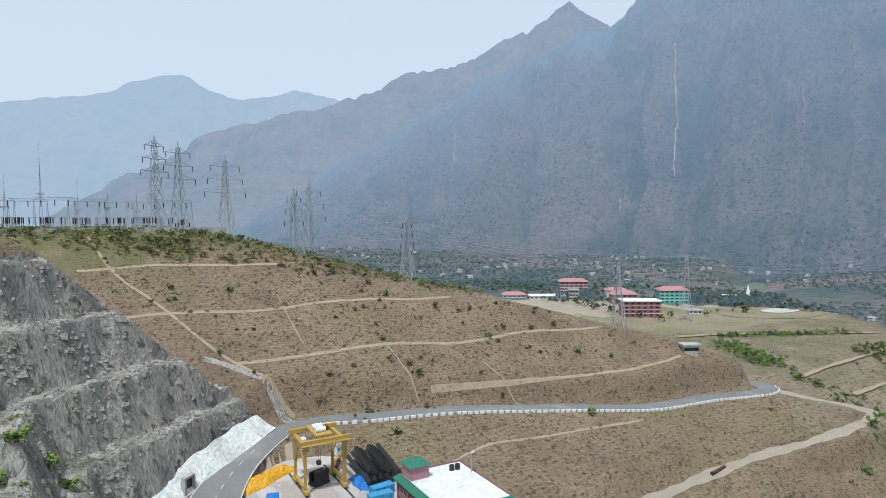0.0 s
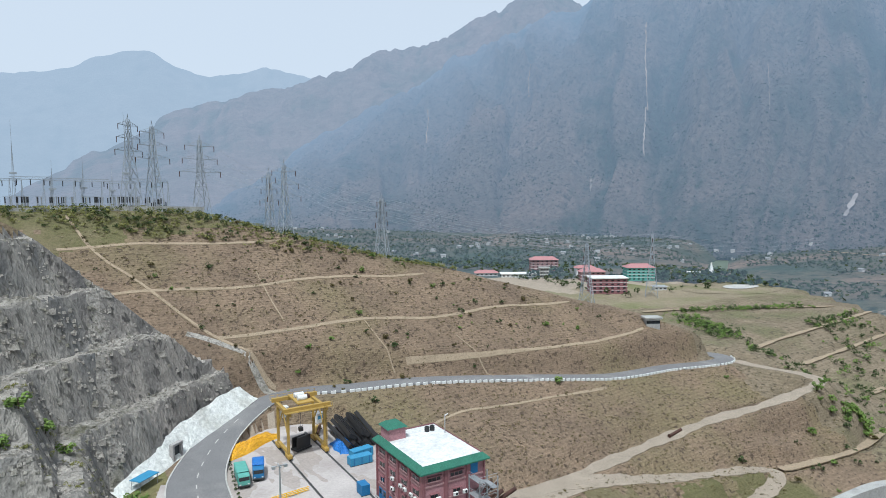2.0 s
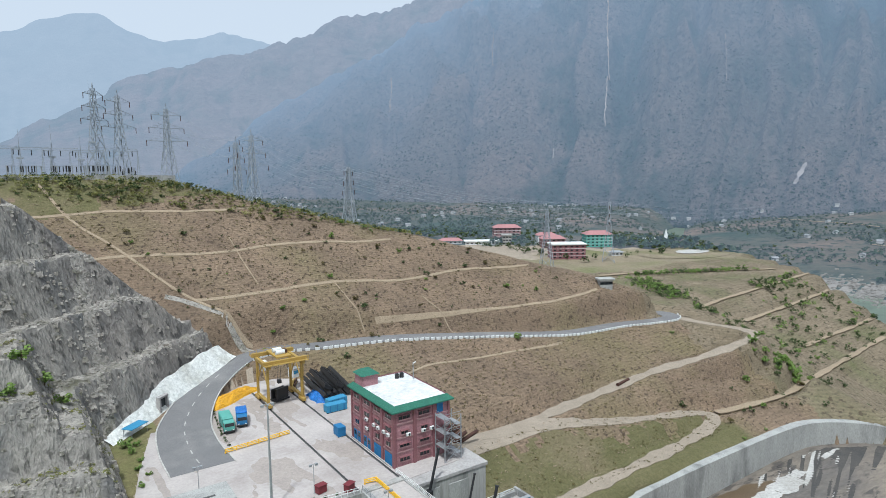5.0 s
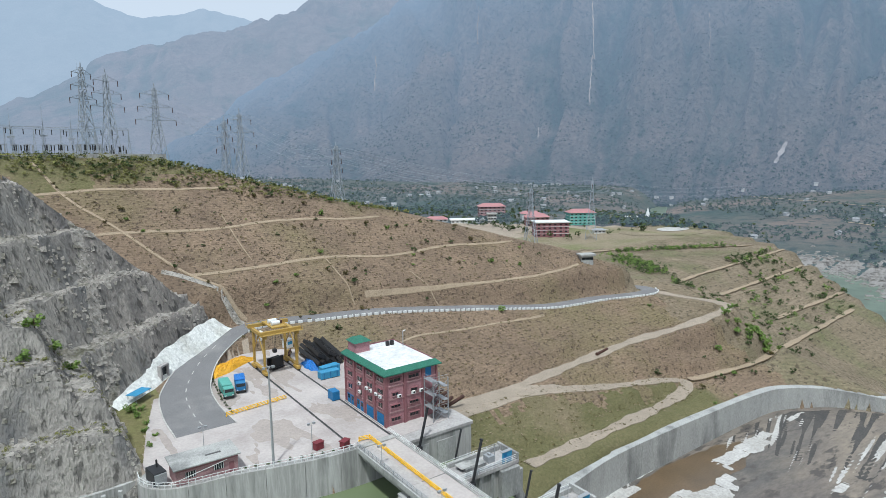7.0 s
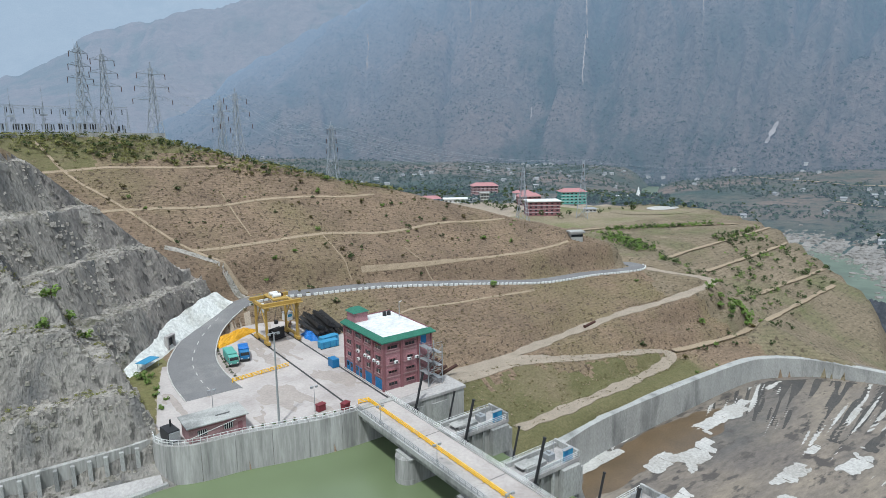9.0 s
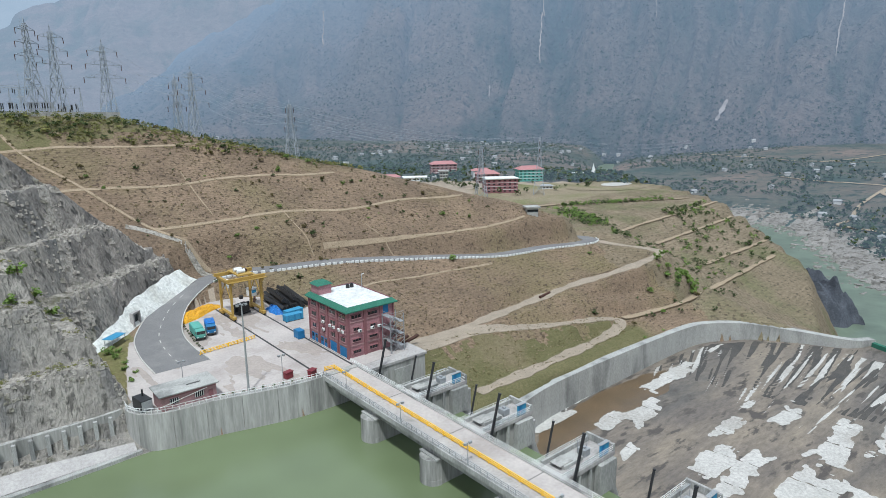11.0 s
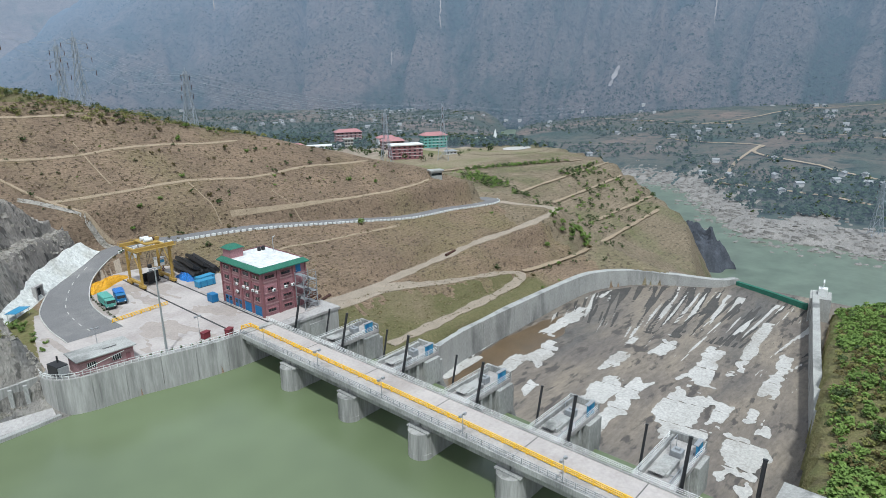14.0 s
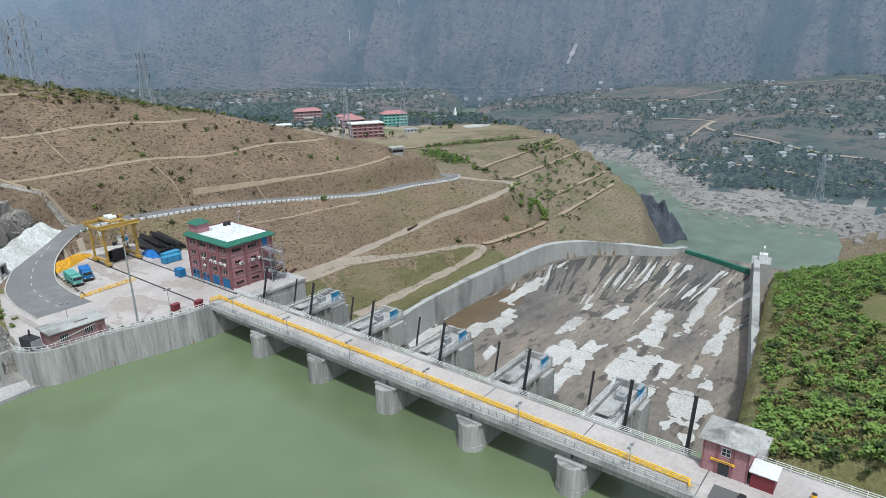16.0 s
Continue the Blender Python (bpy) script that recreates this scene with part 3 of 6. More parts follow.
def scar(bearing, up0, up1, width, seed, lean=0.0):
    """A pale landslip streak down the near mountain along one bearing, between two elevation angles."""
    az, rr, X, Y, Z = NEAR
    r = random.Random(seed)
    v, f = [], []
    ang = np.degrees(np.arctan2(Z - 58, np.hypot(X, Y)))
    drift = 0.0
    for j in range(len(rr)):
        b = bearing + drift
        i = int(np.clip(np.searchsorted(az, b), 1, len(az) - 1))
        if up0 < ang[j, i] < up1:
            drift += r.gauss(0.0, 0.025) + lean
            w = width * r.uniform(0.1, 0.5)
            t = (b - az[i - 1]) / (az[i] - az[i - 1])
            p = Vector((X[j, i - 1] * (1 - t) + X[j, i] * t, Y[j, i - 1] * (1 - t) + Y[j, i] * t, Z[j, i - 1] * (1 - t) + Z[j, i] * t))
            out = Vector((-p.x, -p.y, 0)).normalized()
            side = Vector((out.y, -out.x, 0)) * w
            p = p + out * 5 + Vector((0, 0, 6))
            v += [tuple(p - side), tuple(p + side)]
    f = [(2 * k, 2 * k + 1, 2 * k + 3, 2 * k + 2) for k in range(len(v) // 2 - 1)]
    if f:
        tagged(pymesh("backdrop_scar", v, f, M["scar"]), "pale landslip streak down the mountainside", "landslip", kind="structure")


for k, row in enumerate(((48.9, 3.2, 14.5, 4.5), (29.6, 5.0, 8.0, 5), (58.5, 6.5, 10.5, 2), (64.0, -1.7, 0.1, 13, 0.09), (44.4, 0.4, 1.6, 4), (39, 9, 12, 3), (72, 3, 8, 4))):
    scar(*row[:4], k, *row[4:])


def ribbon(name, line, half, material, lift=0.12, follow=True, parent=None, label="", category="", seg=3, kind="structure", skirt=0.3):
    """A strip along a line, laid on the ground (follow) or at the line's own level, with edges turned down."""
    L = np.asarray(line, float)
    T = np.gradient(L[:, :2], axis=0)
    T /= np.linalg.norm(T, axis=1)[:, None] + 1e-9
    Nn = np.stack([-T[:, 1], T[:, 0]], 1)
    hw = np.broadcast_to(np.asarray(half, float), (len(L),))
    offs = np.linspace(-1, 1, seg)
    P = L[:, None, :2] + Nn[:, None] * (offs[None, :, None] * hw[:, None, None])
    if follow:
        Z = mesh_z(P[..., 0], P[..., 1]) + lift
    else:
        Z = np.repeat(L[:, 2:3], seg, 1) + lift
    P2 = np.concatenate([P[:, :1], P, P[:, -1:]], 1)
    Z2 = np.concatenate([Z[:, :1] - skirt, Z, Z[:, -1:] - skirt], 1)
    m = seg + 2
    v = np.concatenate([P2, Z2[..., None]], 2).reshape(-1, 3)
    i = np.arange(len(L) * m).reshape(len(L), m)
    f = np.stack([i[:-1, :-1], i[1:, :-1], i[1:, 1:], i[:-1, 1:]], -1).reshape(-1, 4)
    f = f[:, ::-1]
    ob = pymesh(name, v.tolist(), f.tolist(), material, parent, smooth=False)
    return tagged(ob, label, category, kind=kind) if parent is None else ob


# road with markings
road = ribbon("road", ROAD, ROAD_HALF, M["road"], 0.0, False, label="grey asphalt hill road climbing out of the yard", category="road", seg=5)


# yard
ybm = bmesh.new()
prism(ybm, YARD, -0.4, 0.0)
yard = tagged(link("pavement_yard", ybm, M["deck"]), "pale concrete yard beside the dam", "pavement", kind="structure")


def worn(x, y):
    """Dusty stains on the yard, drawn out along the way vehicles take."""
    lane = np.exp(-((x - 27 - 0.12 * (y - 100)) / 7) ** 2) * 0.25
    f = fbm(x * 1.6, y * 0.5, 6, 4, 65) + lane - 0.3
    ok = inside(x, y, YARD) & inside(x + 1, y + 1, YARD) & inside(x - 1, y - 1, YARD)
    return np.where(ok, f, -1)


# ---- dam, bridge, spillway ----
DX0, DX1 = 36.6, 45.0
PIERS = [61.8, 42.9, 24.0, 5.1, -13.4]
ENDS = (80.0, -31.0)


def railing(name, label, line, height=1.1, gap=2.0, rails=3, r=0.045, material=None, category="railing", group="", post_r=None):
    """Posts and rails along a 3D polyline; every post and every rail is a part."""
    material = material or M["steel"]
    P = [Vector(p) for p in line]
    ob = thing(name, label, category, tuple(P[0]), group=group)
    o = P[0]
    pm = None
    for a, b in zip(P[:-1], P[1:]):
        n = max(1, round((b - a).length / gap))
        for i in range(n):
            c = a.lerp(b, i / n) - o
            if pm is None:
                pb = bar(bmesh.new(), (0, 0, 0), (0, 0, height), post_r or r * 1.3)
                post = part("post", pb, material, ob)
                pm = post.data
            else:
                post = new("post", pm)
                post.parent = ob
            post.location = c
    for k in range(rails):
        z = height * (k + 1) / rails
        part("rail", tube(bmesh.new(), [p - o + Vector((0, 0, z)) for p in P], r), material, ob)
    return ob


# bridge
bridge = thing("bridge", "long concrete road bridge on round-nosed piers", "bridge", (0, 0, 0), kind="")
spans = [ENDS[0]] + PIERS + [ENDS[1]]
for a, b in zip(spans[:-1], spans[1:]):
    part("deck_slab", boxes((39.9, DX1, b + 0.03, a - 0.03, -0.45, 0)), M["deck"], bridge)
    part("walkway_slab", boxes((DX0 + 0.5, 39.9, b + 0.03, a - 0.03, -0.45, 0.02)), M["walkway"], bridge, "pale concrete walkway strip")
    for gxx in (37.7, 40.0, 42.3, 44.4):
        part("girder", boxes((gxx - 0.3, gxx + 0.3, b + 0.2, a - 0.2, -2.1, -0.45)), M["concrete_dark"], bridge)
    part("edge_beam", boxes((DX0, DX0 + 0.5, b, a, -0.75, 0.3), bevel=0.04), M["concrete"], bridge)
    part("kerb", boxes((DX1, DX1 + 0.35, b, a, -0.6, 0.28), bevel=0.04), M["concrete"], bridge)
    part("joint", boxes((39.9, DX1, b - 0.09, b + 0.09, -0.3, 0.012)), M["asphalt"], bridge)


def pier(py):
    ob = thing("bridge_pier", "grey concrete pier with a rounded nose standing in the water", "pier", (0, py, 0), group="bridge piers")
    pts = [(47, -2.3), (47, 2.3)] + [(37.5 + 2.3 * math.cos(a), 2.3 * math.sin(a)) for a in np.linspace(math.pi / 2, 1.5 * math.pi, 13)]
    part("shaft", prism(bmesh.new(), pts, -24, -2.4), M["concrete_dark"], ob)
    part("water_band", prism(bmesh.new(), [(37.6 + 2.42 * math.cos(a), 2.42 * math.sin(a)) for a in np.linspace(math.pi / 2, 1.5 * math.pi, 13)], -7.9, -6.3), M["concrete_dark"], ob)
    part("cap", boxes((36.5, 46.5, -2.5, 2.5, -2.4, -2.1), bevel=0.03), M["concrete"], ob)
    return ob


for py in PIERS:
    pier(py)


def hoist_pier(py, kind_end=False):
    """The spillway pier past the bridge with its platform, hoist rods, cabinet and rails."""
    ob = thing("spillway_pier", "weathered concrete spillway pier with a railed hoist platform", "pier", (46.7, py, 0), group="spillway piers")
    part("wall", boxes((0, 14, -2.3, 2.3, -36, -1.6)), M["concrete_dark"], ob)
    for s in (-1, 1):           # upright ribs and a recessed-looking panel frame on each flank
        for x in (1.6, 4.4, 7.2):
            part("rib", boxes((x - 0.28, x + 0.28, min(s * 2.3, s * 2.75), max(s * 2.3, s * 2.75), -13, -1.6), bevel=0.05), M["concrete"], ob)
        part("ledge", boxes((0.4, 8.6, min(s * 2.3, s * 2.65), max(s * 2.3, s * 2.65), -8.2, -7.7), bevel=0.04), M["concrete"], ob)
    part("platform", boxes((-1.3, 13.6, -2.9, 2.9, -1.6, -0.8), bevel=0.04), M["walkway"], ob)
    for k, s in enumerate((-1, 1)):
        part("bracket", boxes((8.8, 13.2, s * 2.3 + (-1.3 if s < 0 else 0), s * 2.3 + (1.3 if s > 0 else 0), -7.5, -1.7), bevel=0.08), M["concrete"], ob)
        part("trunnion_wall", boxes((13.3, 15.2, s * 1.5 - 0.9, s * 1.5 + 0.9, -12, -3.4), bevel=0.1), M["concrete"], ob)
    nose = bmesh.new()
    lo = [nose.verts.new(p) for p in ((14, -2.0, -36), (24, -1.6, -36), (24, 1.6, -36), (14, 2.0, -36))]
    hi = [nose.verts.new(p) for p in ((14, -2.0, -5), (17.5, -1.6, -12), (17.5, 1.6, -12), (14, 2.0, -5))]
    nose.faces.new(hi)
    for i in range(4):
        nose.faces.new((lo[i], lo[(i + 1) % 4], hi[(i + 1) % 4], hi[i]))
    part("buttress", nose, M["concrete"], ob)
    part("pedestal", boxes((2.2, 7.0, -1.2, 1.2, -0.8, -0.1), bevel=0.05), M["concrete"], ob)
    part("beam", boxes((0.4, 12.8, 2.0, 2.45, -0.8, 0.1), bevel=0.03), M["concrete"], ob)
    cab = part("panel_board", boxes((9.6, 11.9, -2.75, -2.45, -0.7, 1.5), bevel=0.04), M["lblue"], ob, "light blue sheet panel on the platform edge")
    part("panel_hood", boxes((9.5, 12.0, -2.85, -2.1, 1.5, 1.58)), M["steel"], cab)
    part("panel_door", boxes((9.8, 10.6, -2.78, -2.75, -0.5, 1.3)), M["blue"], cab)
    part("end_parapet", boxes((13.0, 13.5, -2.9, 2.9, -0.8, 0.5), bevel=0.05), M["concrete"], ob)
    part("hatch_cover", boxes((1.4, 4.6, -0.9, 1.4, -0.1, 0.05), bevel=0.03), M["concrete_dark"], ob)
    part("frame", tube(bmesh.new(), [(8, 0.8, -0.8), (8, 0.8, 1.6), (10.6, 0.8, 1.6), (10.6, 0.8, -0.8)], 0.08), M["steel"], ob)
    part("pump_unit", boxes((7.6, 9.2, -1.0, 0.6, -0.8, 0.5), (8.1, 8.6, -0.6, 0.2, 0.5, 0.9), bevel=0.06), M["steel"], ob)
    part("pipe_run", bars(((1, -1.9, -0.6), (11, -1.9, -0.6), 0.1), ((1, -2.2, -0.6), (11, -2.2, -0.6), 0.08), ((3, -1.9, -0.6), (3, 1.6, -0.6), 0.08), n=6), M["steel"], ob)
    return ob


def hoist_rod(x, y, z, dx, dz, r):
    ob = thing("hoist_cylinder", "long black hydraulic gate cylinder leaning over the bay", "hydraulic cylinder", (x, y, z), group="hoist cylinders")
    part("barrel", bar(bmesh.new(), (0, 0, 0), (dx, 0, dz), r, 8), M["black"], ob)
    part("rod", bar(bmesh.new(), (-dx * 0.5, 0, -dz * 0.5), (0, 0, 0), r * 0.5, 6), M["steel"], ob)
    part("trunnion", boxes((-0.5, 0.5, -0.55, 0.55, -0.5, 0.5), bevel=0.08), M["black"], ob)
    part("end_cap", bar(bmesh.new(), (dx, 0, dz), (dx * 1.02, 0, dz * 1.02), r * 1.25, 8), M["black"], ob)
    return ob


for k, py in enumerate(PIERS):
    hoist_pier(py)
    hoist_rod(48.6, py - 3.35, -2.0, 2.1, 8.0, 0.27)
    hoist_rod(49.2, py + 3.35, -3.0, 2.0, 8.2, 0.2)
    line = [(45.6, py - 2.8, -0.8), (60.2, py - 2.8, -0.8), (60.2, py + 2.8, -0.8), (45.6, py + 2.8, -0.8)]
    railing("platform_railing", "white pipe railing round the hoist platform", line, 1.1, 1.6, 3, 0.05, M["whitep"], group="platform railings")
hoist_rod(48.6, ENDS[0] - 4.4, -2.0, 2.1, 8.0, 0.27)
hoist_rod(49.2, ENDS[1] + 4.6, -2.0, 2.1, 8.2, 0.3)

for a, b in zip(spans[:-1], spans[1:]):
    gate = thing("spillway_gate", "dark steel radial gate between two piers", "gate", (0, (a + b) / 2, 0), group="spillway gates")
    w = (a - b) / 2 - 2.35
    bm = bmesh.new()
    arc = [(52 + 9 - 11 * math.cos(t), -16 + 11 * math.sin(t)) for t in np.linspace(-0.6, 0.65, 9)]
    v0 = [bm.verts.new((x, -w, z)) for x, z in arc]
    v1 = [bm.verts.new((x, w, z)) for x, z in arc]
    for i in range(8):
        bm.faces.new((v0[i], v0[i + 1], v1[i + 1], v1[i]))
    bmesh.ops.solidify(bm, geom=bm.faces[:], thickness=0.25)
    part("skin_plate", bm, M["black"], gate)
    for s in (-0.75, 0.75):
        part("arm", bars(((51.5, s * w, -19), (61, s * (w - 0.4), -14), 0.35), ((51.2, s * w, -12), (61, s * (w - 0.4), -14), 0.35)), M["black"], gate)
    og = bmesh.new()
    prof = [(47, -30), (48, -23), (52, -22), (56, -24.5), (61, -31), (66, -36.2), (66, -40), (47, -40)]
    q0 = [og.verts.new((x, -w - 0.02, z)) for x, z in prof]
    q1 = [og.verts.new((x, w + 0.02, z)) for x, z in prof]
    for i in range(len(prof)):
        j = (i + 1) % len(prof)
        og.faces.new((q0[i], q0[j], q1[j], q1[i]))
    cr = tagged(link("weir_crest", og, M["concrete_dark"]), "rounded concrete weir crest under the gate", "weir", "weir crests")
    cr.location = (0, (a + b) / 2, 0)

# abutments at both ends of the bridge
for name, y0, y1, x1 in (("abutment_wall_a", 79.0, 84.0, 62.5), ("abutment_wall_b", -36.5, -31.0, 57.0)):
    ob = thing(name[:-2], "concrete abutment wall beside the spillway bay", "wall", (0, 0, 0), kind="structure")
    part("block", boxes((45.4, x1, y0 - 2.6 if y0 > 0 else y0, y1 - 2.2 if y0 > 0 else y1, -36, -0.8)), M["concrete_dark"], ob)
    part("platform", boxes((45.41, x1 + 0.4, y0 - 2.8 if y0 > 0 else y0, y1 - 0.1 if y0 > 0 else y1 + 0.3, -0.8, -0.1), bevel=0.05), M["walkway"], ob)
    part("panel_frame", boxes((49, 51.4, y0 - 2.75, y0 - 2.6, -9, -2), (53.5, 58, y0 - 2.8, y0 - 2.6, -8, -2.2)) if y0 > 0 else boxes((50, 60, y1, y1 + 0.3, -8, -2)), M["concrete"], ob)

railing("bridge_railing", "grey pipe railing along the bridge edge over the water", [(DX0 + 0.25, ENDS[0] - 0.3, 0.3), (DX0 + 0.25, -30.5, 0.3)], 1.0, 1.5, 3, 0.05, M["steel"])
railing("bridge_railing", "grey pipe railing along the bridge kerb above the bays", [(DX1 + 0.18, 82, 0.28), (DX1 + 0.18, -29, 0.28)], 0.9, 2.0, 3, 0.05, M["whitep"])

# yellow barrier on the bridge and in the yard
def barrier(label, line):
    ob = thing("safety_barrier", label, "barrier", line[0], group="yellow barriers")
    o = Vector(line[0])
    for a, b in zip(line[:-1], line[1:]):
        a, b = Vector(a) - o, Vector(b) - o
        n = max(1, round((b - a).length / 2.4))
        u = (b - a).normalized()
        side = Vector((-u.y, u.x, 0)) * 0.08
        for i in range(n):
            p, q = a.lerp(b, i / n), a.lerp(b, (i + 1) / n)
            bm = bmesh.new()
            bar(bm, p, p + Vector((0, 0, 1.05)), 0.11)
            part("post", bm, M["yellow"], ob)
            bm = bmesh.new()
            bar(bm, p - u.cross(Vector((0, 0, 1))) * 0.0, p + side * 6 + Vector((0, 0, 0.02)), 0.09)
            part("foot", bm, M["yellow"], ob)
            for z in (0.3, 0.62, 0.95):
                bm = bmesh.new()
                bar(bm, p + Vector((0, 0, z)) + u * 0.04, q + Vector((0, 0, z)) - u * 0.04, 0.1)
                part("rail", bm, M["yellow"], ob)
    return ob


barrier("long yellow steel barrier along the bridge roadway", [(38.4, 81.8, 0.02), (40.6, 81.5, 0.02), (40.3, 50, 0.02), (40.1, 20, 0.02), (39.5, -10, 0.02), (39.0, -29.8, 0.02), (37.7, -30.0, 0.02)])
barrier("short yellow steel barrier across the yard", [(20.8, 109.8, 0), (35.2, 111.4, 0)])

# reservoir wall of the yard, with a coping and pour joints
def wall_line(name, line, thick, z0, z1, material, label, side=1, top=None, batter=0.0, pieces=7.0, kind="structure", category="wall"):
    """A wall along a plan line, cast in bays that are parts of it; thick to the given side."""
    ob = thing(name, label, category, (0, 0, 0), kind=kind)
    L = dense([(p[0], p[1], p[2] if len(p) > 2 else z1) for p in line], 1.2)
    T = np.gradient(L[:, :2], axis=0)
    T /= np.linalg.norm(T, axis=1)[:, None]
    N = np.stack([-T[:, 1], T[:, 0]], 1) * side
    d = np.concatenate([[0], np.cumsum(np.linalg.norm(np.diff(L[:, :2], axis=0), axis=1))])
    k0 = 0
    while k0 < len(L) - 1:
        k1 = k0 + 1
        while k1 < len(L) - 1 and d[k1] - d[k0] < pieces:
            k1 += 1
        bm = bmesh.new()
        rows = []
        for k in range(k0, k1 + 1):
            g = 0.03 * (T[k] if k == k0 else -T[k] if k == k1 else 0 * T[k])
            p, q = L[k, :2] + g, L[k, :2] + g + N[k] * thick
            f = p - N[k] * batter
            rows.append([bm.verts.new((*f, z0)), bm.verts.new((*p, L[k, 2])), bm.verts.new((*q, L[k, 2])), bm.verts.new((*q, z0))])
        for a, b in zip(rows[:-1], rows[1:]):
            for i in range(3):
                bm.faces.new((a[i], b[i], b[i + 1], a[i + 1]) if side > 0 else (a[i], a[i + 1], b[i + 1], b[i]))
        bm.faces.new(rows[0] if side > 0 else rows[0][::-1])
        bm.faces.new(rows[-1][::-1] if side > 0 else rows[-1])
        bmesh.ops.recalc_face_normals(bm, faces=bm.faces[:])
        part("wall_bay", bm, material, ob)
        k0 = k1
    return ob


EDGE = [(46.2, 78.9), (36, 78.9), (29, 79.6), (22, 81.2), (14, 83.3), (6.5, 84.2), (2.0, 86.2), (-0.2, 90), (0.3, 95)]
wall_line("wall_reservoir", EDGE, 1.5, -18, 0.25, M["concrete_dark"], "stained curved concrete wall between the yard and the water", side=-1, batter=0.5, pieces=6)
railing("wall_railing", "white pipe railing on top of the reservoir wall", [(p[0], p[1], 0.25) for p in dense([(q[0] + 0.2, q[1] + 0.45, 0) for q in EDGE[1:]], 2.6)], 1.0, 1.4, 2, 0.055, M["whitep"])
wall_line("wall_apron", [(-60, 84.3), (-30, 84.6), (-8, 85.2), (0.8, 86.0)], 1.2, -18, -6.6, M["concrete"], "pale concrete apron edge at the waterline", side=1)
ap = pymesh("pavement_apron", [(-60, 85.3, -6.55), (0, 86.5, -6.55), (0, 91.5, -4.2), (-60, 91.5, -4.2)], [(0, 1, 2, 3)], M["walkway"])
tagged(ap, "pale sloping concrete apron above the waterline", "pavement", kind="structure")
wall_line("wall_toe", [(-60, 91.4), (-25, 91.5), (-6, 91.6), (0.5, 92.5)], 1.0, -8, 0.0, M["concrete_dark"], "dark stained toe wall at the foot of the rock cut", side=1, pieces=5)

ribs = thing("wall_toe_ribs", "row of pale concrete ribs on the toe wall", "wall", (0, 0, 0), kind="structure")
for k in range(22):
    x = -58 + 2.6 * k
    part("rib", boxes((x, x + 0.7, 90.75, 91.45, -6.5, -0.4), bevel=0.05), M["concrete"], ribs)

# chute
floor_ob = pymesh("floor_chute", [(60, -40, -36), (214, -14, -36), (214, 84, -36), (60, 84, -36), (246, -12, -34.2), (246, 80, -34.2)], [(0, 1, 2, 3), (1, 4, 5, 2)], M["chute"])
tagged(floor_ob, "broad muddy concrete spillway chute floor", "floor", kind="structure")
wall_line("wall_chute", [(60, 67, -24.5), (78, 71.5, -24.8), (95, 75.5, -25), (116, 79, -25.4), (151, 80, -26), (190, 80.3, -27.2), (207, 77.8, -28), (221, 68.3, -29), (230, 53.1, -30.2), (237.5, 38, -31.3), (247, 32, -32)], 3.0, -41, -28, M["concrete"], "curved grey concrete training wall of the chute", side=1, pieces=9)
wall_line("wall_chute_side", [(62, -31.5, -14), (80, -28.8, -20), (100, -25.2, -25), (130, -20.0), (170, -11.5), (206, -4.0), (232, 1.5)], 2.2, -41, -26, M["concrete"], "straight concrete training wall below the green bank", side=-1, pieces=9)
wall_line("wall_sill", [(246, 32), (241, 18), (234, 2)], 1.5, -42, -32.6, M["greenroof"], "low green end sill of the chute", side=-1, pieces=6)


def blob_sheet(name, field, x0, x1, y0, y1, gap, z, material, label, category, kind="structure"):
    """A thin raised sheet where the field is above zero, clipped smoothly at its edge."""
    xs, ys = np.arange(x0, x1, gap), np.arange(y0, y1, gap)
    X, Y = np.meshgrid(xs, ys)
    F = field(X, Y)
    verts, faces, seen = [], [], {}

    def vert(key, p):
        if key not in seen:
            seen[key] = len(verts)
            verts.append((p[0], p[1], z(p[0], p[1])))
        return seen[key]

    for j in range(len(ys) - 1):
        for i in range(len(xs) - 1):
            c = [(i, j), (i + 1, j), (i + 1, j + 1), (i, j + 1)]
            if max(F[b, a] for a, b in c) <= 0:
                continue
            loop = []
            for k in range(4):
                (a, b), (a2, b2) = c[k], c[(k + 1) % 4]
                f, g = F[b, a], F[b2, a2]
                if f > 0:
                    loop.append(vert((a, b), (xs[a], ys[b])))
                if (f > 0) != (g > 0):
                    t = f / (f - g)
                    key = (min((a, b), (a2, b2)), max((a, b), (a2, b2)))
                    loop.append(vert(key, (xs[a] + t * (xs[a2] - xs[a]), ys[b] + t * (ys[b2] - ys[b]))))
            if len(loop) > 2:
                faces.append(tuple(loop))
    ob = pymesh(name, verts, faces, material)
    return tagged(ob, label, category, kind=kind)


blob_sheet("yard_stains", worn, 4, 60, 82, 150, 0.6, lambda x, y: 0.006, M["stain"], "brownish dust stains on the concrete yard", "stains", "stuff")


def chute_z(lift):
    return lambda x, y: -36 + max(0.0, x - 214) * 0.0563 + lift


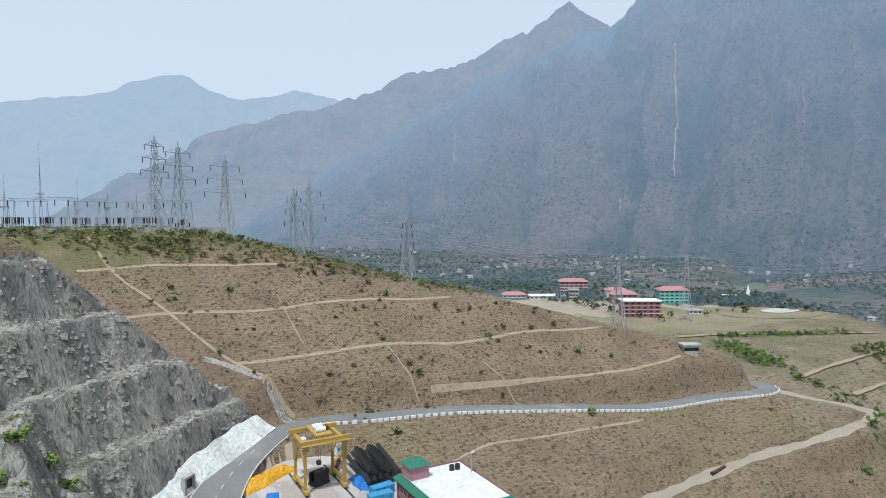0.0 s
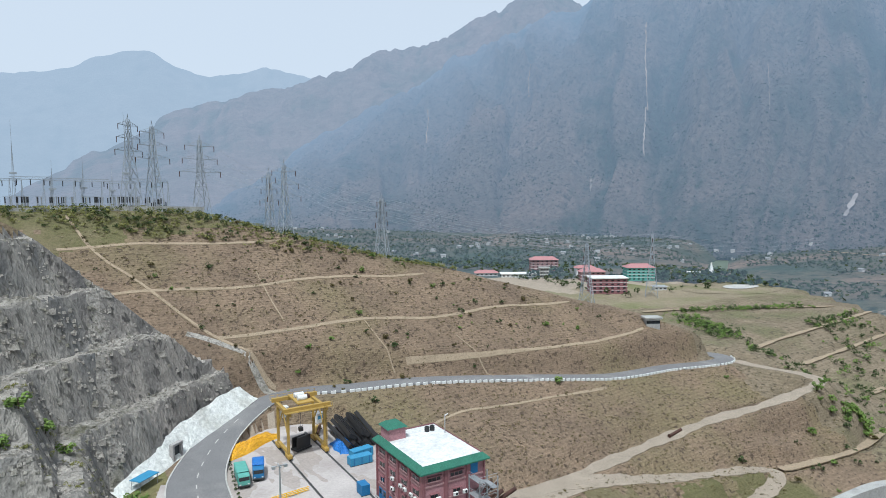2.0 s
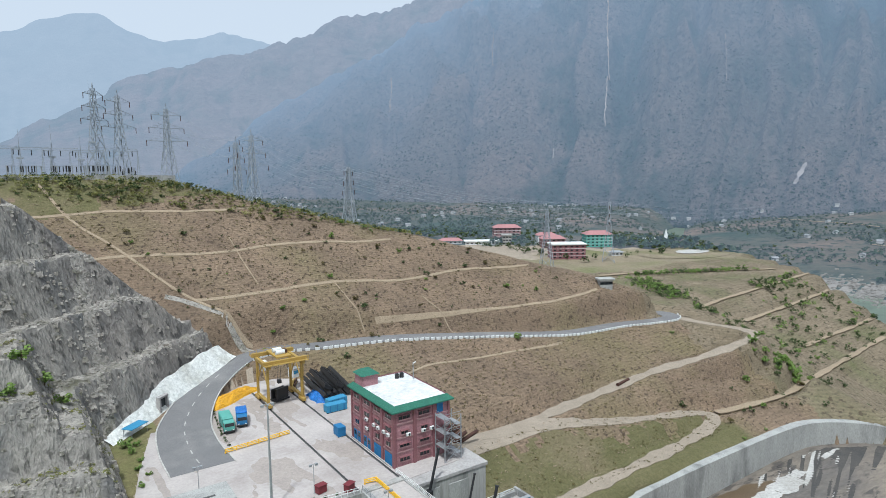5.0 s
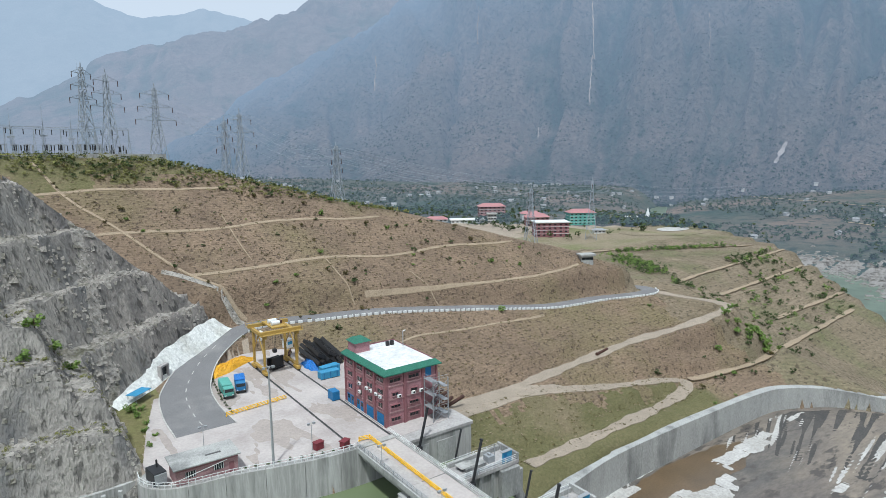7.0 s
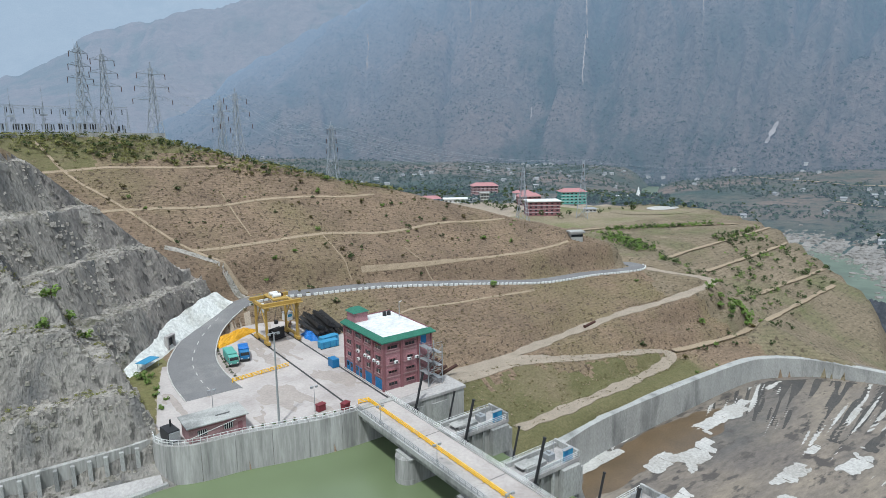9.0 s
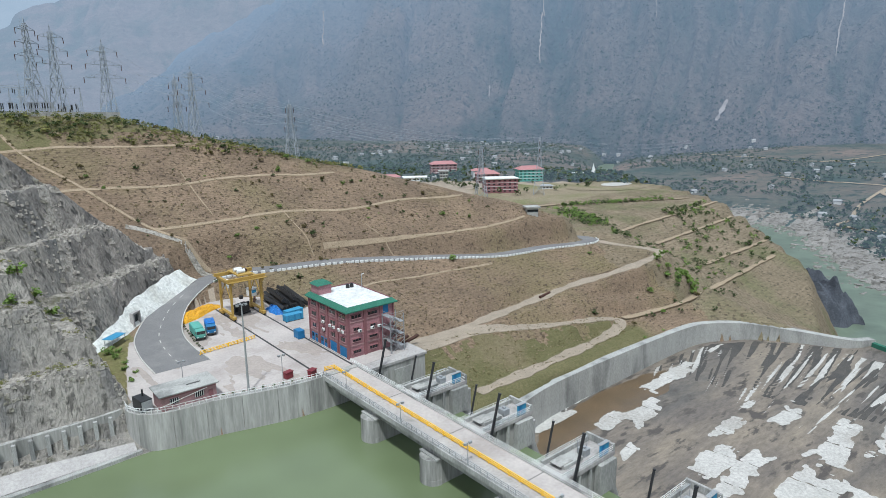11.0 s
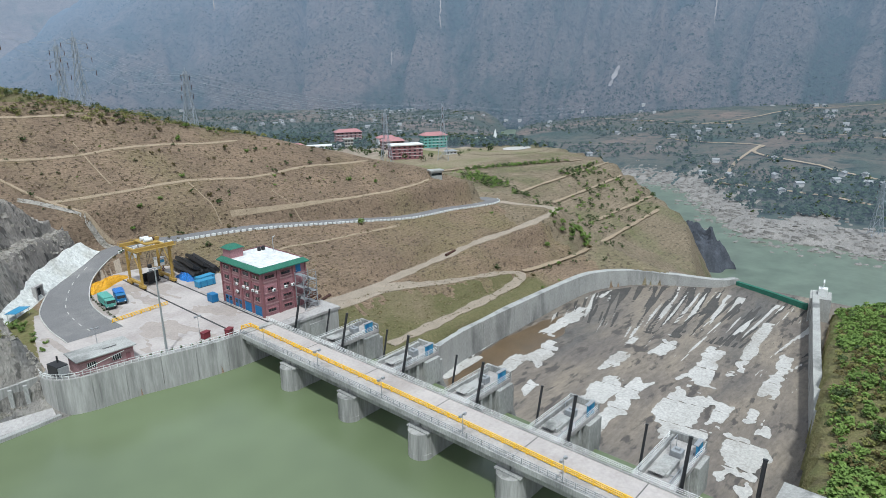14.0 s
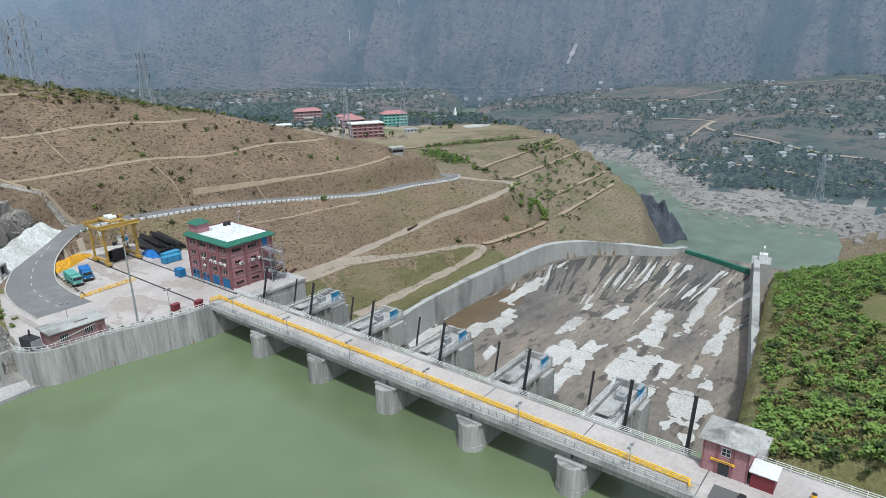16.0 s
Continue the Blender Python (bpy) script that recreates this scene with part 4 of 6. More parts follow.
BANDS = [(111, 150, 12, 7.5), (146, 182, 16.5, 4.5), (137, 158, 39.6, 3.6), (113, 147, 34.5, 4.8), (115, 144, 26.6, 3.8), (150, 190, 70.5, 3.6), (126, 149, 61.7, 4.2), (116, 133, 65.5, 3.4), (121, 138, 80.4, 1.6),
         (100, 129, -8, 7.5), (128, 143, -9, 2.2), (125, 142, 2.6, 2.6), (134, 144, -4.5, 1.8), (149, 198, -3, 2.8), (161, 217, 9, 2.4), (153, 184, 32.5, 3.8), (99, 127, 26.5, 3.2), (93, 127, 4.2, 4.6), (98, 121, 77, 2.6), (86, 100, 20, 4),
         (196, 212, 73, 1.2), (108, 118, 52, 2.2), (160, 172, 43, 1.6)]


def slabs(x, y):
    f = np.full(x.shape, -1.0)
    for a, b, c, w in BANDS:
        u = np.abs(x - (a + b) / 2) / ((b - a) / 2)
        v = np.abs(y - c - 0.06 * (x - (a + b) / 2)) / w
        f = np.maximum(f, 1 - np.maximum(u, v) ** 2)
    f = f - 0.36 + 0.66 * fbm(x * 0.6, y, 6, 4, 61) + 0.5 * fbm(x * 0.8, y, 2.2, 3, 63)
    f = f - 0.6 * hash2(np.floor((x + 0.15 * y + 6.5) / 13), np.floor((y + 64.75) / 9.5), 5.0) + 0.22
    joint = np.minimum(np.abs((x + 0.15 * y) % 13 - 6.5) - 0.22, np.abs((y + 60) % 9.5 - 4.75) - 0.2)
    return np.where(joint < 0, np.minimum(f, joint), f)


blob_sheet("floor_slabs", slabs, 66, 219, -24, 84, 0.5, chute_z(0.12), M["slab"], "pale dry concrete slabs exposed in the mud", "floor slabs", "stuff")


def streaks(x, y):
    an = np.arctan2(y - 20, x - 60)
    f = fbm(an * 110, x * 0.03, 1.0, 4, 71) - 0.1 + 0.45 * fbm(x, y, 30, 2, 72)
    return np.where((x > 168 + 0.25 * (70 - y) * (y < 70)) & (y < np.interp(x, WALL_X, WALL_Y) - 2) & (y > -10 + 0.15 * (x - 180)), f, -1)


blob_sheet("floor_streaks", streaks, 160, 244, -10, 80, 0.6, chute_z(0.05), M["black_streak"], "dark wet streaks on the end of the chute", "floor stains", "stuff")


def pale_streaks(x, y):
    an = np.arctan2(y - 20, x - 40)
    f = fbm(an * 130, x * 0.03, 1.0, 3, 75) - 0.5 + 0.35 * fbm(x, y, 22, 2, 76)
    return np.where((x > 160) & (x < 232) & (y < np.interp(x, WALL_X, WALL_Y) - 2) & (y > -8 + 0.15 * (x - 180)), f, -1)


blob_sheet("floor_pale_streaks", pale_streaks, 158, 236, -10, 80, 0.6, chute_z(0.1), M["slab"], "pale dry streaks on the end of the chute", "floor stains", "stuff")


def puddle(x, y):
    w = np.interp(x, WALL_X, WALL_Y)
    return 9 - np.abs(w - 8 - y) - 5 * np.abs(x - 135) / 35 + 4 * fbm(x, y, 12, 3, 81)


blob_sheet("puddle", puddle, 90, 185, 55, 84, 0.9, chute_z(0.03), M["wetmud"], "rust-brown shallow puddle at the foot of the wall", "puddle", "stuff")


# ---- control building ----
def control_building():
    bx0, bx1, by0, by1, hz = 46.1, 59.0, 84.1, 102.2, 11.6
    ob = thing("control_building", "four-storey dusty pink control building with a white roof and green eaves", "building", (bx0, by0, 0))
    W, D = bx1 - bx0, by1 - by0
    part("wall", boxes((0, W, 0, D, 0, hz)), M["pink"], ob)
    # pilasters and floor bands, front (towards -x) and south (towards -y)
    for y in (0.0, 4.5, 9.0, 13.5, D):
        part("pilaster", boxes((-0.35, 0.0, max(0, y - 0.35), min(D, y + 0.35), 0, hz)), M["pinkd"], ob)
    for x in (0.0, 4.6, 9.2, W):
        part("pilaster", boxes((max(-0.34, x - 0.35), min(W, x + 0.35), -0.33, 0.0, 0, hz)), M["pinkd"], ob)
    for z in (2.9, 5.8, 8.7):
        part("floor_band", boxes((-0.16, 0.0, 0.35, D, z - 0.15, z + 0.15)), M["pale_pink"], ob)
        part("floor_band", boxes((0.35, W, -0.16, 0.0, z - 0.15, z + 0.15)), M["pale_pink"], ob)

    def window(x, y, z, w, h, face, glass="glass", frames="whitep"):
        if face == "w":
            p = part("window", boxes((-0.06, 0.0, y - w / 2, y + w / 2, z, z + h)), M["pinkd"], ob)
            part("pane", boxes((-0.075, -0.06, y - w / 2 + 0.06, y + w / 2 - 0.06, z + 0.06, z + h - 0.06)), M[glass], p)
            part("sill", boxes((-0.3, 0.0, y - w / 2 - 0.1, y + w / 2 + 0.1, z - 0.1, z)), M["pale_pink"], p)
            part("hood", boxes((-0.5, 0.0, y - w / 2 - 0.15, y + w / 2 + 0.15, z + h, z + h + 0.1)), M["pinkd"], p)
            part("mullion", boxes((-0.09, -0.06, y - 0.03, y + 0.03, z, z + h)), M[frames], p)
        else:
            p = part("window", boxes((x - w / 2, x + w / 2, -0.06, 0.0, z, z + h)), M["pinkd"], ob)
            n = max(2, round(w / 0.8))
            for i in range(n):
                part("pane", boxes((x - w / 2 + w * i / n + 0.06, x - w / 2 + w * (i + 1) / n - 0.06, -0.075, -0.06, z + 0.06, z + h - 0.06)), M[glass], p)
            part("sill", boxes((x - w / 2 - 0.1, x + w / 2 + 0.1, -0.3, 0.0, z - 0.1, z)), M["pale_pink"], p)
            part("hood", boxes((x - w / 2 - 0.15, x + w / 2 + 0.15, -0.5, 0.0, z + h, z + h + 0.1)), M["pinkd"], p)

    for k, y in enumerate((2.25, 6.75, 11.25, 15.8)):
        if k < 2:
            p = part("shutter", boxes((-0.1, 0.0, y - 1.45, y + 1.45, 0, 2.4)), M["blue"], ob, "blue rolling shutter")
            for i in range(7):
                part("slat", boxes((-0.14, -0.1, y - 1.42, y + 1.42, 0.08 + i * 0.33, 0.33 + i * 0.33)), M["blue"], p)
        else:
            for s in (-0.9, 0.9):
                p = part("door", boxes((-0.1, 0.0, y + s - 0.7, y + s + 0.7, 0, 2.2)), M["blue"], ob, "blue steel door")
                part("pane", boxes((-0.13, -0.1, y + s - 0.45, y + s + 0.45, 1.1, 2.0)), M["glass"], p)
        window(0, y, 3.7, 1.7, 1.3, "w")
        window(0, y, 6.7, 2.2, 1.3, "w")
        window(0, y, 9.4, 2.6, 1.1, "w")
        part("panel", boxes((-0.05, 0.0, y - 1.7, y + 1.7, 8.95, 9.35)), M["pale_pink"], ob)
    for x in (2.3, 6.9):
        window(x, 0, 1.0, 2.2, 0.9, "s")
        window(x, 0, 3.9, 2.2, 0.7, "s")
        window(x, 0, 6.5, 1.5, 0.8, "s")
        window(x, 0, 9.5, 2.6, 0.9, "s")
    part("door", boxes((9.9, 11.4, -0.08, 0.0, 9.0, 11.0)), M["blue"], ob, "blue door on the upper landing")

    def ac(x, y, z, face):
        if face == "w":
            p = part("air_conditioner", boxes((-0.75, -0.32, y - 0.42, y + 0.42, z, z + 0.62), bevel=0.04), M["whitep"], ob, "white air conditioner box")
            part("fan_grille", bar(bmesh.new(), (-0.77, y - 0.1, z + 0.31), (-0.74, y - 0.1, z + 0.31), 0.24, 10), M["glass"], p)
        else:
            p = part("air_conditioner", boxes((x - 0.45, x + 0.45, -0.75, -0.32, z, z + 0.62), bevel=0.04), M["whitep"], ob, "white air conditioner box")
            part("fan_grille", bar(bmesh.new(), (x + 0.1, -0.77, z + 0.31), (x + 0.1, -0.74, z + 0.31), 0.24, 10), M["glass"], p)

    for y, z in ((1.6, 6.05), (3.3, 6.1), (5.6, 6.1), (7.4, 6.1), (10.6, 6.2), (10.6, 4.3)):
        ac(0, y, z, "w")
    for x in (2.9, 6.4, 8.4):
        ac(x, 0, 6.1, "s")
    # roof: white slab, green sloping eaves, parapet
    part("roof_slab", boxes((0.2, W - 0.2, 0.2, D - 0.2, hz, hz + 0.55)), M["white"], ob, "white waterproofed flat roof")
    ring = [(-0.8, -0.8, hz - 0.1), (W + 0.8, -0.8, hz - 0.1), (W + 0.8, D + 0.8, hz - 0.1), (-0.8, D + 0.8, hz - 0.1)]
    inn = [(0.25, 0.25, hz + 0.85), (W - 0.25, 0.25, hz + 0.85), (W - 0.25, D - 0.25, hz + 0.85), (0.25, D - 0.25, hz + 0.85)]
    for i in range(4):
        bm = bmesh.new()
        j = (i + 1) % 4
        a, b, c, d = [Vector(v) for v in (ring[i], ring[j], inn[j], inn[i])]
        vs = [bm.verts.new(v) for v in (a, b, c, d)] + [bm.verts.new(v + Vector((0, 0, -0.25))) for v in (a, b)] + [bm.verts.new((v.x, v.y, hz + 0.3)) for v in (c, d)]
        for f in ((0, 1, 2, 3), (0, 4, 5, 1), (4, 7, 6, 5), (3, 2, 6, 7), (0, 3, 7, 4), (1, 5, 6, 2)):
            bm.faces.new([vs[q] for q in f])
        bmesh.ops.recalc_face_normals(bm, faces=bm.faces[:])
        part("eave", bm, M["greenroof"] if i in (0, 3) else M["pinkd"], ob, "green sloping eave" if i in (0, 3) else "")
    tower = part("stair_head", boxes((0.6, 4.2, D - 4.0, D - 0.4, hz, hz + 2.9)), M["pink"], ob)
    bm = bmesh.new()
    base = [bm.verts.new(v) for v in ((0.2, D - 4.4, hz + 2.9), (4.6, D - 4.4, hz + 2.9), (4.6, D, hz + 2.9), (0.2, D, hz + 2.9))]
    lid = [bm.verts.new(v) for v in ((1.3, D - 3.3, hz + 3.7), (3.5, D - 3.3, hz + 3.7), (3.5, D - 1.1, hz + 3.7), (1.3, D - 1.1, hz + 3.7))]
    bm.faces.new(lid)
    bm.faces.new(base[::-1])
    for i in range(4):
        bm.faces.new((base[i], base[(i + 1) % 4], lid[(i + 1) % 4], lid[i]))
    part("stair_head_roof", bm, M["greenroof"], tower, "green hipped roof")
    for x in (9.4, 10.6):
        p = part("water_tank", bar(bmesh.new(), (x, D - 3.2, hz + 0.55), (x, D - 3.2, hz + 1.5), 0.5, 12), M["black"], ob, "black plastic water tank")
        part("lid", bar(bmesh.new(), (x, D - 3.2, hz + 1.5), (x, D - 3.2, hz + 1.65), 0.25, 10), M["black"], p)
    pole = part("roof_pole", bar(bmesh.new(), (W - 1, D - 6, hz + 0.55), (W - 1, D - 6, hz + 4.2), 0.09, 6), M["steel"], ob)
    part("lamp_head", bars(((W - 1, D - 6, hz + 4.2), (W - 0.3, D - 6, hz + 4.4), 0.12)), M["whitep"], pole)
    part("plinth", boxes((-0.6, -0.36, 0.4, D, 0.0, 0.25)), M["concrete"], ob)
    return ob


control_building()


def fire_stair():
    ob = thing("steel_staircase", "grey steel outside staircase against the control building", "staircase", (55.3, 80.2, -0.1))
    for x in (0, 3.9):
        for y in (0, 3.3):
            part("column", bar(bmesh.new(), (x, y, 0), (x, y, 9.4), 0.12), M["steel"], ob)
    for k, z in enumerate((2.9, 5.9, 8.9)):
        part("landing", boxes((-0.1, 1.3, -0.1, 3.4, z, z + 0.1)), M["steel"], ob)
        part("landing", boxes((2.8, 4.0, -0.1, 3.4, z - 1.5, z - 1.4)), M["steel"], ob)
        for a, b, yy in (((2.8, z - 1.45), (1.3, z), 0.3), ((1.3, z - 3.0), (2.8, z - 1.45), 2.0)):
            fl = part("flight", bars(((a[0], yy, a[1]), (b[0], yy, b[1]), 0.09), ((a[0], yy + 1.1, a[1]), (b[0], yy + 1.1, b[1]), 0.09)), M["steel"], ob)
            for i in range(7):
                t = (i + 0.5) / 7
                x, zz = a[0] + (b[0] - a[0]) * t, a[1] + (b[1] - a[1]) * t
                part("tread", boxes((x - 0.13, x + 0.13, yy, yy + 1.1, zz - 0.02, zz + 0.02)), M["steel"], fl)
        part("handrail", bars(((0, 0, z + 1.1), (3.9, 0, z + 1.1), 0.05), ((0, 0, z + 0.6), (3.9, 0, z + 0.6), 0.04), ((0, 0, z + 1.1), (0, 3.3, z + 1.1), 0.05)), M["steel"], ob)
        part("brace", bars(((0, 0, z - 2.9), (3.9, 0, z), 0.06), ((3.9, 0, z - 2.9), (0, 0, z), 0.06)), M["steel"], ob)
    return ob


fire_stair()


# ---- yard things ----
def gantry_crane():
    x0, x1, y0, y1, h = 36.4, 45.0, 127.6, 137.4, 11.0
    ob = thing("gantry_crane", "tall yellow steel gantry crane standing on yard rails", "crane", (x0, y0, 0))
    w, d = x1 - x0, y1 - y0
    for x in (0, w):
        for y in (1.0, d - 1.0):
            leg = part("leg", boxes((x - 0.28, x + 0.28, y - 0.28, y + 0.28, 1.0, h - 0.9), bevel=0.03), M["crane"], ob)
            part("bogie", boxes((x - 0.5, x + 0.5, y - 1.4, y + 1.4, 0.45, 1.25), bevel=0.08), M["crane"], leg)
            for s in (-0.9, 0.9):
                part("wheel", bar(bmesh.new(), (x - 0.25, y + s, 0.42), (x + 0.25, y + s, 0.42), 0.4, 12), M["black"], leg)
        part("sill_beam", boxes((x - 0.35, x + 0.35, 1.4, d - 1.4, 1.25, 1.8)), M["crane"], ob)
        part("top_beam", boxes((x - 0.35, x + 0.35, -0.6, d + 0.6, h - 0.8, h)), M["crane"], ob)
        part("brace", bars(((x, 1.2, 5.2), (x, d / 2, h - 1), 0.16), ((x, d - 1.2, 5.2), (x, d / 2, h - 1), 0.16)), M["crane"], ob)
    for y in (0.4, d - 0.4):
        part("cross_beam", boxes((-1.2, w + 1.2, y - 0.35, y + 0.35, h, h + 0.9)), M["crane"], ob)
        part("walkway", boxes((-1.2, w + 1.2, y + (0.5 if y > 3 else -1.5), y + (1.5 if y > 3 else -0.5), h + 0.1, h + 0.18)), M["crane"], ob)
        s = 1.45 if y > 3 else -1.45
        part("handrail", bars(((-1.2, y + s, h + 1.2), (w + 1.2, y + s, h + 1.2), 0.05), ((-1.2, y + s, h + 0.7), (w + 1.2, y + s, h + 0.7), 0.04),
                              *[((-1.2 + k * (w + 2.4) / 6, y + s, h + 0.1), (-1.2 + k * (w + 2.4) / 6, y + s, h + 1.2), 0.05) for k in range(7)]), M["crane"], ob)
    tr = part("trolley", boxes((2.4, 6.2, 1.0, d - 1.0, h + 1.1, h + 1.5), bevel=0.05), M["crane"], ob)
    for y in (3.2, 5.6):
        part("drum", bar(bmesh.new(), (3.0, y, h + 2.0), (5.2, y, h + 2.0), 0.6, 12), M["whitep"], tr, "pale hoist drum")
    part("motor", boxes((5.3, 6.1, 3.4, 5.0, h + 1.5, h + 2.3), bevel=0.08), M["rust"], tr)
    part("hook_block", boxes((3.6, 4.6, 4.2, 5.2, 4.6, 5.6), bevel=0.12), M["black"], ob)
    part("ropes", bars(*[((3.7 + 0.4 * k, 4.7, 5.6), (3.7 + 0.4 * k, 4.7, h + 1.4), 0.04) for k in range(3)]), M["black"], ob)
    part("cab", boxes((0.6, 2.2, d - 2.6, d - 0.8, h - 3.4, h - 1.0), bevel=0.05), M["whitep"], ob, "white operator cab")
    part("ladder", bars(((w + 0.5, 0.7, 1), (w + 0.5, 0.7, h), 0.05), ((w + 0.5, 1.2, 1), (w + 0.5, 1.2, h), 0.05), *[((w + 0.5, 0.7, 1.4 + 0.4 * k), (w + 0.5, 1.2, 1.4 + 0.4 * k), 0.03) for k in range(23)]), M["crane"], ob)
    return ob


gantry_crane()
for x in (36.4, 45.0):
    rl = thing("crane_rail", "dark steel crane rail set in the yard", "rail", (x, 0, 0), group="crane rails")
    part("rail", boxes((-0.06, 0.06, 80.3, 143, 0.0, 0.12)), M["black"], rl)
    part("rail_slot", boxes((-0.28, 0.28, 80.3, 143, 0.0, 0.015)), M["asphalt"], rl)


def truck(at, rz, cab_mat, body_mat, length, label):
    ob = thing("truck", label, "truck", at, rz)
    L = length
    part("chassis", boxes((0.2, L, -0.45, 0.45, 0.7, 0.95)), M["black"], ob)
    cab = part("cab", boxes((0, 1.9, -1.15, 1.15, 0.75, 2.75), bevel=0.12), M[cab_mat], ob)
    part("windscreen", boxes((-0.03, 0.02, -1.0, 1.0, 1.75, 2.5)), M["glass"], cab)
    for s in (-1, 1):
        part("side_window", boxes((0.3, 1.2, s * 1.15 - 0.01, s * 1.15 + 0.015, 1.8, 2.45)), M["glass"], cab)
        part("headlight", boxes((-0.05, 0.03, s * 0.8 - 0.18, s * 0.8 + 0.18, 0.9, 1.1)), M["whitep"], cab)
    part("bumper", boxes((-0.14, 0.05, -1.15, 1.15, 0.5, 0.8), bevel=0.04), M["black"], ob)
    bed = part("load_bed", boxes((2.1, L, -1.2, 1.2, 0.95, 1.15), (2.1, L, -1.2, -1.1, 1.15, 2.6), (2.1, L, 1.1, 1.2, 1.15, 2.6), (2.1, 2.2, -1.1, 1.1, 1.15, 2.6), (L - 0.1, L, -1.1, 1.1, 1.15, 2.6)), M[body_mat], ob)
    part("cover", boxes((2.05, L + 0.05, -1.25, 1.25, 2.6, 3.0), bevel=0.18), M["teal" if body_mat == "teal" else "tarp"], bed, "sheeted load")
    for x in (1.0, L - 2.2, L - 1.0):
        for s in (-1, 1):
            w = part("wheel", bar(bmesh.new(), (x, s * 0.8, 0.5), (x, s * 1.18, 0.5), 0.5, 14), M["rubber"], ob)
            part("rim", bar(bmesh.new(), (x, s * 1.17, 0.5), (x, s * 1.2, 0.5), 0.25, 10), M["steel"], w)
    return ob


truck((24.3, 119.0, 0), 84, "teal", "teal", 7.4, "teal green goods truck parked on the yard")
truck((27.6, 120.8, 0), 76, "blue", "blue", 6.2, "blue truck parked beside the green one")


def heap(name, label, category, at, sx, sy, h, material, seed, bumps=1.0, kind=""):
    n, m = 34, 22
    v, f = [], []
    for j in range(m + 1):
        for i in range(n + 1):
            u, w = i / n * 2 - 1, j / m * 2 - 1
            r = max(abs(u), abs(w))
            edge = (1 - r ** 3)
            z = h * edge * (0.75 + 0.35 * float(fbm(u * 3, w * 3, 1, 3, seed))) + 0.5 * bumps * edge * abs(float(fbm(u * 9, w * 9, 1, 2, seed + 3)))
            v.append((u * sx * (1 + 0.1 * math.sin(5 * w + seed)), w * sy * (1 + 0.12 * math.sin(4 * u + seed)), max(0, z)))
    for j in range(m):
        for i in range(n):
            a = j * (n + 1) + i
            f.append((a, a + 1, a + n + 2, a + n + 1))
    ob = pymesh(name, v, f, material, smooth=False)
    ob.matrix_basis = pose(*at)
    return tagged(ob, label, category, kind=kind)


yh = heap("yellow_float_heap", "bright yellow stacked floats lying in a long heap", "stack", (28.6, 138.5, 0), 8.6, 2.5, 1.9, M["ytarp"], 3, kind="stuff")
yh.matrix_basis = pose(30.6, 140.8, 0, 0, 0, 33)
bt = heap("tarpaulin", "crumpled bright blue tarpaulin over stored steel", "tarpaulin", (49.6, 128.5, 0), 2.4, 4.0, 2.0, M["tarp"], 8)


def stop_log(at, rz, roll, ln):
    ob = thing("stoplog_gate", "long black steel stoplog panel stacked in the yard", "gate panel", at, group="stoplog gates")
    ob.matrix_basis = pose(*at, 0, roll, rz)
    part("skin", boxes((0, 0.15, 0, ln, 0, 2.1)), M["black"], ob)
    for z in (0.1, 0.75, 1.4, 2.05):
        part("flange", boxes((0.15, 0.95, 0.05, ln - 0.05, z - 0.07, z + 0.07)), M["black"], ob)
    n = int(ln / 2.2)
    for k in range(n + 1):
        y = 0.1 + k * (ln - 0.2) / n
        part("rib", boxes((0.15, 0.9, y - 0.06, y + 0.06, 0.1, 2.05)), M["black"], ob)
    return ob


for k in range(6):
    stop_log((49.9 + 1.55 * k, 123.4 + 0.5 * k, 0.25), -3 - k, -38, 17 + (k % 3) * 1.5)
for k in range(2):
    stop_log((51.5 + 3.2 * k, 125.5, 2.3), -8, -62, 15)
for k, (x, y, rz) in enumerate(((49.2, 118.2, 0), (51.0, 121.6, 8))):
    ob = thing("steel_tank", "bright blue steel box tank on the yard", "tank", (x, y, 0), rz, group="blue tanks")
    part("body", boxes((-2.6, 2.6, -1.1, 1.1, 0.15, 1.9), bevel=0.06), M["lblue"], ob)
    for s in (-1.8, 0, 1.8):
        part("rib", boxes((s - 0.08, s + 0.08, -1.2, -1.1, 0.2, 1.85)), M["blue"], ob)
    part("skid", boxes((-2.6, 2.6, -1.0, -0.7, 0, 0.15), (-2.6, 2.6, 0.7, 1.0, 0, 0.15)), M["black"], ob)
ob = thing("steel_tank", "dull blue cabinet beside the control building", "tank", (44.0, 104.6, 0), 0)
part("body", boxes((-0.9, 0.9, -1.3, 1.3, 0.1, 2.2), bevel=0.05), M["blue"], ob)
part("skid", boxes((-0.9, 0.9, -1.2, -0.9, 0, 0.1), (-0.9, 0.9, 0.9, 1.2, 0, 0.1)), M["black"], ob)
sb = thing("steel_beam_stack", "rusty steel beams stacked on timber", "beams", (46.5, 138.0, 0), 64)
for k in range(5):
    part("beam", boxes((0, 7 - 0.3 * k, -0.2 + (k % 3) * 0.6, 0.2 + (k % 3) * 0.6, 0.2 + (k // 3) * 0.45, 0.6 + (k // 3) * 0.45)), M["rust"] if k % 2 else M["crane"], sb)
part("bearer", boxes((0.5, 0.8, -0.5, 1.6, 0, 0.2), (5.5, 5.8, -0.5, 1.6, 0, 0.2)), M["bark"], sb)
cg = thing("cable_drum_load", "dark machinery under the gantry crane", "machinery", (39.2, 131.0, 0), 20)
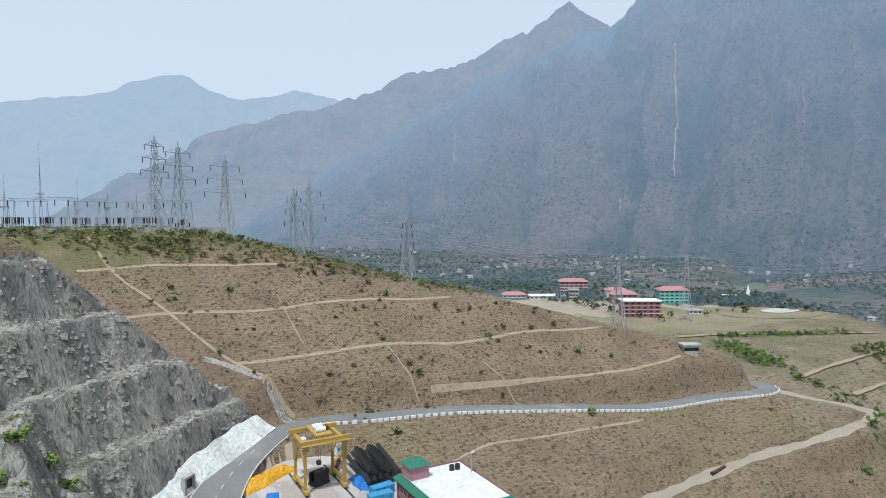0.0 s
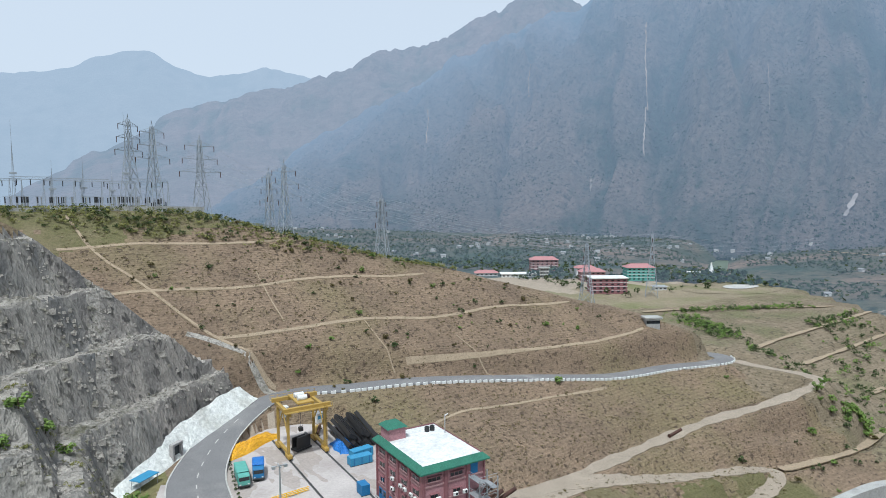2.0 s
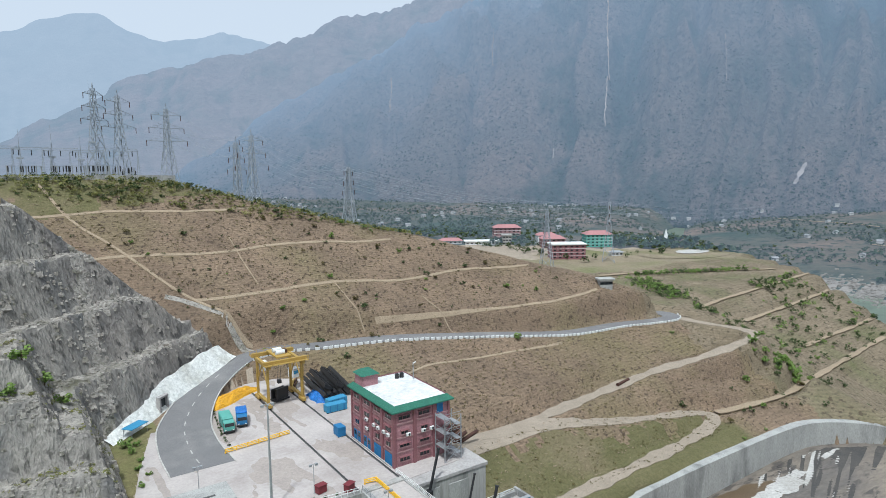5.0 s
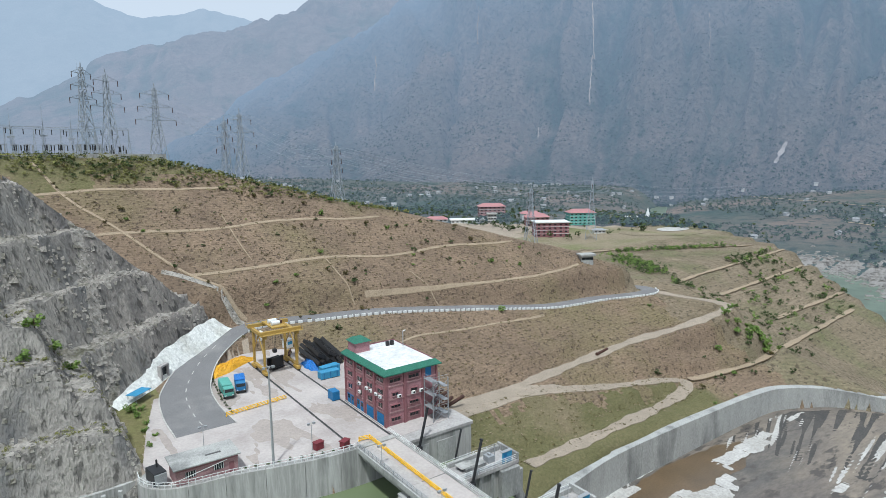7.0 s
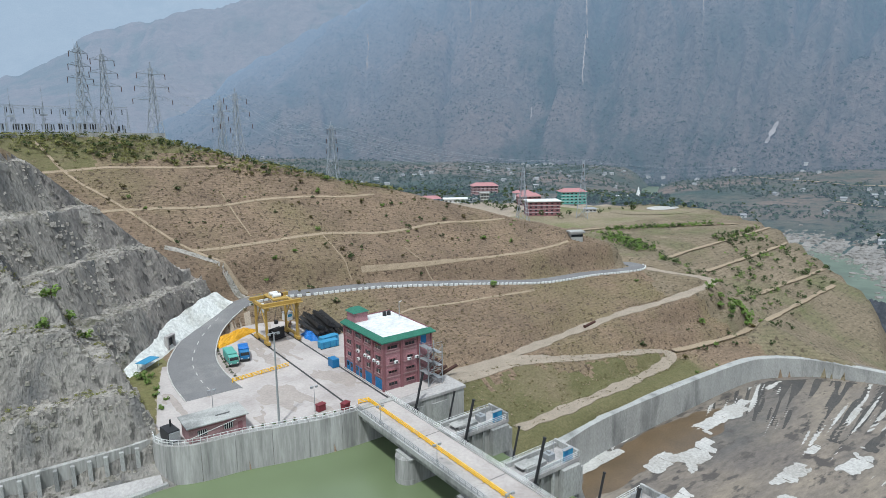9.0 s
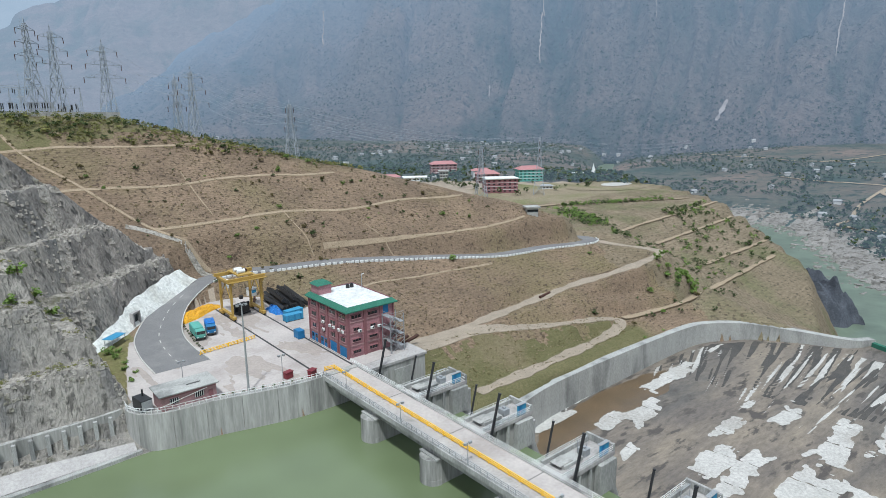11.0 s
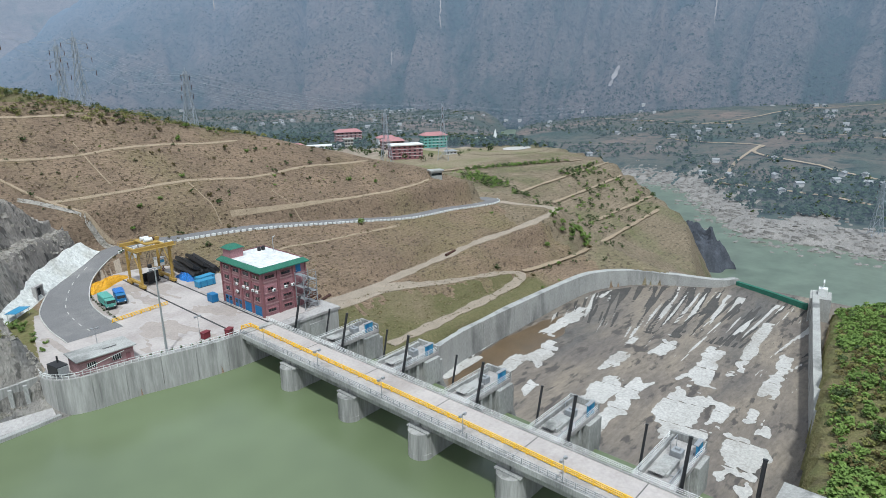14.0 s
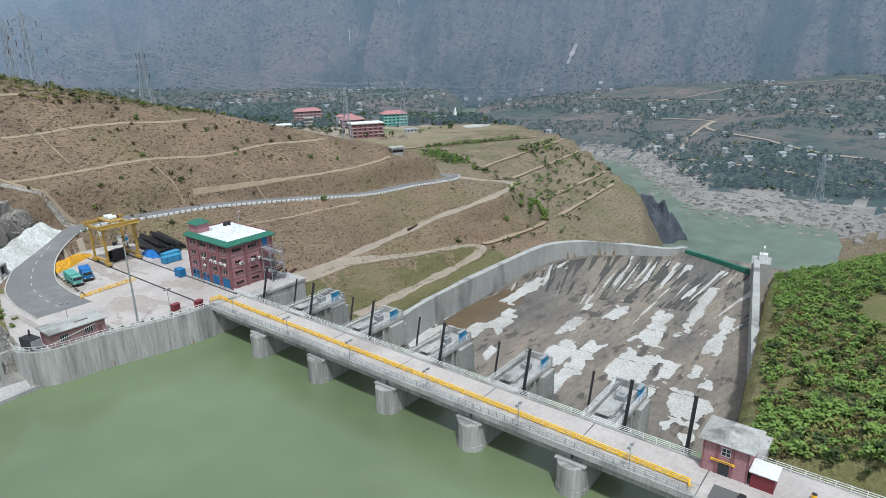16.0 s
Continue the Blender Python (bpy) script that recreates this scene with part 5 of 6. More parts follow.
part("frame", boxes((0, 4.2, 0, 2.6, 0.2, 0.6), (0.2, 4.0, 0.2, 0.6, 0.6, 3.4), (0.2, 4.0, 2.0, 2.4, 0.6, 3.0), bevel=0.04), M["black"], cg)
part("grab_bucket", boxes((0.9, 3.2, 0.7, 1.9, 0.6, 2.4), bevel=0.25), M["black"], cg)


def lamp_mast(at, h, label, cap=True):
    ob = thing("lamp_post", label, "lamp", at)
    part("pole", bar(bmesh.new(), (0, 0, 0), (0, 0, h), 0.26 if h > 12 else 0.08, 8, 0.12 if h > 12 else 0.05), M["steel"], ob)
    part("base_plate", boxes((-0.5, 0.5, -0.5, 0.5, 0, 0.12)) if h > 12 else boxes((-0.2, 0.2, -0.2, 0.2, 0, 0.06)), M["concrete"], ob)
    hd = part("head_ring", bars(((-0.9, 0, h), (0.9, 0, h), 0.09), ((0, -0.9, h), (0, 0.9, h), 0.09)) if h > 12 else bars(((-0.55, 0, h), (0.55, 0, h), 0.05)), M["steel"], ob)
    for s in (-1, 1):
        r = 0.9 if h > 12 else 0.55
        part("floodlight", boxes((s * r - 0.25, s * r + 0.25, -0.2, 0.2, h - 0.35, h + 0.05)), M["steel"], hd)
    return ob


lamp_mast((21.3, 83.0, 0), 19.0, "tall grey floodlight mast at the reservoir wall")
lamp_mast((29.5, 84.2, 0), 5.6, "slim street lamp at the reservoir wall")
lamp_mast((12.5, 96.5, 0), 5.0, "slim street lamp behind the pump shed")
for k, py in enumerate([71, 52, 33.5, 14.5, -4.0, -22.0]):
    lamp_mast((DX0 + 0.75, py, 0.02), 4.0, "slim lamp post on the bridge walkway")


def shed():
    ob = thing("pump_shed", "low pink pump shed with a flat grey roof on the yard", "shed", (4.9, 84.6, 0), 0)
    part("wall", boxes((0, 10.6, 0.6, 6.0, 0, 3.3)), M["pale_pink"], ob)
    part("roof", boxes((-0.5, 11.1, 0.0, 6.6, 3.3, 3.55), bevel=0.04), M["concrete"], ob, "flat grey concrete roof")
    part("roof_hatch", boxes((5.5, 8.2, 2.4, 2.8, 3.55, 3.65)), M["asphalt"], ob)
    for x in (2.4, 7.2):
        w = part("window", boxes((x - 0.9, x + 0.9, 0.54, 0.6, 1.3, 2.4)), M["glass"], ob)
        for k in range(5):
            part("bar", boxes((x - 0.8 + 0.4 * k - 0.04, x - 0.8 + 0.4 * k + 0.04, 0.5, 0.54, 1.3, 2.4)), M["whitep"], w)
    part("door", boxes((9.0, 9.9, 0.55, 0.6, 0, 2.1)), M["pinkd"], ob)
    part("hand_rail", bars(((-0.4, 0.15, 1.4), (8.6, 0.15, 2.9), 0.06)), M["whitep"], ob)
    part("floor_band", boxes((-0.05, 10.65, 0.55, 0.6, 2.75, 2.95)), M["pinkd"], ob)
    g = thing("generator_set", "black generator set behind the pump shed", "generator", (2.5, 89.2, 0), 10)
    g.scale = (1.25, 1.25, 1.35)
    part("body", boxes((-0.9, 0.9, -1.5, 1.5, 0.3, 2.0), bevel=0.08), M["black"], g)
    part("radiator", boxes((-0.8, 0.8, -1.7, -1.5, 0.5, 1.8)), M["steel"], g)
    part("exhaust", bar(bmesh.new(), (0.3, 0.4, 2.0), (0.3, 0.4, 3.0), 0.14, 8), M["black"], g)
    part("skid", boxes((-0.9, 0.9, -1.5, 1.5, 0, 0.3)), M["steel"], g)


shed()
for x, y, rz in ((30.6, 83.8, 12), (35.0, 81.3, 25)):
    ob = thing("control_kiosk", "small dark red control kiosk at the bridge head", "kiosk", (x, y, 0), rz, group="red kiosks")
    part("body", boxes((-0.9, 0.9, -0.6, 0.6, 0.1, 1.5), bevel=0.06), M["red"], ob)
    part("lid", boxes((-1.0, 1.0, -0.7, 0.7, 1.5, 1.62)), M["red"], ob)
    part("base", boxes((-0.9, 0.9, -0.6, 0.6, 0, 0.1)), M["concrete"], ob)
kiosk = thing("toll_booth", "small white booth where the road leaves the yard", "booth", (50.5, 149.0, 3.0), 20)
kiosk.location.z = gz(50.5, 149.0)
part("body", boxes((-1.1, 1.1, -1.1, 1.1, 0, 2.5), bevel=0.03), M["whitep"], kiosk)
part("window", boxes((-0.8, 0.8, -1.14, -1.1, 1.1, 2.0)), M["lblue"], kiosk)
part("roof", boxes((-1.3, 1.3, -1.3, 1.3, 2.5, 2.62)), M["steel"], kiosk)

# tunnel portal and canopy by the road
pt = thing("portal_door", "small framed doorway in the white shotcrete", "doorway", (14.6, 140.6, 1.2), 43)
part("frame", boxes((-1.6, -1.1, -0.5, 0.6, -0.8, 2.8), (1.1, 1.6, -0.5, 0.6, -0.8, 2.8), (-1.6, 1.6, -0.5, 0.6, 2.8, 3.3), bevel=0.04), M["walkway"], pt)
part("door", boxes((-1.1, 1.1, 0.1, 0.3, -0.8, 2.8)), M["glass"], pt)
cn = thing("canopy", "light blue sheet-roofed shelter beside the road", "shelter", (7.2, 131.5, 0), 40)
cn.location.z = gz(7.2, 131.5)
part("roof", boxes((-2.6, 2.6, -1.4, 1.4, 2.3, 2.42)), M["lblue"], cn)
for x in (-2.3, 2.3):
    for y in (-1.1, 1.1):
        part("post", bar(bmesh.new(), (x, y, -0.6), (x, y, 2.3), 0.06), M["steel"], cn)

# right-hand gate house and its annexe
gh = thing("gate_house", "tall dusty pink gate house with a grey hipped roof", "building", (43.7, -35.8, 0))
gh.scale = (0.88, 0.96, 0.96)
part("wall", boxes((0, 6.4, 0, 6.2, -2, 5.2)), M["pink"], gh)
bm = bmesh.new()
b4 = [bm.verts.new(v) for v in ((-0.7, -0.7, 5.2), (7.1, -0.7, 5.2), (7.1, 6.9, 5.2), (-0.7, 6.9, 5.2))]
t2 = [bm.verts.new(v) for v in ((1.6, 3.1, 6.3), (4.8, 3.1, 6.3))]
for f in ((b4[0], b4[1], t2[1], t2[0]), (b4[1], b4[2], t2[1]), (b4[2], b4[3], t2[0], t2[1]), (b4[3], b4[0], t2[0]), b4[::-1]):
    bm.faces.new(f)
part("roof", bm, M["concrete_dark"], gh, "grey weathered hipped roof")
w = part("window", boxes((-0.08, 0.0, 2.4, 3.7, 3.2, 4.5)), M["whitep"], gh)
for a in (2.5, 3.1):
    for z in (3.3, 3.9):
        part("pane", boxes((-0.1, -0.08, a, a + 0.5, z, z + 0.5)), M["glass"], w)
part("door", boxes((-0.08, 0.0, 2.5, 3.9, 0, 2.0)), M["glass"], gh)
sg = part("sign_board", boxes((-0.3, -0.2, 1.7, 5.0, 2.1, 2.45)), M["yellow"], gh, "narrow yellow sign board")
part("lettering", boxes((-0.315, -0.3, 2.0, 4.7, 2.2, 2.34)), M["pinkd"], sg)
for a in (0.0, 2.2, 4.2, 6.2):
    part("pilaster", boxes((-0.14, 0.0, max(0, a - 0.2), min(6.2, a + 0.2), -1, 5.2)), M["pinkd"], gh)
an = thing("annexe_shed", "red shed with a bright white roof beside the gate house", "shed", (43.5, -39.1, 0))
an.scale = (0.9, 0.9, 0.95)
part("wall", boxes((0, 3.2, 0, 3.2, 0, 2.4)), M["red"], an)
part("roof", boxes((-0.3, 3.6, -0.3, 3.5, 2.4, 2.6), bevel=0.03), M["whitep"], an, "bright white flat roof")
# dam road past the gate house
rd = thing("dam_road", "pale concrete crest road past the gate house", "road", (0, 0, 0), kind="structure")
part("slab", boxes((36.9, 50.4, -90, -31.05, -3, 0)), M["deck"], rd)
part("wall_face", boxes((36.2, 36.9, -90, -31.05, -18, 0.3)), M["concrete_dark"], rd)
railing("crest_railing", "white pipe railing along the crest road", [(49.9, -36.5, 0), (50.1, -88, 0)], 1.0, 1.8, 3, 0.05, M["whitep"])
for x, y in ((41.4, -40.5), (42.6, -43.5), (45.5, -43.5)):
    ob = thing("oil_drum", "small yellow drum on the crest road", "drum", (x, y, 0), group="drums")
    part("body", bar(bmesh.new(), (0, 0, 0), (0, 0, 0.9), 0.32, 12), M["yellow"] if x > 43.5 else M["rust"], ob)
    part("rim", bar(bmesh.new(), (0, 0, 0.9), (0, 0, 0.94), 0.34, 12), M["black"], ob)
hatch = thing("trash_rack", "steel hatch and winch on the crest road", "hatch", (39.5, -34.0, 0))
part("plate", boxes((-1.6, 1.6, -1.6, 1.6, 0, 0.06)), M["asphalt"], hatch)
part("winch", boxes((-0.8, 0.8, -2.6, -1.7, 0, 0.8), bevel=0.08), M["black"], hatch)
# outlet works at the end of the side wall
oe = thing("outlet_tower", "small white concrete outlet house at the end of the chute wall", "building", (229, -1.5, -30), 10)
part("base", boxes((-5, 5, -4, 3, -10, 3.5)), M["concrete"], oe)
part("house", boxes((-2, 1, -2.5, 0.5, 3.5, 6.5), bevel=0.05), M["whitep"], oe)
part("arm", bars(((-0.5, -1, 6.5), (-0.5, -1, 9), 0.2), ((-2.5, -1, 9), (1.5, -1, 9), 0.35)), M["whitep"], oe)


# ---- hillside: benches, drains, tracks ----
def front_y(x, z):
    return z / 0.62 + 143 + 0.06 * (x - 40)


for x0, x1, za, zb in ((-7, 66, 45.0, 44.0), (2, 110, 31.8, 31.0), (31, 166, 20.0, 17.5)):
    xs = np.linspace(x0, x1, 14)
    ln = [(x, front_y(x, za + (zb - za) * (x - x0) / (x1 - x0)) + 0.8 * math.sin(x * 0.11)) for x in xs]
    ribbon("path_bench", dense([(a, b, 0) for a, b in ln], 1.2), 0.5, M["path"], 0.18, label="narrow beaten bench path along the hillside", category="path")
ribbon("path_bench", dense([(84, 162.2, 0), (111.6, 160.2, 0), (146, 158.7, 0), (165, 158.7, 0), (190, 161.9, 0)], 1.2), 0.5, M["path"], 0.18, label="narrow beaten bench path along the hillside", category="path")
ribbon("trim_drain", dense([(44.5, 165.8, 0), (38.6, 168.5, 0), (32, 173.5, 0), (26, 180, 0), (15, 195, 0), (2.2, 212.6, 0), (-4.4, 230, 0)], 1.0), 0.42, M["path"], 0.25, label="pale stone-lined drain down the hillside", category="drain")
ribbon("trim_drain_low", dense([(45.5, 163.0, 0), (37, 168.5, 0), (29, 174, 0), (23, 177, 0)], 1.0), 0.8, M["rubble"], 0.15, label="bare gravel strip beside the drain", category="drain")
for pts in (((48.5, 200, 0), (49.5, 188, 0), (51, 178, 0)), ((76, 177.5, 0), (78, 168, 0), (79.5, 161, 0)), ((112, 152.5, 0), (110, 159, 0), (106, 168, 0))):
    ribbon("trim_chute_drain", dense(pts, 1.0), 0.2, M["path"], 0.25, label="thin stone drain running straight downhill", category="drain")
ribbon("path_lower", dense([(66, 130, 0), (87, 137, 0), (116, 138.8, 0), (147, 139.5, 0)], 1.5), 0.4, M["path"], 0.16, label="faint path across the slope below the road", category="path")
for nm, ln, hw, ml, lab in (("track_dirt", TRACK_A, 2.2, "dirt", "pale dirt track climbing below the hill road"), ("track_hairpin", TRACK_B, 2.1, "dirt", "pale dirt track turning back in a hairpin"),
                            ("track_spur", TRACK_C, 1.0, "path", "narrow track along the spur"), ("track_spur_b", TRACK_D, 1.0, "path", "narrow track along the spur"),
                            ("track_spur_c", TRACK_E, 1.0, "path", "narrow track along the spur"), ("track_spur_d", TRACK_F, 1.0, "path", "narrow track along the spur"), ("track_spur_e", TRACK_G, 1.3, "path", "pale track under the colony terrace")):
    wob = 1 + 0.22 * np.sin(np.arange(len(ln)) * 0.23) + 0.12 * np.sin(np.arange(len(ln)) * 0.71)
    far = ln is not TRACK_A and ln is not TRACK_B
    ribbon(nm, ln, hw * wob * (1.25 if far else 1), M[ml], 0.75 if far else 0.2, label=lab, category="track", seg=5)
ribbon("track_apron", dense([(62, 96, 0), (72, 102, 0), (84, 106.5, 0), (100, 108, 0), (112, 109, 0)], 1.5), 4.2, M["dirt"], 0.16, label="wide bare dirt apron beside the control building", category="track", seg=9)

# road edge: guard stones, kerb line, dashes
gs = thing("guard_stones", "row of white painted guard stones along the hill road", "guard stones", (0, 0, 0))
stone = None
RT = np.gradient(ROAD[:, :2], axis=0)
RT /= np.linalg.norm(RT, axis=1)[:, None]
for k in range(62, len(ROAD) - 12, 2):
    p = ROAD[k, :2] + np.array([RT[k, 1], -RT[k, 0]]) * 3.9
    if stone is None:
        o = part("stone", boxes((-0.7, 0.7, -0.2, 0.2, -0.6, 0.55), bevel=0.06), M["whitep"], gs)
        stone = o.data
    else:
        o = new("stone", stone)
        o.parent = gs
    o.matrix_basis = pose(p[0], p[1], ROAD[k, 2], 0, 0, math.degrees(math.atan2(RT[k, 1], RT[k, 0])))
mk = thing("road_marking", "broken white centre line on the yard road", "road marking", (0, 0, 0), kind="structure")
for k in range(3, 50, 5):
    a, b = ROAD[k], ROAD[k + 2]
    u = (b - a)[:2] / np.linalg.norm((b - a)[:2])
    n = np.array([-u[1], u[0]]) * 0.12
    pymesh("dash", [(*(a[:2] - n), a[2] + 0.02), (*(b[:2] - n), b[2] + 0.02), (*(b[:2] + n), b[2] + 0.02), (*(a[:2] + n), a[2] + 0.02)], [(0, 1, 2, 3)], M["slab"], mk)
for sgn in (-1, 1):
    hw = ROAD_HALF + 0.15
    off = np.stack([-RT[:, 1], RT[:, 0]], 1) * hw[:, None] * sgn
    kl = np.c_[ROAD[:, :2] + off, ROAD[:, 2]][0:60]
    ribbon("trim_kerb", kl, 0.14, M["slab"], 0.14, False, label="pale concrete kerb beside the yard road", category="kerb", seg=2)
# white shotcrete strip along the road
sv, sf = [], []
es = np.linspace(-1, 48, 70)
for i, e in enumerate(es):
    for j, w in enumerate(np.linspace(0, 1, 9)):
        d = -1.6 + w * 4.2
        x, y = 2 + 0.732 * e - 0.681 * d, 130 + 0.681 * e + 0.732 * d
        zr = np.interp(e, [-1, 12, 28, 42, 48], [-0.4, 0.0, 1.7, 3.9, 4.6])
        hgt = np.interp(e, [-1, 3, 12, 36, 46, 48], [2.4, 4.2, 5.4, 5.4, 4.0, 2.0]) * (1 + 0.04 * math.sin(e * 0.9))
        sv.append((x, y, zr + hgt * w + 0.2 * float(fbm(e, w * 6, 3.0, 3, 91))))
for i in range(len(es) - 1):
    for j in range(8):
        a = i * 9 + j
        sf.append((a, a + 9, a + 10, a + 1))
tagged(pymesh("wall_shotcrete", sv, sf, M["shot"], smooth=False), "bright white sprayed-concrete strip at the foot of the rock cut", "wall", kind="structure")


rr = random.Random(41)
V, F = [], []
while len(V) < 8 * 2600:
    x, y = rr.uniform(-40, 34), rr.uniform(90, 185)
    d = float(cliff_d(x, y))
    e = along(x, y)
    if d < 0.5 or d > 34 or e > 46 - 0.28 * d:
        continue
    k = (d if x > 1.5 else y - 91) % 8.8
    if abs(x - 1.5) > 2.5 and not 4.2 < k < 9 and rr.random() > 0.06:
        continue
    q, z, k0 = rr.uniform(0.12, 0.5) * (2.0 if rr.random() < 0.06 else 1), gz(x, y), len(V)
    for dx, dy, dz in ((-1, -1, -1), (1, -1, -1), (1, 1, -1), (-1, 1, -1), (-0.6, -0.7, 0.5), (0.7, -0.5, 0.6), (0.6, 0.7, 0.45), (-0.7, 0.6, 0.55)):
        V.append((x + q * (dx + rr.uniform(-0.3, 0.3)), y + q * (dy + rr.uniform(-0.3, 0.3)), z + q * (dz + rr.uniform(-0.2, 0.2))))
    F += [(k0, k0 + 3, k0 + 2, k0 + 1), (k0 + 4, k0 + 5, k0 + 6, k0 + 7), (k0, k0 + 1, k0 + 5, k0 + 4), (k0 + 1, k0 + 2, k0 + 6, k0 + 5), (k0 + 2, k0 + 3, k0 + 7, k0 + 6), (k0 + 3, k0, k0 + 4, k0 + 7)]
tagged(pymesh("rubble", V, F, M["rubble"]), "pale loose rubble on the benches of the rock cut", "rubble", kind="stuff")


# ---- plants ----
def leaves(rng, n, sx, sz, size, lumps=5, base=0.0):
    """Small leaf faces on a lumpy clump; returns verts and faces."""
    v, f = [], []
    cs = [(rng.uniform(-0.55, 0.55) * sx, rng.uniform(-0.55, 0.55) * sx, base + rng.uniform(0.3, 0.8) * sz, rng.uniform(0.4, 0.75)) for _ in range(lumps)]
    for _ in range(n):
        cx_, cy_, cz_, cr = rng.choice(cs)
        a, b = rng.uniform(0, 6.283), math.asin(rng.uniform(-0.6, 1))
        r = cr * (0.75 + 0.3 * rng.random())
        p = Vector((cx_ + r * sx * 0.6 * math.cos(a) * math.cos(b), cy_ + r * sx * 0.6 * math.sin(a) * math.cos(b), cz_ + r * sz * 0.5 * math.sin(b)))
        p.z = max(0.03, p.z)
        t = Vector((rng.uniform(-1, 1), rng.uniform(-1, 1), rng.uniform(-0.6, 0.6))).normalized() * size
        w = t.cross(Vector((rng.uniform(-1, 1), rng.uniform(-1, 1), 1))).normalized() * size * 0.7
        k = len(v)
        v += [tuple(p - t), tuple(p + w), tuple(p + t), tuple(p - w)]
        f.append((k, k + 1, k + 2, k + 3))
    return v, f


rng = random.Random(7)
BUSH = []
for k in range(6):
    v, f = leaves(rng, 170, 1.1, 1.5, 0.16, 5)
    tv = len(v)
    me = bpy.data.meshes.new("crown")
    me.from_pydata(v, [], f)
    me.materials.append(M[("leaf", "leafd", "leafy")[k % 3]])
    BUSH.append(me)


def bush(x, y, s, kind, label, group="", z=None):
    ob = thing("bush", label, "bush", (x, y, gz(x, y) if z is None else z), rng.uniform(0, 360), group=group)
    cr = new("crown", BUSH[kind % 6])
    cr.parent = ob
    cr.scale = (s, s, s * rng.uniform(0.75, 1.1))
    part("stem", bar(bmesh.new(), (0, 0, -0.2), (0, 0, 0.8 * s), 0.06 * s, 5), M["bark"], ob)
    return ob


LAB = ("bright green rounded bush on the dry slope", "dark green scrubby bush on the dry slope", "dry brownish bush on the dry slope")
for _ in range(200):
    x = rng.uniform(-2, 190)
    y = front_y(x, 0) + rng.uniform(8, 90)
    g = 0.62 * (y - front_y(x, 0))
    if along(x, y) < 47 and cliff_d(x, y) > 0 or 48 - 0.356 * (x - 60) - 0.135 * (y - 225) < g - 3:
        continue
    k = rng.choice((1, 1, 2, 2, 0))
    bush(x, y, rng.choice((0.5, 0.6, 0.7, 0.9, 1.3)), k + 3 * rng.randrange(2), LAB[k], "hillside bushes")
for x, y, s in ((85.6, 198, 1.7), (34, 202, 1.5), (81, 165, 1.8), (63, 170, 1.2), (93, 206, 1.6), (70, 213, 1.5), (102, 204, 1.4), (27, 178, 1.2), (18, 199, 1.0), (145, 168, 1.5), (130, 143.5, 2.2), (66, 146, 1.3),
                (206, 136, 1.2), (205, 103, 2.0), (196, 92, 1.6), (168, 104, 1.4)):
    bush(x, y, s, rng.choice((0, 3, 1)), "green leafy bush standing out on the hillside", "large bushes")
for _ in range(26):
    x, y = 232 + rng.gauss(0, 7), 105 + rng.gauss(0, 3.5)
    bush(x, y, rng.uniform(1.3, 2.6), rng.choice((0, 3, 0, 1)), "bright green thicket bush above the chute wall", "thicket bushes")
for _ in range(40):
    x = rng.uniform(165, 300)
    y = 84 + (x - 165) * 0.25 + rng.gauss(0, 9)
    bush(x, y, rng.uniform(0.7, 1.7), rng.choice((0, 1, 4, 2)), "green bush on the spur above the chute", "spur bushes")
for x, y, s in ((-9, 122, 2.2), (-6, 123, 1.9), (-12, 112, 2.3), (-14, 108, 1.8), (4.5, 126, 1.7), (5.2, 122, 1.2), (6.0, 117, 0.9), (5.0, 113, 1.0), (6.2, 109, 0.8), (4.2, 105, 1.0), (6.5, 125, 1.0)):
    bush(x, y, s, 0, "bright green bush growing on a rock bench", "rock bench bushes")
for k in range(12):
    bush(22.4 + 0.02 * k * k, 111 + 2.1 * k, 0.45, 1, "small clipped shrub along the yard kerb", "kerb shrubs", 0.0)
for k in range(9):
    bush(16.5 + 2.0 * k, 84.6 - 0.43 * k, 0.42, 1, "small potted shrub along the reservoir wall", "wall shrubs", 0.0)


def scatter(name, label, category, count, place, size, n, material, seed, flat=1.0, leaf=0.16):
    """Many clumps of leaf faces in one mesh of stuff."""
    r = random.Random(seed)
    pool = [leaves(r, n, 1.0, 1.2 * flat, leaf, 4) for _ in range(8)]
    pool = [(np.array(v), np.array(f)) for v, f in pool]
    pts = [place(r) for _ in range(count)]
    pts = [p for p in pts if p]
    zs = mesh_z([p[0] for p in pts], [p[1] for p in pts])
    V, F, o = [], [], 0
    for (x, y), z in zip(pts, zs):
        v, f = r.choice(pool)
        s, a = size(r), r.uniform(0, 6.28)
        c, sn = math.cos(a) * s, math.sin(a) * s
        V.append(np.stack([x + v[:, 0] * c - v[:, 1] * sn, y + v[:, 0] * sn + v[:, 1] * c, z + v[:, 2] * s], 1))
        F.append(f + o)
        o += len(v)
    ob = pymesh(name, np.vstack(V), np.vstack(F).tolist(), material)
    return tagged(ob, label, category, kind="stuff")


def bank_at(r):
    x = 48 + 235 * r.random() ** 1.15
    yb = -27 + 0.14 * (x - 90)
    y = yb - 1.5 - 78 * r.random()
    return (x, y) if (x > 54 or y < -92) and float(fbm([x], [y], 24, 2, 99)[0]) > -0.2 else None


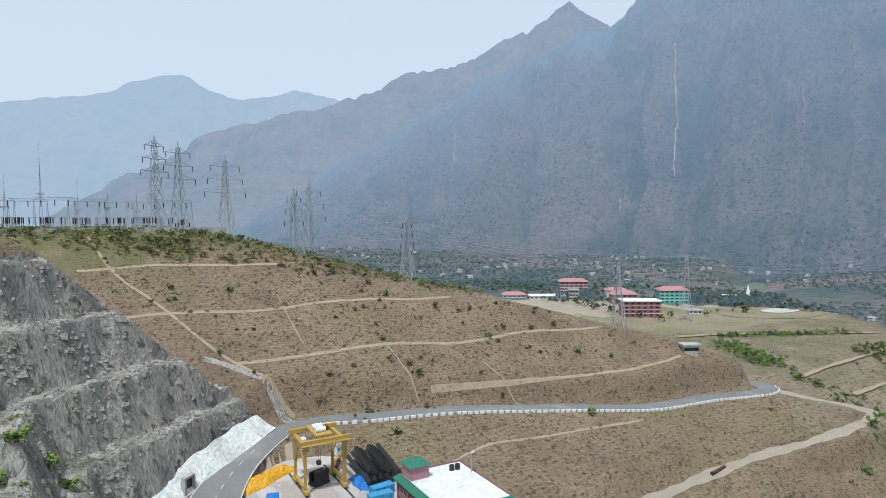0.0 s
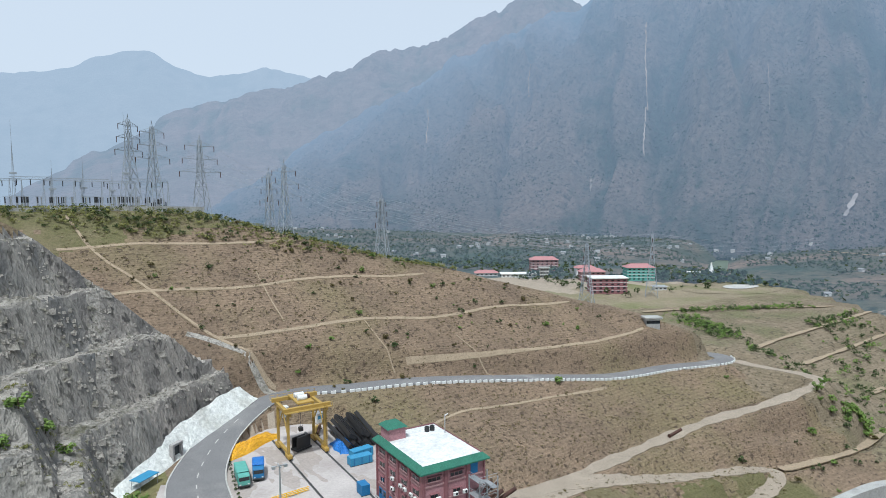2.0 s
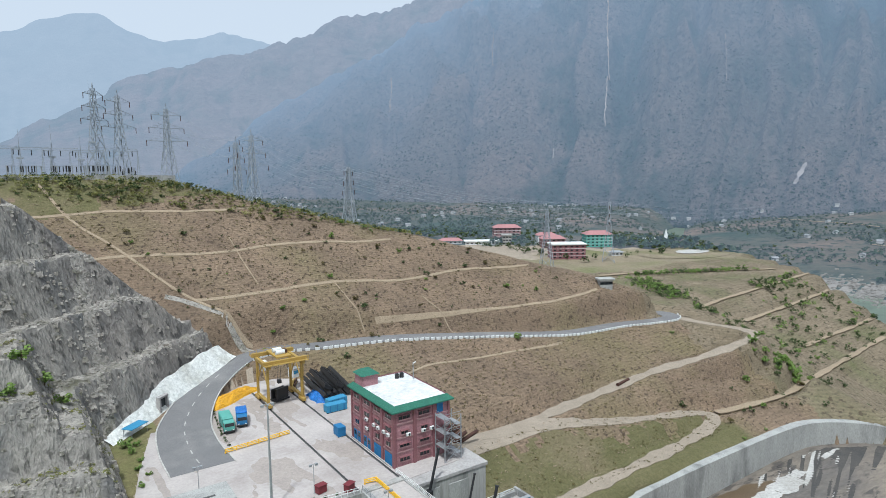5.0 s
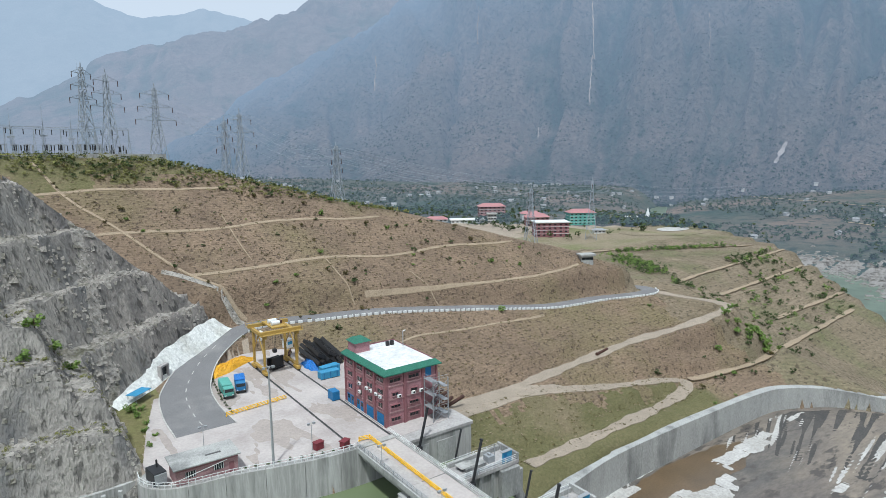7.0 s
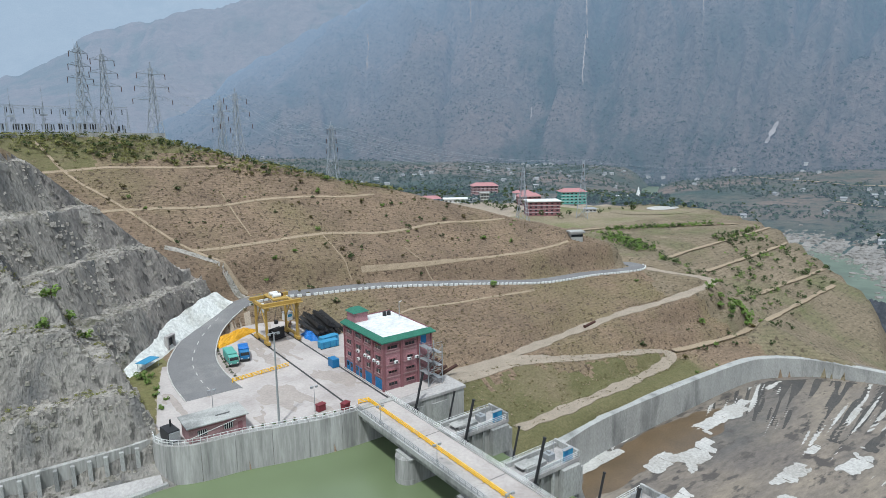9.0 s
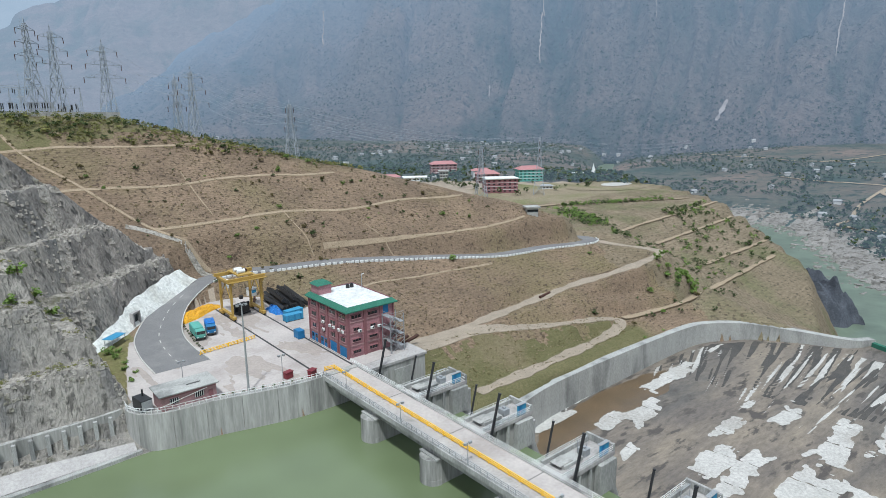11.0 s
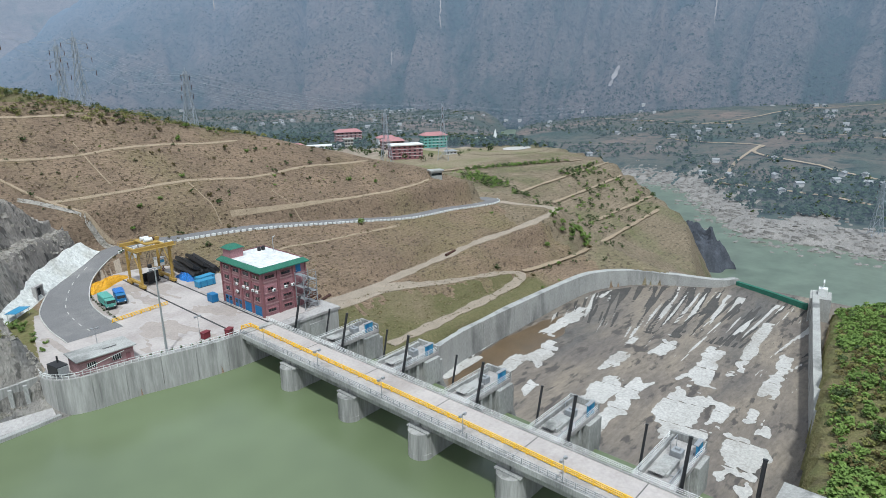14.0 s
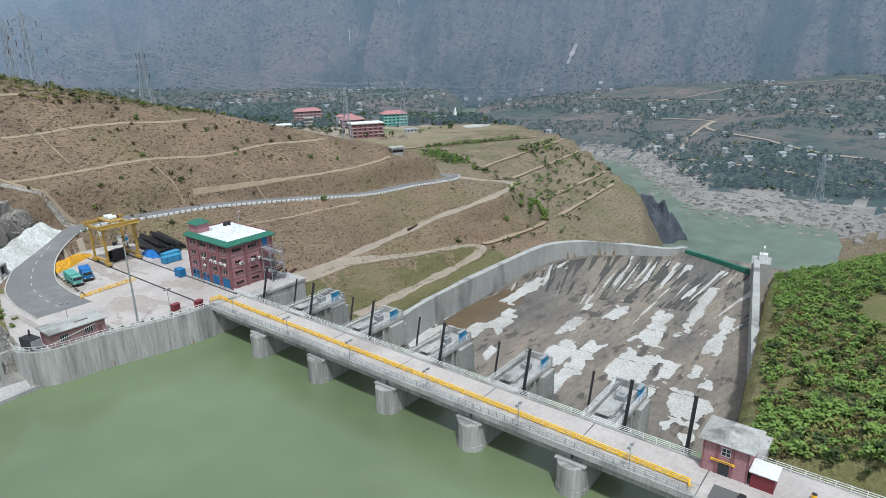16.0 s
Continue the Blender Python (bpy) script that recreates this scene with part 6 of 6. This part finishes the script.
scatter("scrub_bank", "dense green scrub covering the bank beside the chute", "scrub", 3000, bank_at, lambda r: r.uniform(0.7, 2.3), 70, M["leaf"], 11, 0.9, 0.2)
scatter("scrub_bank_pale", "yellow-green brush over the bank", "scrub", 2200, bank_at, lambda r: r.uniform(0.5, 1.6), 50, M["leafg"], 18, 0.8, 0.24)
def far_bank_at(r):
    x = r.uniform(170, 262)
    return x, -27 + 0.14 * (x - 90) - 1 - 30 * r.random()


scatter("scrub_bank_far", "green scrub on the lower end of the bank", "scrub", 900, far_bank_at, lambda r: r.uniform(0.7, 2.0), 60, M["leaf"], 28, 0.9, 0.2)
scatter("scrub_bank_dark", "darker scrub among the bank's bushes", "scrub", 700, bank_at, lambda r: r.uniform(0.8, 2.4), 80, M["leafd"], 12)
scatter("scrub_bank_dry", "dry brown brush between the bank's green bushes", "scrub", 800, bank_at, lambda r: r.uniform(0.6, 2.0), 70, M["leafy"], 19)


def crest_at(r):
    x = r.uniform(-46, 128)
    y = 217 + 30 * r.random() - 0.16 * (x - 20)
    return (x, y) if x < 40 or r.random() < 0.75 else None


def terrace_at(r):
    x = r.uniform(245, 430)
    z = -13 - 20 * r.random() ** 2
    y = float(spur_y(x, z)) + r.gauss(0, 2)
    return (x, y) if float(fbm([x], [y], 24, 2, 98)[0]) > 0.08 else None


scatter("scrub_crest", "green scrub thick along the hill crest", "scrub", 330, crest_at, lambda r: r.uniform(0.8, 2.2), 60, M["leafd"], 21)
scatter("scrub_crest_pale", "yellow-green tall grass along the hill crest", "scrub", 1500, crest_at, lambda r: r.uniform(0.6, 1.7), 46, M["leafg"], 22)
scatter("scrub_terrace", "dark green scrub on the spur terraces", "scrub", 420, terrace_at, lambda r: r.uniform(0.9, 2.6), 60, M["leafd"], 23)
scatter("scrub_terrace_light", "green scrub on the spur terraces", "scrub", 160, terrace_at, lambda r: r.uniform(0.9, 2.8), 60, M["leaf"], 24)


def bench_at(r):
    x, k = r.uniform(-38, 1), r.randrange(4)
    return x, 91 + 9 * k + r.uniform(5.6, 8.8)


scatter("weeds_bench", "yellow-green weeds along the rock benches", "weeds", 420, bench_at, lambda r: r.uniform(0.3, 0.8), 40, M["leafg"], 27, 0.7)


def hill_at(r):
    x = r.uniform(-8, 225)
    y = front_y(x, 0) + r.uniform(-62, 92)
    if cliff_d(x, y) > 0 and along(x, y) < 47 or inside(np.array([x]), np.array([y]), YARD)[0] or y < np.interp(x, WALL_X, WALL_Y) + 3 or x < 60 and y < 165:
        return None
    if 48 - 0.356 * (x - 60) - 0.135 * (y - 225) < 0.62 * (y - front_y(x, 0)) - 3 or np.min((ROAD[:, 0] - x) ** 2 + (ROAD[:, 1] - y) ** 2) < 22 or np.min((TRACK_A[:, 0] - x) ** 2 + (TRACK_A[:, 1] - y) ** 2) < 9:
        return None
    return x, y


scatter("grass_tufts", "dry brown grass tufts over the hillside", "grass", 9000, hill_at, lambda r: r.uniform(0.25, 0.7), 9, M["leafy"], 13, 0.6, 0.3)
scatter("grass_tufts_pale", "pale straw tufts over the hillside", "grass", 6500, hill_at, lambda r: r.uniform(0.25, 0.6), 9, M["path"], 14, 0.6, 0.3)


def valley_at(r):
    a, d = radians(r.uniform(4, 100)), 560 + 1150 * r.random() ** 1.3
    x, y = d * math.sin(a), d * math.cos(a)
    if -75 < x - float(shore(y)) < 40 or float(fbm([x], [y], 160, 3, 77)[0]) < -0.22:
        return None
    return x, y


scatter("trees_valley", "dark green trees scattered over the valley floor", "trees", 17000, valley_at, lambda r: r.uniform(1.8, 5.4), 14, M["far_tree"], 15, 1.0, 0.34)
scatter("trees_valley_light", "lighter green trees on the valley floor", "trees", 1600, valley_at, lambda r: r.uniform(2.0, 4.5), 14, M["leafd"], 16, 1.0, 0.34)


def colony_at(r):
    x, y = r.uniform(330, 620), r.uniform(300, 640)
    return (x, y) if abs(x - 0.6 * y - 200) > 30 or r.random() < 0.3 else None


def gully_at(r):
    t = r.random()
    if r.random() < 0.45:       # along the edge of the colony terrace
        return 318 + 95 * t + r.gauss(0, 3), 247 - 28 * t + r.gauss(0, 3)
    return 276 + 30 * t + r.gauss(0, 5), 180 + 52 * t + r.gauss(0, 6)


scatter("scrub_gully", "green scrub in the gully beside the road bend", "scrub", 210, gully_at, lambda r: r.uniform(0.9, 2.6), 60, M["leaf"], 25)
scatter("scrub_gully_dark", "dark green scrub in the gully beside the road bend", "scrub", 170, gully_at, lambda r: r.uniform(0.9, 2.4), 60, M["leafd"], 26)
scatter("trees_colony", "dark green trees between the colony houses", "trees", 800, colony_at, lambda r: r.uniform(1.8, 4.2), 40, M["leafd"], 17, 1.1, 0.22)


# ---- far buildings, pylons ----
def block_house(at, rz, w, d, storeys, wall, roof, label, hip=True):
    ob = thing("building", label, "building", at, rz)
    w, d = 0.8 * w, 0.8 * d
    h = storeys * 2.8
    part("wall", boxes((-w / 2, w / 2, -d / 2, d / 2, -4, h)), M[wall], ob)
    for s in range(storeys):
        n = max(3, int(w / 4))
        for i in range(n):
            x = -w / 2 + (i + 0.5) * w / n
            for sy in (-1, 1):
                wd = part("window", boxes((x - 0.9, x + 0.9, min(sy * d / 2, sy * (d / 2 + 0.08)), max(sy * d / 2, sy * (d / 2 + 0.08)), s * 2.8 + 0.9, s * 2.8 + 2.0)), M["glass"], ob)
        part("floor_band", boxes((-w / 2 - 0.15, w / 2 + 0.15, -d / 2 - 0.15, d / 2 + 0.15, s * 2.8 + 2.5, s * 2.8 + 2.75)), M["whitep"], ob)
    if hip:
        bm = bmesh.new()
        b = [bm.verts.new(v) for v in ((-w / 2 - 1, -d / 2 - 1, h), (w / 2 + 1, -d / 2 - 1, h), (w / 2 + 1, d / 2 + 1, h), (-w / 2 - 1, d / 2 + 1, h))]
        t = [bm.verts.new(v) for v in ((-w / 2 + d * 0.3, 0, h + d * 0.22), (w / 2 - d * 0.3, 0, h + d * 0.22))]
        for f in ((b[0], b[1], t[1], t[0]), (b[1], b[2], t[1]), (b[2], b[3], t[0], t[1]), (b[3], b[0], t[0]), b[::-1]):
            bm.faces.new(f)
        part("roof", bm, M[roof], ob)
    else:
        part("roof", boxes((-w / 2 - 0.8, w / 2 + 0.8, -d / 2 - 0.8, d / 2 + 0.8, h, h + 0.8), bevel=0.1), M[roof], ob)
    return ob


def on(x, y):
    return (x, y, gz(x, y))


block_house(on(343, 330), -31, 33, 18, 4, "pinkd", "whitep", "maroon four-storey block with a pale flat roof", False)
block_house(on(388, 392), -31, 26, 16, 3, "pale_pink", "redroof", "pale block under a red hipped roof")
block_house(on(402, 415), -31, 22, 14, 3, "whitep", "redroof", "white block under a red hipped roof")
block_house(on(428, 375), -31, 30, 18, 4, "teal", "redroof", "teal block under a red hipped roof")
block_house(on(408, 480), -31, 34, 18, 4, "pale_pink", "redroof", "pink block under a red hipped roof")
block_house(on(350, 447), -31, 40, 15, 1, "whitep", "whitep", "long low white building with a flat roof", False)
block_house(on(330, 470), -31, 26, 14, 1, "whitep", "redroof", "low white building with a red roof")
block_house(on(366, 430), -31, 10, 10, 3, "concrete_dark", "concrete_dark", "grey unfinished concrete tower block", False)
block_house(on(392, 322), -31, 12, 7, 1, "whitep", "steel", "small white shed on the sports field")
block_house(on(500, 372), -31, 14, 6, 1, "whitep", "whitep", "white open pavilion by the sports field", False)
block_house(on(196, 163), -25, 7, 4, 1, "concrete", "concrete", "small grey concrete block beside the road bend", False)
st = thing("stupa", "small white pointed shrine on the terrace", "shrine", on(520, 368))
part("base", boxes((-3, 3, -3, 3, -2, 2.5)), M["whitep"], st)
part("spire", bar(bmesh.new(), (0, 0, 2.5), (0, 0, 12), 2.4, 10, 0.2), M["whitep"], st)


def pitch_field(x, y):
    return 1 - ((x - 455) / 55) ** 2 - ((y - 300) / 30) ** 2 + 0.15 * fbm(x, y, 12, 2, 87)


blob_sheet("pavement_field", pitch_field, 395, 515, 265, 335, 3.0, lambda x, y: gz(x, y) + 0.3, M["field"], "dry grass sports field on the colony terrace", "field")
blob_sheet("pavement_pitch", lambda x, y: 1 - ((x - 462) / 20) ** 2 - ((y - 299) / 9) ** 2, 435, 490, 285, 315, 2.0, lambda x, y: gz(x, y) + 0.7, M["slab"], "bare sandy pitch on the sports field", "field")
def foot_of_mountain(r, top):
    """A random place on the near mountainside, thinning out up the slope."""
    az, rr_, X, Y, Z = NEAR
    j, i = int(len(rr_) * top * r.random() ** 1.8), int(len(az) * r.random() * 0.9)
    return float(X[j, i]), float(Y[j, i]), float(Z[j, i]), j / (len(rr_) / 1.25)


tr = random.Random(77)
pool = [tuple(map(np.array, leaves(tr, 11, 1.0, 1.3, 0.36, 3))) for _ in range(8)]
V, F, A, o = [], [], [], 0
for k in range(15000):
    x, y, z, u = foot_of_mountain(tr, 0.62)
    if float(fbm([x], [y], 120, 2, 55)[0]) < -0.1 - 0.35 * (u < 0.08):
        continue
    v, f = tr.choice(pool)
    q = tr.uniform(2.2, 5.6)
    V.append(np.array([x, y, z - 1]) + v * q)
    F.append(f + o)
    # painted haze share on the trees, growing up the slope
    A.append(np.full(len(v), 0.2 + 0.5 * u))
    o += len(v)
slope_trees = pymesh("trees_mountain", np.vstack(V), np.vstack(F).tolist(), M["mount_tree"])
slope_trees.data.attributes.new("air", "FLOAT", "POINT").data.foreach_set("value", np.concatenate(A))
tagged(slope_trees, "dark green trees dotted over the mountainside", "trees", kind="stuff")
vr = random.Random(23)
HOUSE = None
for k in range(320):
    if k % 5 == 2:
        at = foot_of_mountain(vr, 0.045)[:3]
    else:
        p = valley_at(vr)
        if not p or math.hypot(*p) < 640:
            continue
        at = (p[0], p[1], gz(*p))
    if HOUSE is None:
        HOUSE = thing("village_house", "small white village house among valley trees", "house", at, 0, "village houses")
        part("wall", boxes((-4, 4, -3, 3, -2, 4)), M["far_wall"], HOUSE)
        bm = bmesh.new()
        b = [bm.verts.new(v) for v in ((-4.6, -3.6, 4), (4.6, -3.6, 4), (4.6, 3.6, 4), (-4.6, 3.6, 4))]
        t = [bm.verts.new(v) for v in ((-4.6, 0, 5.6), (4.6, 0, 5.6))]
        for f in ((b[0], b[1], t[1], t[0]), (b[1], b[2], t[1]), (b[2], b[3], t[0], t[1]), (b[3], b[0], t[0]), b[::-1]):
            bm.faces.new(f)
        part("roof", bm, M["steel"], HOUSE)
        part("door", boxes((-0.5, 0.5, -3.05, -3.0, 0, 2)), M["pinkd"], HOUSE)
    else:
        copy_thing(HOUSE, pose(*at, 0, 0, vr.uniform(0, 180)))


def pylon(at, h, rz, label, wide=7.0, arms=3, r=0.18):
    ob = thing("pylon", label, "pylon", at, rz, group="pylons")
    b, t = wide / 2, 1.3
    zs = [0, h * 0.22, h * 0.4, h * 0.54, h * 0.66, h * 0.78, h * 0.9, h]

    def wd(z):
        return b + (t - b) * min(1, z / (h * 0.66)) if z < h * 0.66 else t * (1 - 0.5 * (z - h * 0.66) / (h * 0.34))
    for sx in (-1, 1):
        for sy in (-1, 1):
            part("leg", tube(bmesh.new(), [(sx * wd(a), sy * wd(a), a) for a in zs], r), M["pylon"], ob)
    for a, c in zip(zs[:-1], zs[1:]):
        bm = bmesh.new()
        for sx, sy, tx, ty in ((-1, -1, 1, -1), (1, -1, 1, 1), (1, 1, -1, 1), (-1, 1, -1, -1)):
            bar(bm, (sx * wd(a), sy * wd(a), a), (tx * wd(c), ty * wd(c), c), r * 0.6)
            bar(bm, (tx * wd(a), ty * wd(a), a), (sx * wd(c), sy * wd(c), c), r * 0.6)
            bar(bm, (sx * wd(c), sy * wd(c), c), (tx * wd(c), ty * wd(c), c), r * 0.5)
        part("lattice", bm, M["pylon"], ob)
    for k in range(arms):
        z = h * (0.68 + 0.13 * k)
        ln = wide * (1.1 - 0.16 * k)
        for s in (-1, 1):
            arm = part("cross_arm", bars(((s * 0.7, 0.6, z), (s * ln, 0, z + 0.3), r * 0.7), ((s * 0.7, -0.6, z), (s * ln, 0, z + 0.3), r * 0.7), ((s * 0.6, 0, z + h * 0.05), (s * ln, 0, z + 0.3), r * 0.6),
                                         ((s * ln * 0.5, 0.25, z + 0.15), (s * ln * 0.5, 0, z + h * 0.025), r * 0.5)), M["pylon"], ob)
            part("insulator", bar(bmesh.new(), (s * ln, 0, z + 0.3), (s * ln, 0, z - 2.2), 0.16, 6), M["rust"], arm)
    part("peak", bars(((0.4, 0, h), (0, 0, h * 1.06), r * 0.7), ((-0.4, 0, h), (0, 0, h * 1.06), r * 0.7)), M["pylon"], ob)
    return ob


PY = [(21, 302, 97, 7.5), (31, 306, 95, 7.5), (50.5, 302, 89.5, 9), (88, 296, 78.5, 8.5), (124, 262, 61.5, 8), (293, 300, 31, 9), (357, 300, 35, 9)]
for x, y, top, w in PY:
    z = gz(x, y)
    pylon((x, y, z - 0.3), (top - z) / 1.06, rng.uniform(10, 50), "tall grey lattice power pylon on the hill" if z > 0 else "tall grey lattice power pylon in the valley", w)
pylon(on(520, 15)[:2] + (gz(560, 15),), 40, 30, "grey lattice power pylon beyond the river", 8)
pylon((83, 305, gz(83, 305)), 44, 20, "slim grey lattice power pylon on the hill", 5)


def wire(a, b, sag, parent):
    pts = [Vector(a).lerp(Vector(b), t) - Vector((0, 0, 4 * sag * t * (1 - t))) for t in np.linspace(0, 1, 13)]
    part("wire", tube(bmesh.new(), pts, 0.05, 3), M["pylon"], parent)


wires = thing("power_lines", "sagging power cables strung between the pylons", "cables", (0, 0, 0))
for (xa, ya, ta, wa), (xb, yb_, tb, wb) in ((PY[2], PY[3]), (PY[3], PY[4]), (PY[3], PY[5]), (PY[4], PY[6]), (PY[4], (560, 520, 20, 8)), (PY[5], (700, 560, 10, 8)), (PY[6], (820, 420, 10, 8))):
    for k in range(3):
        for s in (-1, 1):
            wire((xa + s * wa * 0.7, ya + s * wa * 0.4, ta * 0.98 - 4 * k - 2), (xb + s * wb * 0.7, yb_ + s * wb * 0.4, tb * 0.98 - 4 * k - 2), 7, wires)
# switchyard on the plateau
sw = random.Random(5)
for k in range(9):
    x, y = -52 + 9.5 * k, 252 + 7 * (k % 4)
    z = gz(x, y)
    ob = thing("switchyard_portal", "grey lattice busbar portal in the switchyard", "portal frame", (x, y, z), sw.uniform(-12, 12), group="switchyard portals")
    for px in (-6, 6):
        part("column", bars(((px - 0.6, 0, -0.5), (px, 0, 11), 0.12), ((px + 0.6, 0, -0.5), (px, 0, 11), 0.12), *[((px - 0.55 * (1 - q / 9), 0, q * 1.2), (px + 0.5 * (1 - q / 9), 0, q * 1.2 + 1), 0.07) for q in range(8)]), M["pylon"], ob)
    part("beam", bars(((-6, 0, 10.6), (6, 0, 10.6), 0.12), ((-6, 0, 11.5), (6, 0, 11.5), 0.12), *[((-6 + q, 0, 10.6 + 0.9 * (q % 2)), (-5 + q, 0, 11.5 - 0.9 * (q % 2)), 0.06) for q in range(12)]), M["pylon"], ob)
    for q in (-4, 0, 4):
        part("insulator", bar(bmesh.new(), (q, 0, 10.6), (q, 0, 8.6), 0.16, 6), M["black"], ob)
for k in range(150):
    x, y = sw.uniform(-60, 30), 240 + 36 * sw.random() ** 1.6
    ob = thing("switchgear_post", "dark insulator post on a pale steel stand", "switchgear", (x, y, gz(x, y)), sw.uniform(0, 90), group="switchgear posts")
    part("stand", bar(bmesh.new(), (0, 0, -0.3), (0, 0, 2.6), 0.16, 5), M["steel"], ob)
    part("insulator", bar(bmesh.new(), (0, 0, 2.6), (0, 0, 4.6), 0.2, 6), M["black"] if k % 3 else M["steel"], ob)
    part("terminal", boxes((-0.8, 0.8, -0.08, 0.08, 4.6, 4.72)), M["steel"], ob)
for x, y, h in ((-21.5, 300, 36), (-40, 280, 22), (2, 262, 20), (12, 270, 18), (-8, 276, 19), (-30, 268, 20), (19, 297, 44)):
    ob = thing("lightning_mast", "slender grey lattice lightning mast", "mast", (x, y, gz(x, y)), group="lightning masts")
    part("shaft", bars(((-0.7, -0.7, -0.5), (0, 0, h * 0.75), 0.08), ((0.7, -0.7, -0.5), (0, 0, h * 0.75), 0.08), ((0, 0.8, -0.5), (0, 0, h * 0.75), 0.08)), M["pylon"], ob)
    part("spike", bar(bmesh.new(), (0, 0, h * 0.74), (0, 0, h), 0.08, 5, 0.04), M["pylon"], ob)
    part("platform", boxes((-1.2, 1.2, -1.2, 1.2, h * 0.4, h * 0.4 + 0.6)), M["pylon"], ob)
wall_line("wall_switchyard", [(-60, 236, 56.6), (-20, 236.5, 56.6), (20, 237, 56.6), (40, 238, 56.2)], 0.4, 52, 56.6, M["concrete"], "low pale boundary wall of the switchyard", side=1, pieces=6)

# pipes and drums by the tracks
for x, y, rz, ln in ((150, 116.5, 12, 7.5), (66, 99.5, 25, 9), (69, 101.5, 24, 9), (73, 102, 28, 6), (67, 97, 20, 6), (76, 104, 20, 8)):
    ob = thing("steel_pipe", "rusty steel pipe lying beside the dirt track", "pipe", (x, y, gz(x, y) + 0.75), rz, group="steel pipes")
    bm = bmesh.new()
    n = 12
    r0, r1 = 0.5, 0.42
    rings = [[bm.verts.new((xx, r * math.cos(6.2832 * i / n), r * math.sin(6.2832 * i / n))) for i in range(n)] for xx, r in ((0, r0), (ln, r0), (ln, r1), (0, r1))]
    for a, b in ((0, 1), (1, 2), (2, 3), (3, 0)):
        for i in range(n):
            bm.faces.new((rings[a][i], rings[b][i], rings[b][(i + 1) % n], rings[a][(i + 1) % n]))
    part("shell", bm, M["rust"], ob)
    part("flange", bar(bmesh.new(), (0, 0, 0), (0.12, 0, 0), 0.6, 12), M["rust"], ob)
# yard fence towards the hill
railing("yard_fence", "dark wire fence between the yard and the slope", [(53.4, 144.2, 0), (57.3, 130, 0), (60.2, 104, 0)], 2.2, 2.4, 4, 0.04, M["black"], category="fence", post_r=0.07)
# slate outcrop and boulders at the river
sl = heap("slate_mound", "dark slate spoil mound at the river's edge", "rock", (390, 97, -80), 27, 17, 31, M["slate"], 14, 6.0)
sl.matrix_basis = pose(406, 107, -78, 0, 0, 58)
br = random.Random(31)
V, F = [], []
for k in range(1500):
    y = br.uniform(-120, 330)
    x = float(shore(y)) + br.gauss(14, 20)
    s = br.uniform(0.8, 3.2)
    z = max(gz(x, y), -76.3)
    k0 = len(V)
    for dx, dy, dz in ((-1, -1, -1), (1, -1, -1), (1, 1, -1), (-1, 1, -1), (-0.6, -0.7, 0.5), (0.7, -0.5, 0.6), (0.6, 0.7, 0.45), (-0.7, 0.6, 0.55)):
        V.append((x + s * (dx + br.uniform(-0.3, 0.3)), y + s * (dy + br.uniform(-0.3, 0.3)), z + s * 0.7 * (dz + br.uniform(-0.2, 0.2))))
    F += [(k0, k0 + 3, k0 + 2, k0 + 1), (k0 + 4, k0 + 5, k0 + 6, k0 + 7), (k0, k0 + 1, k0 + 5, k0 + 4), (k0 + 1, k0 + 2, k0 + 6, k0 + 5), (k0 + 2, k0 + 3, k0 + 7, k0 + 6), (k0 + 3, k0, k0 + 4, k0 + 7)]
tagged(pymesh("boulders", V, F, M["gravel"]), "pale boulders along the river's far bank", "boulders", kind="stuff")
for pts, w in ((((1400, 820, 0), (1254, 577, 0), (1174, 397, 0), (1280, 319, 0), (1374, 286, 0), (1442, 202, 0), (1424, 57, 0)), 2.6), (((1174, 397, 0), (1180, 310, 0), (1184, 234, 0)), 2.2),
               (((990, 370, 0), (965, 300, 0), (955, 214, 0), (878, 199, 0), (768, 89, 0), (707, -6, 0), (660, -80, 0)), 2.4), (((955, 214, 0), (820, 205, 0), (711, 183, 0), (679, 178, 0), (622, 33, 0), (597, -16, 0), (570, -70, 0)), 2.2),
               (((1093, 222, 0), (1020, 110, 0), (958, 16, 0), (910, -60, 0)), 2.0)):
    ribbon("track_far", dense(pts, 8), w, M["dirt"], 1.4, label="pale dirt track across the far valley side", category="track", seg=3)
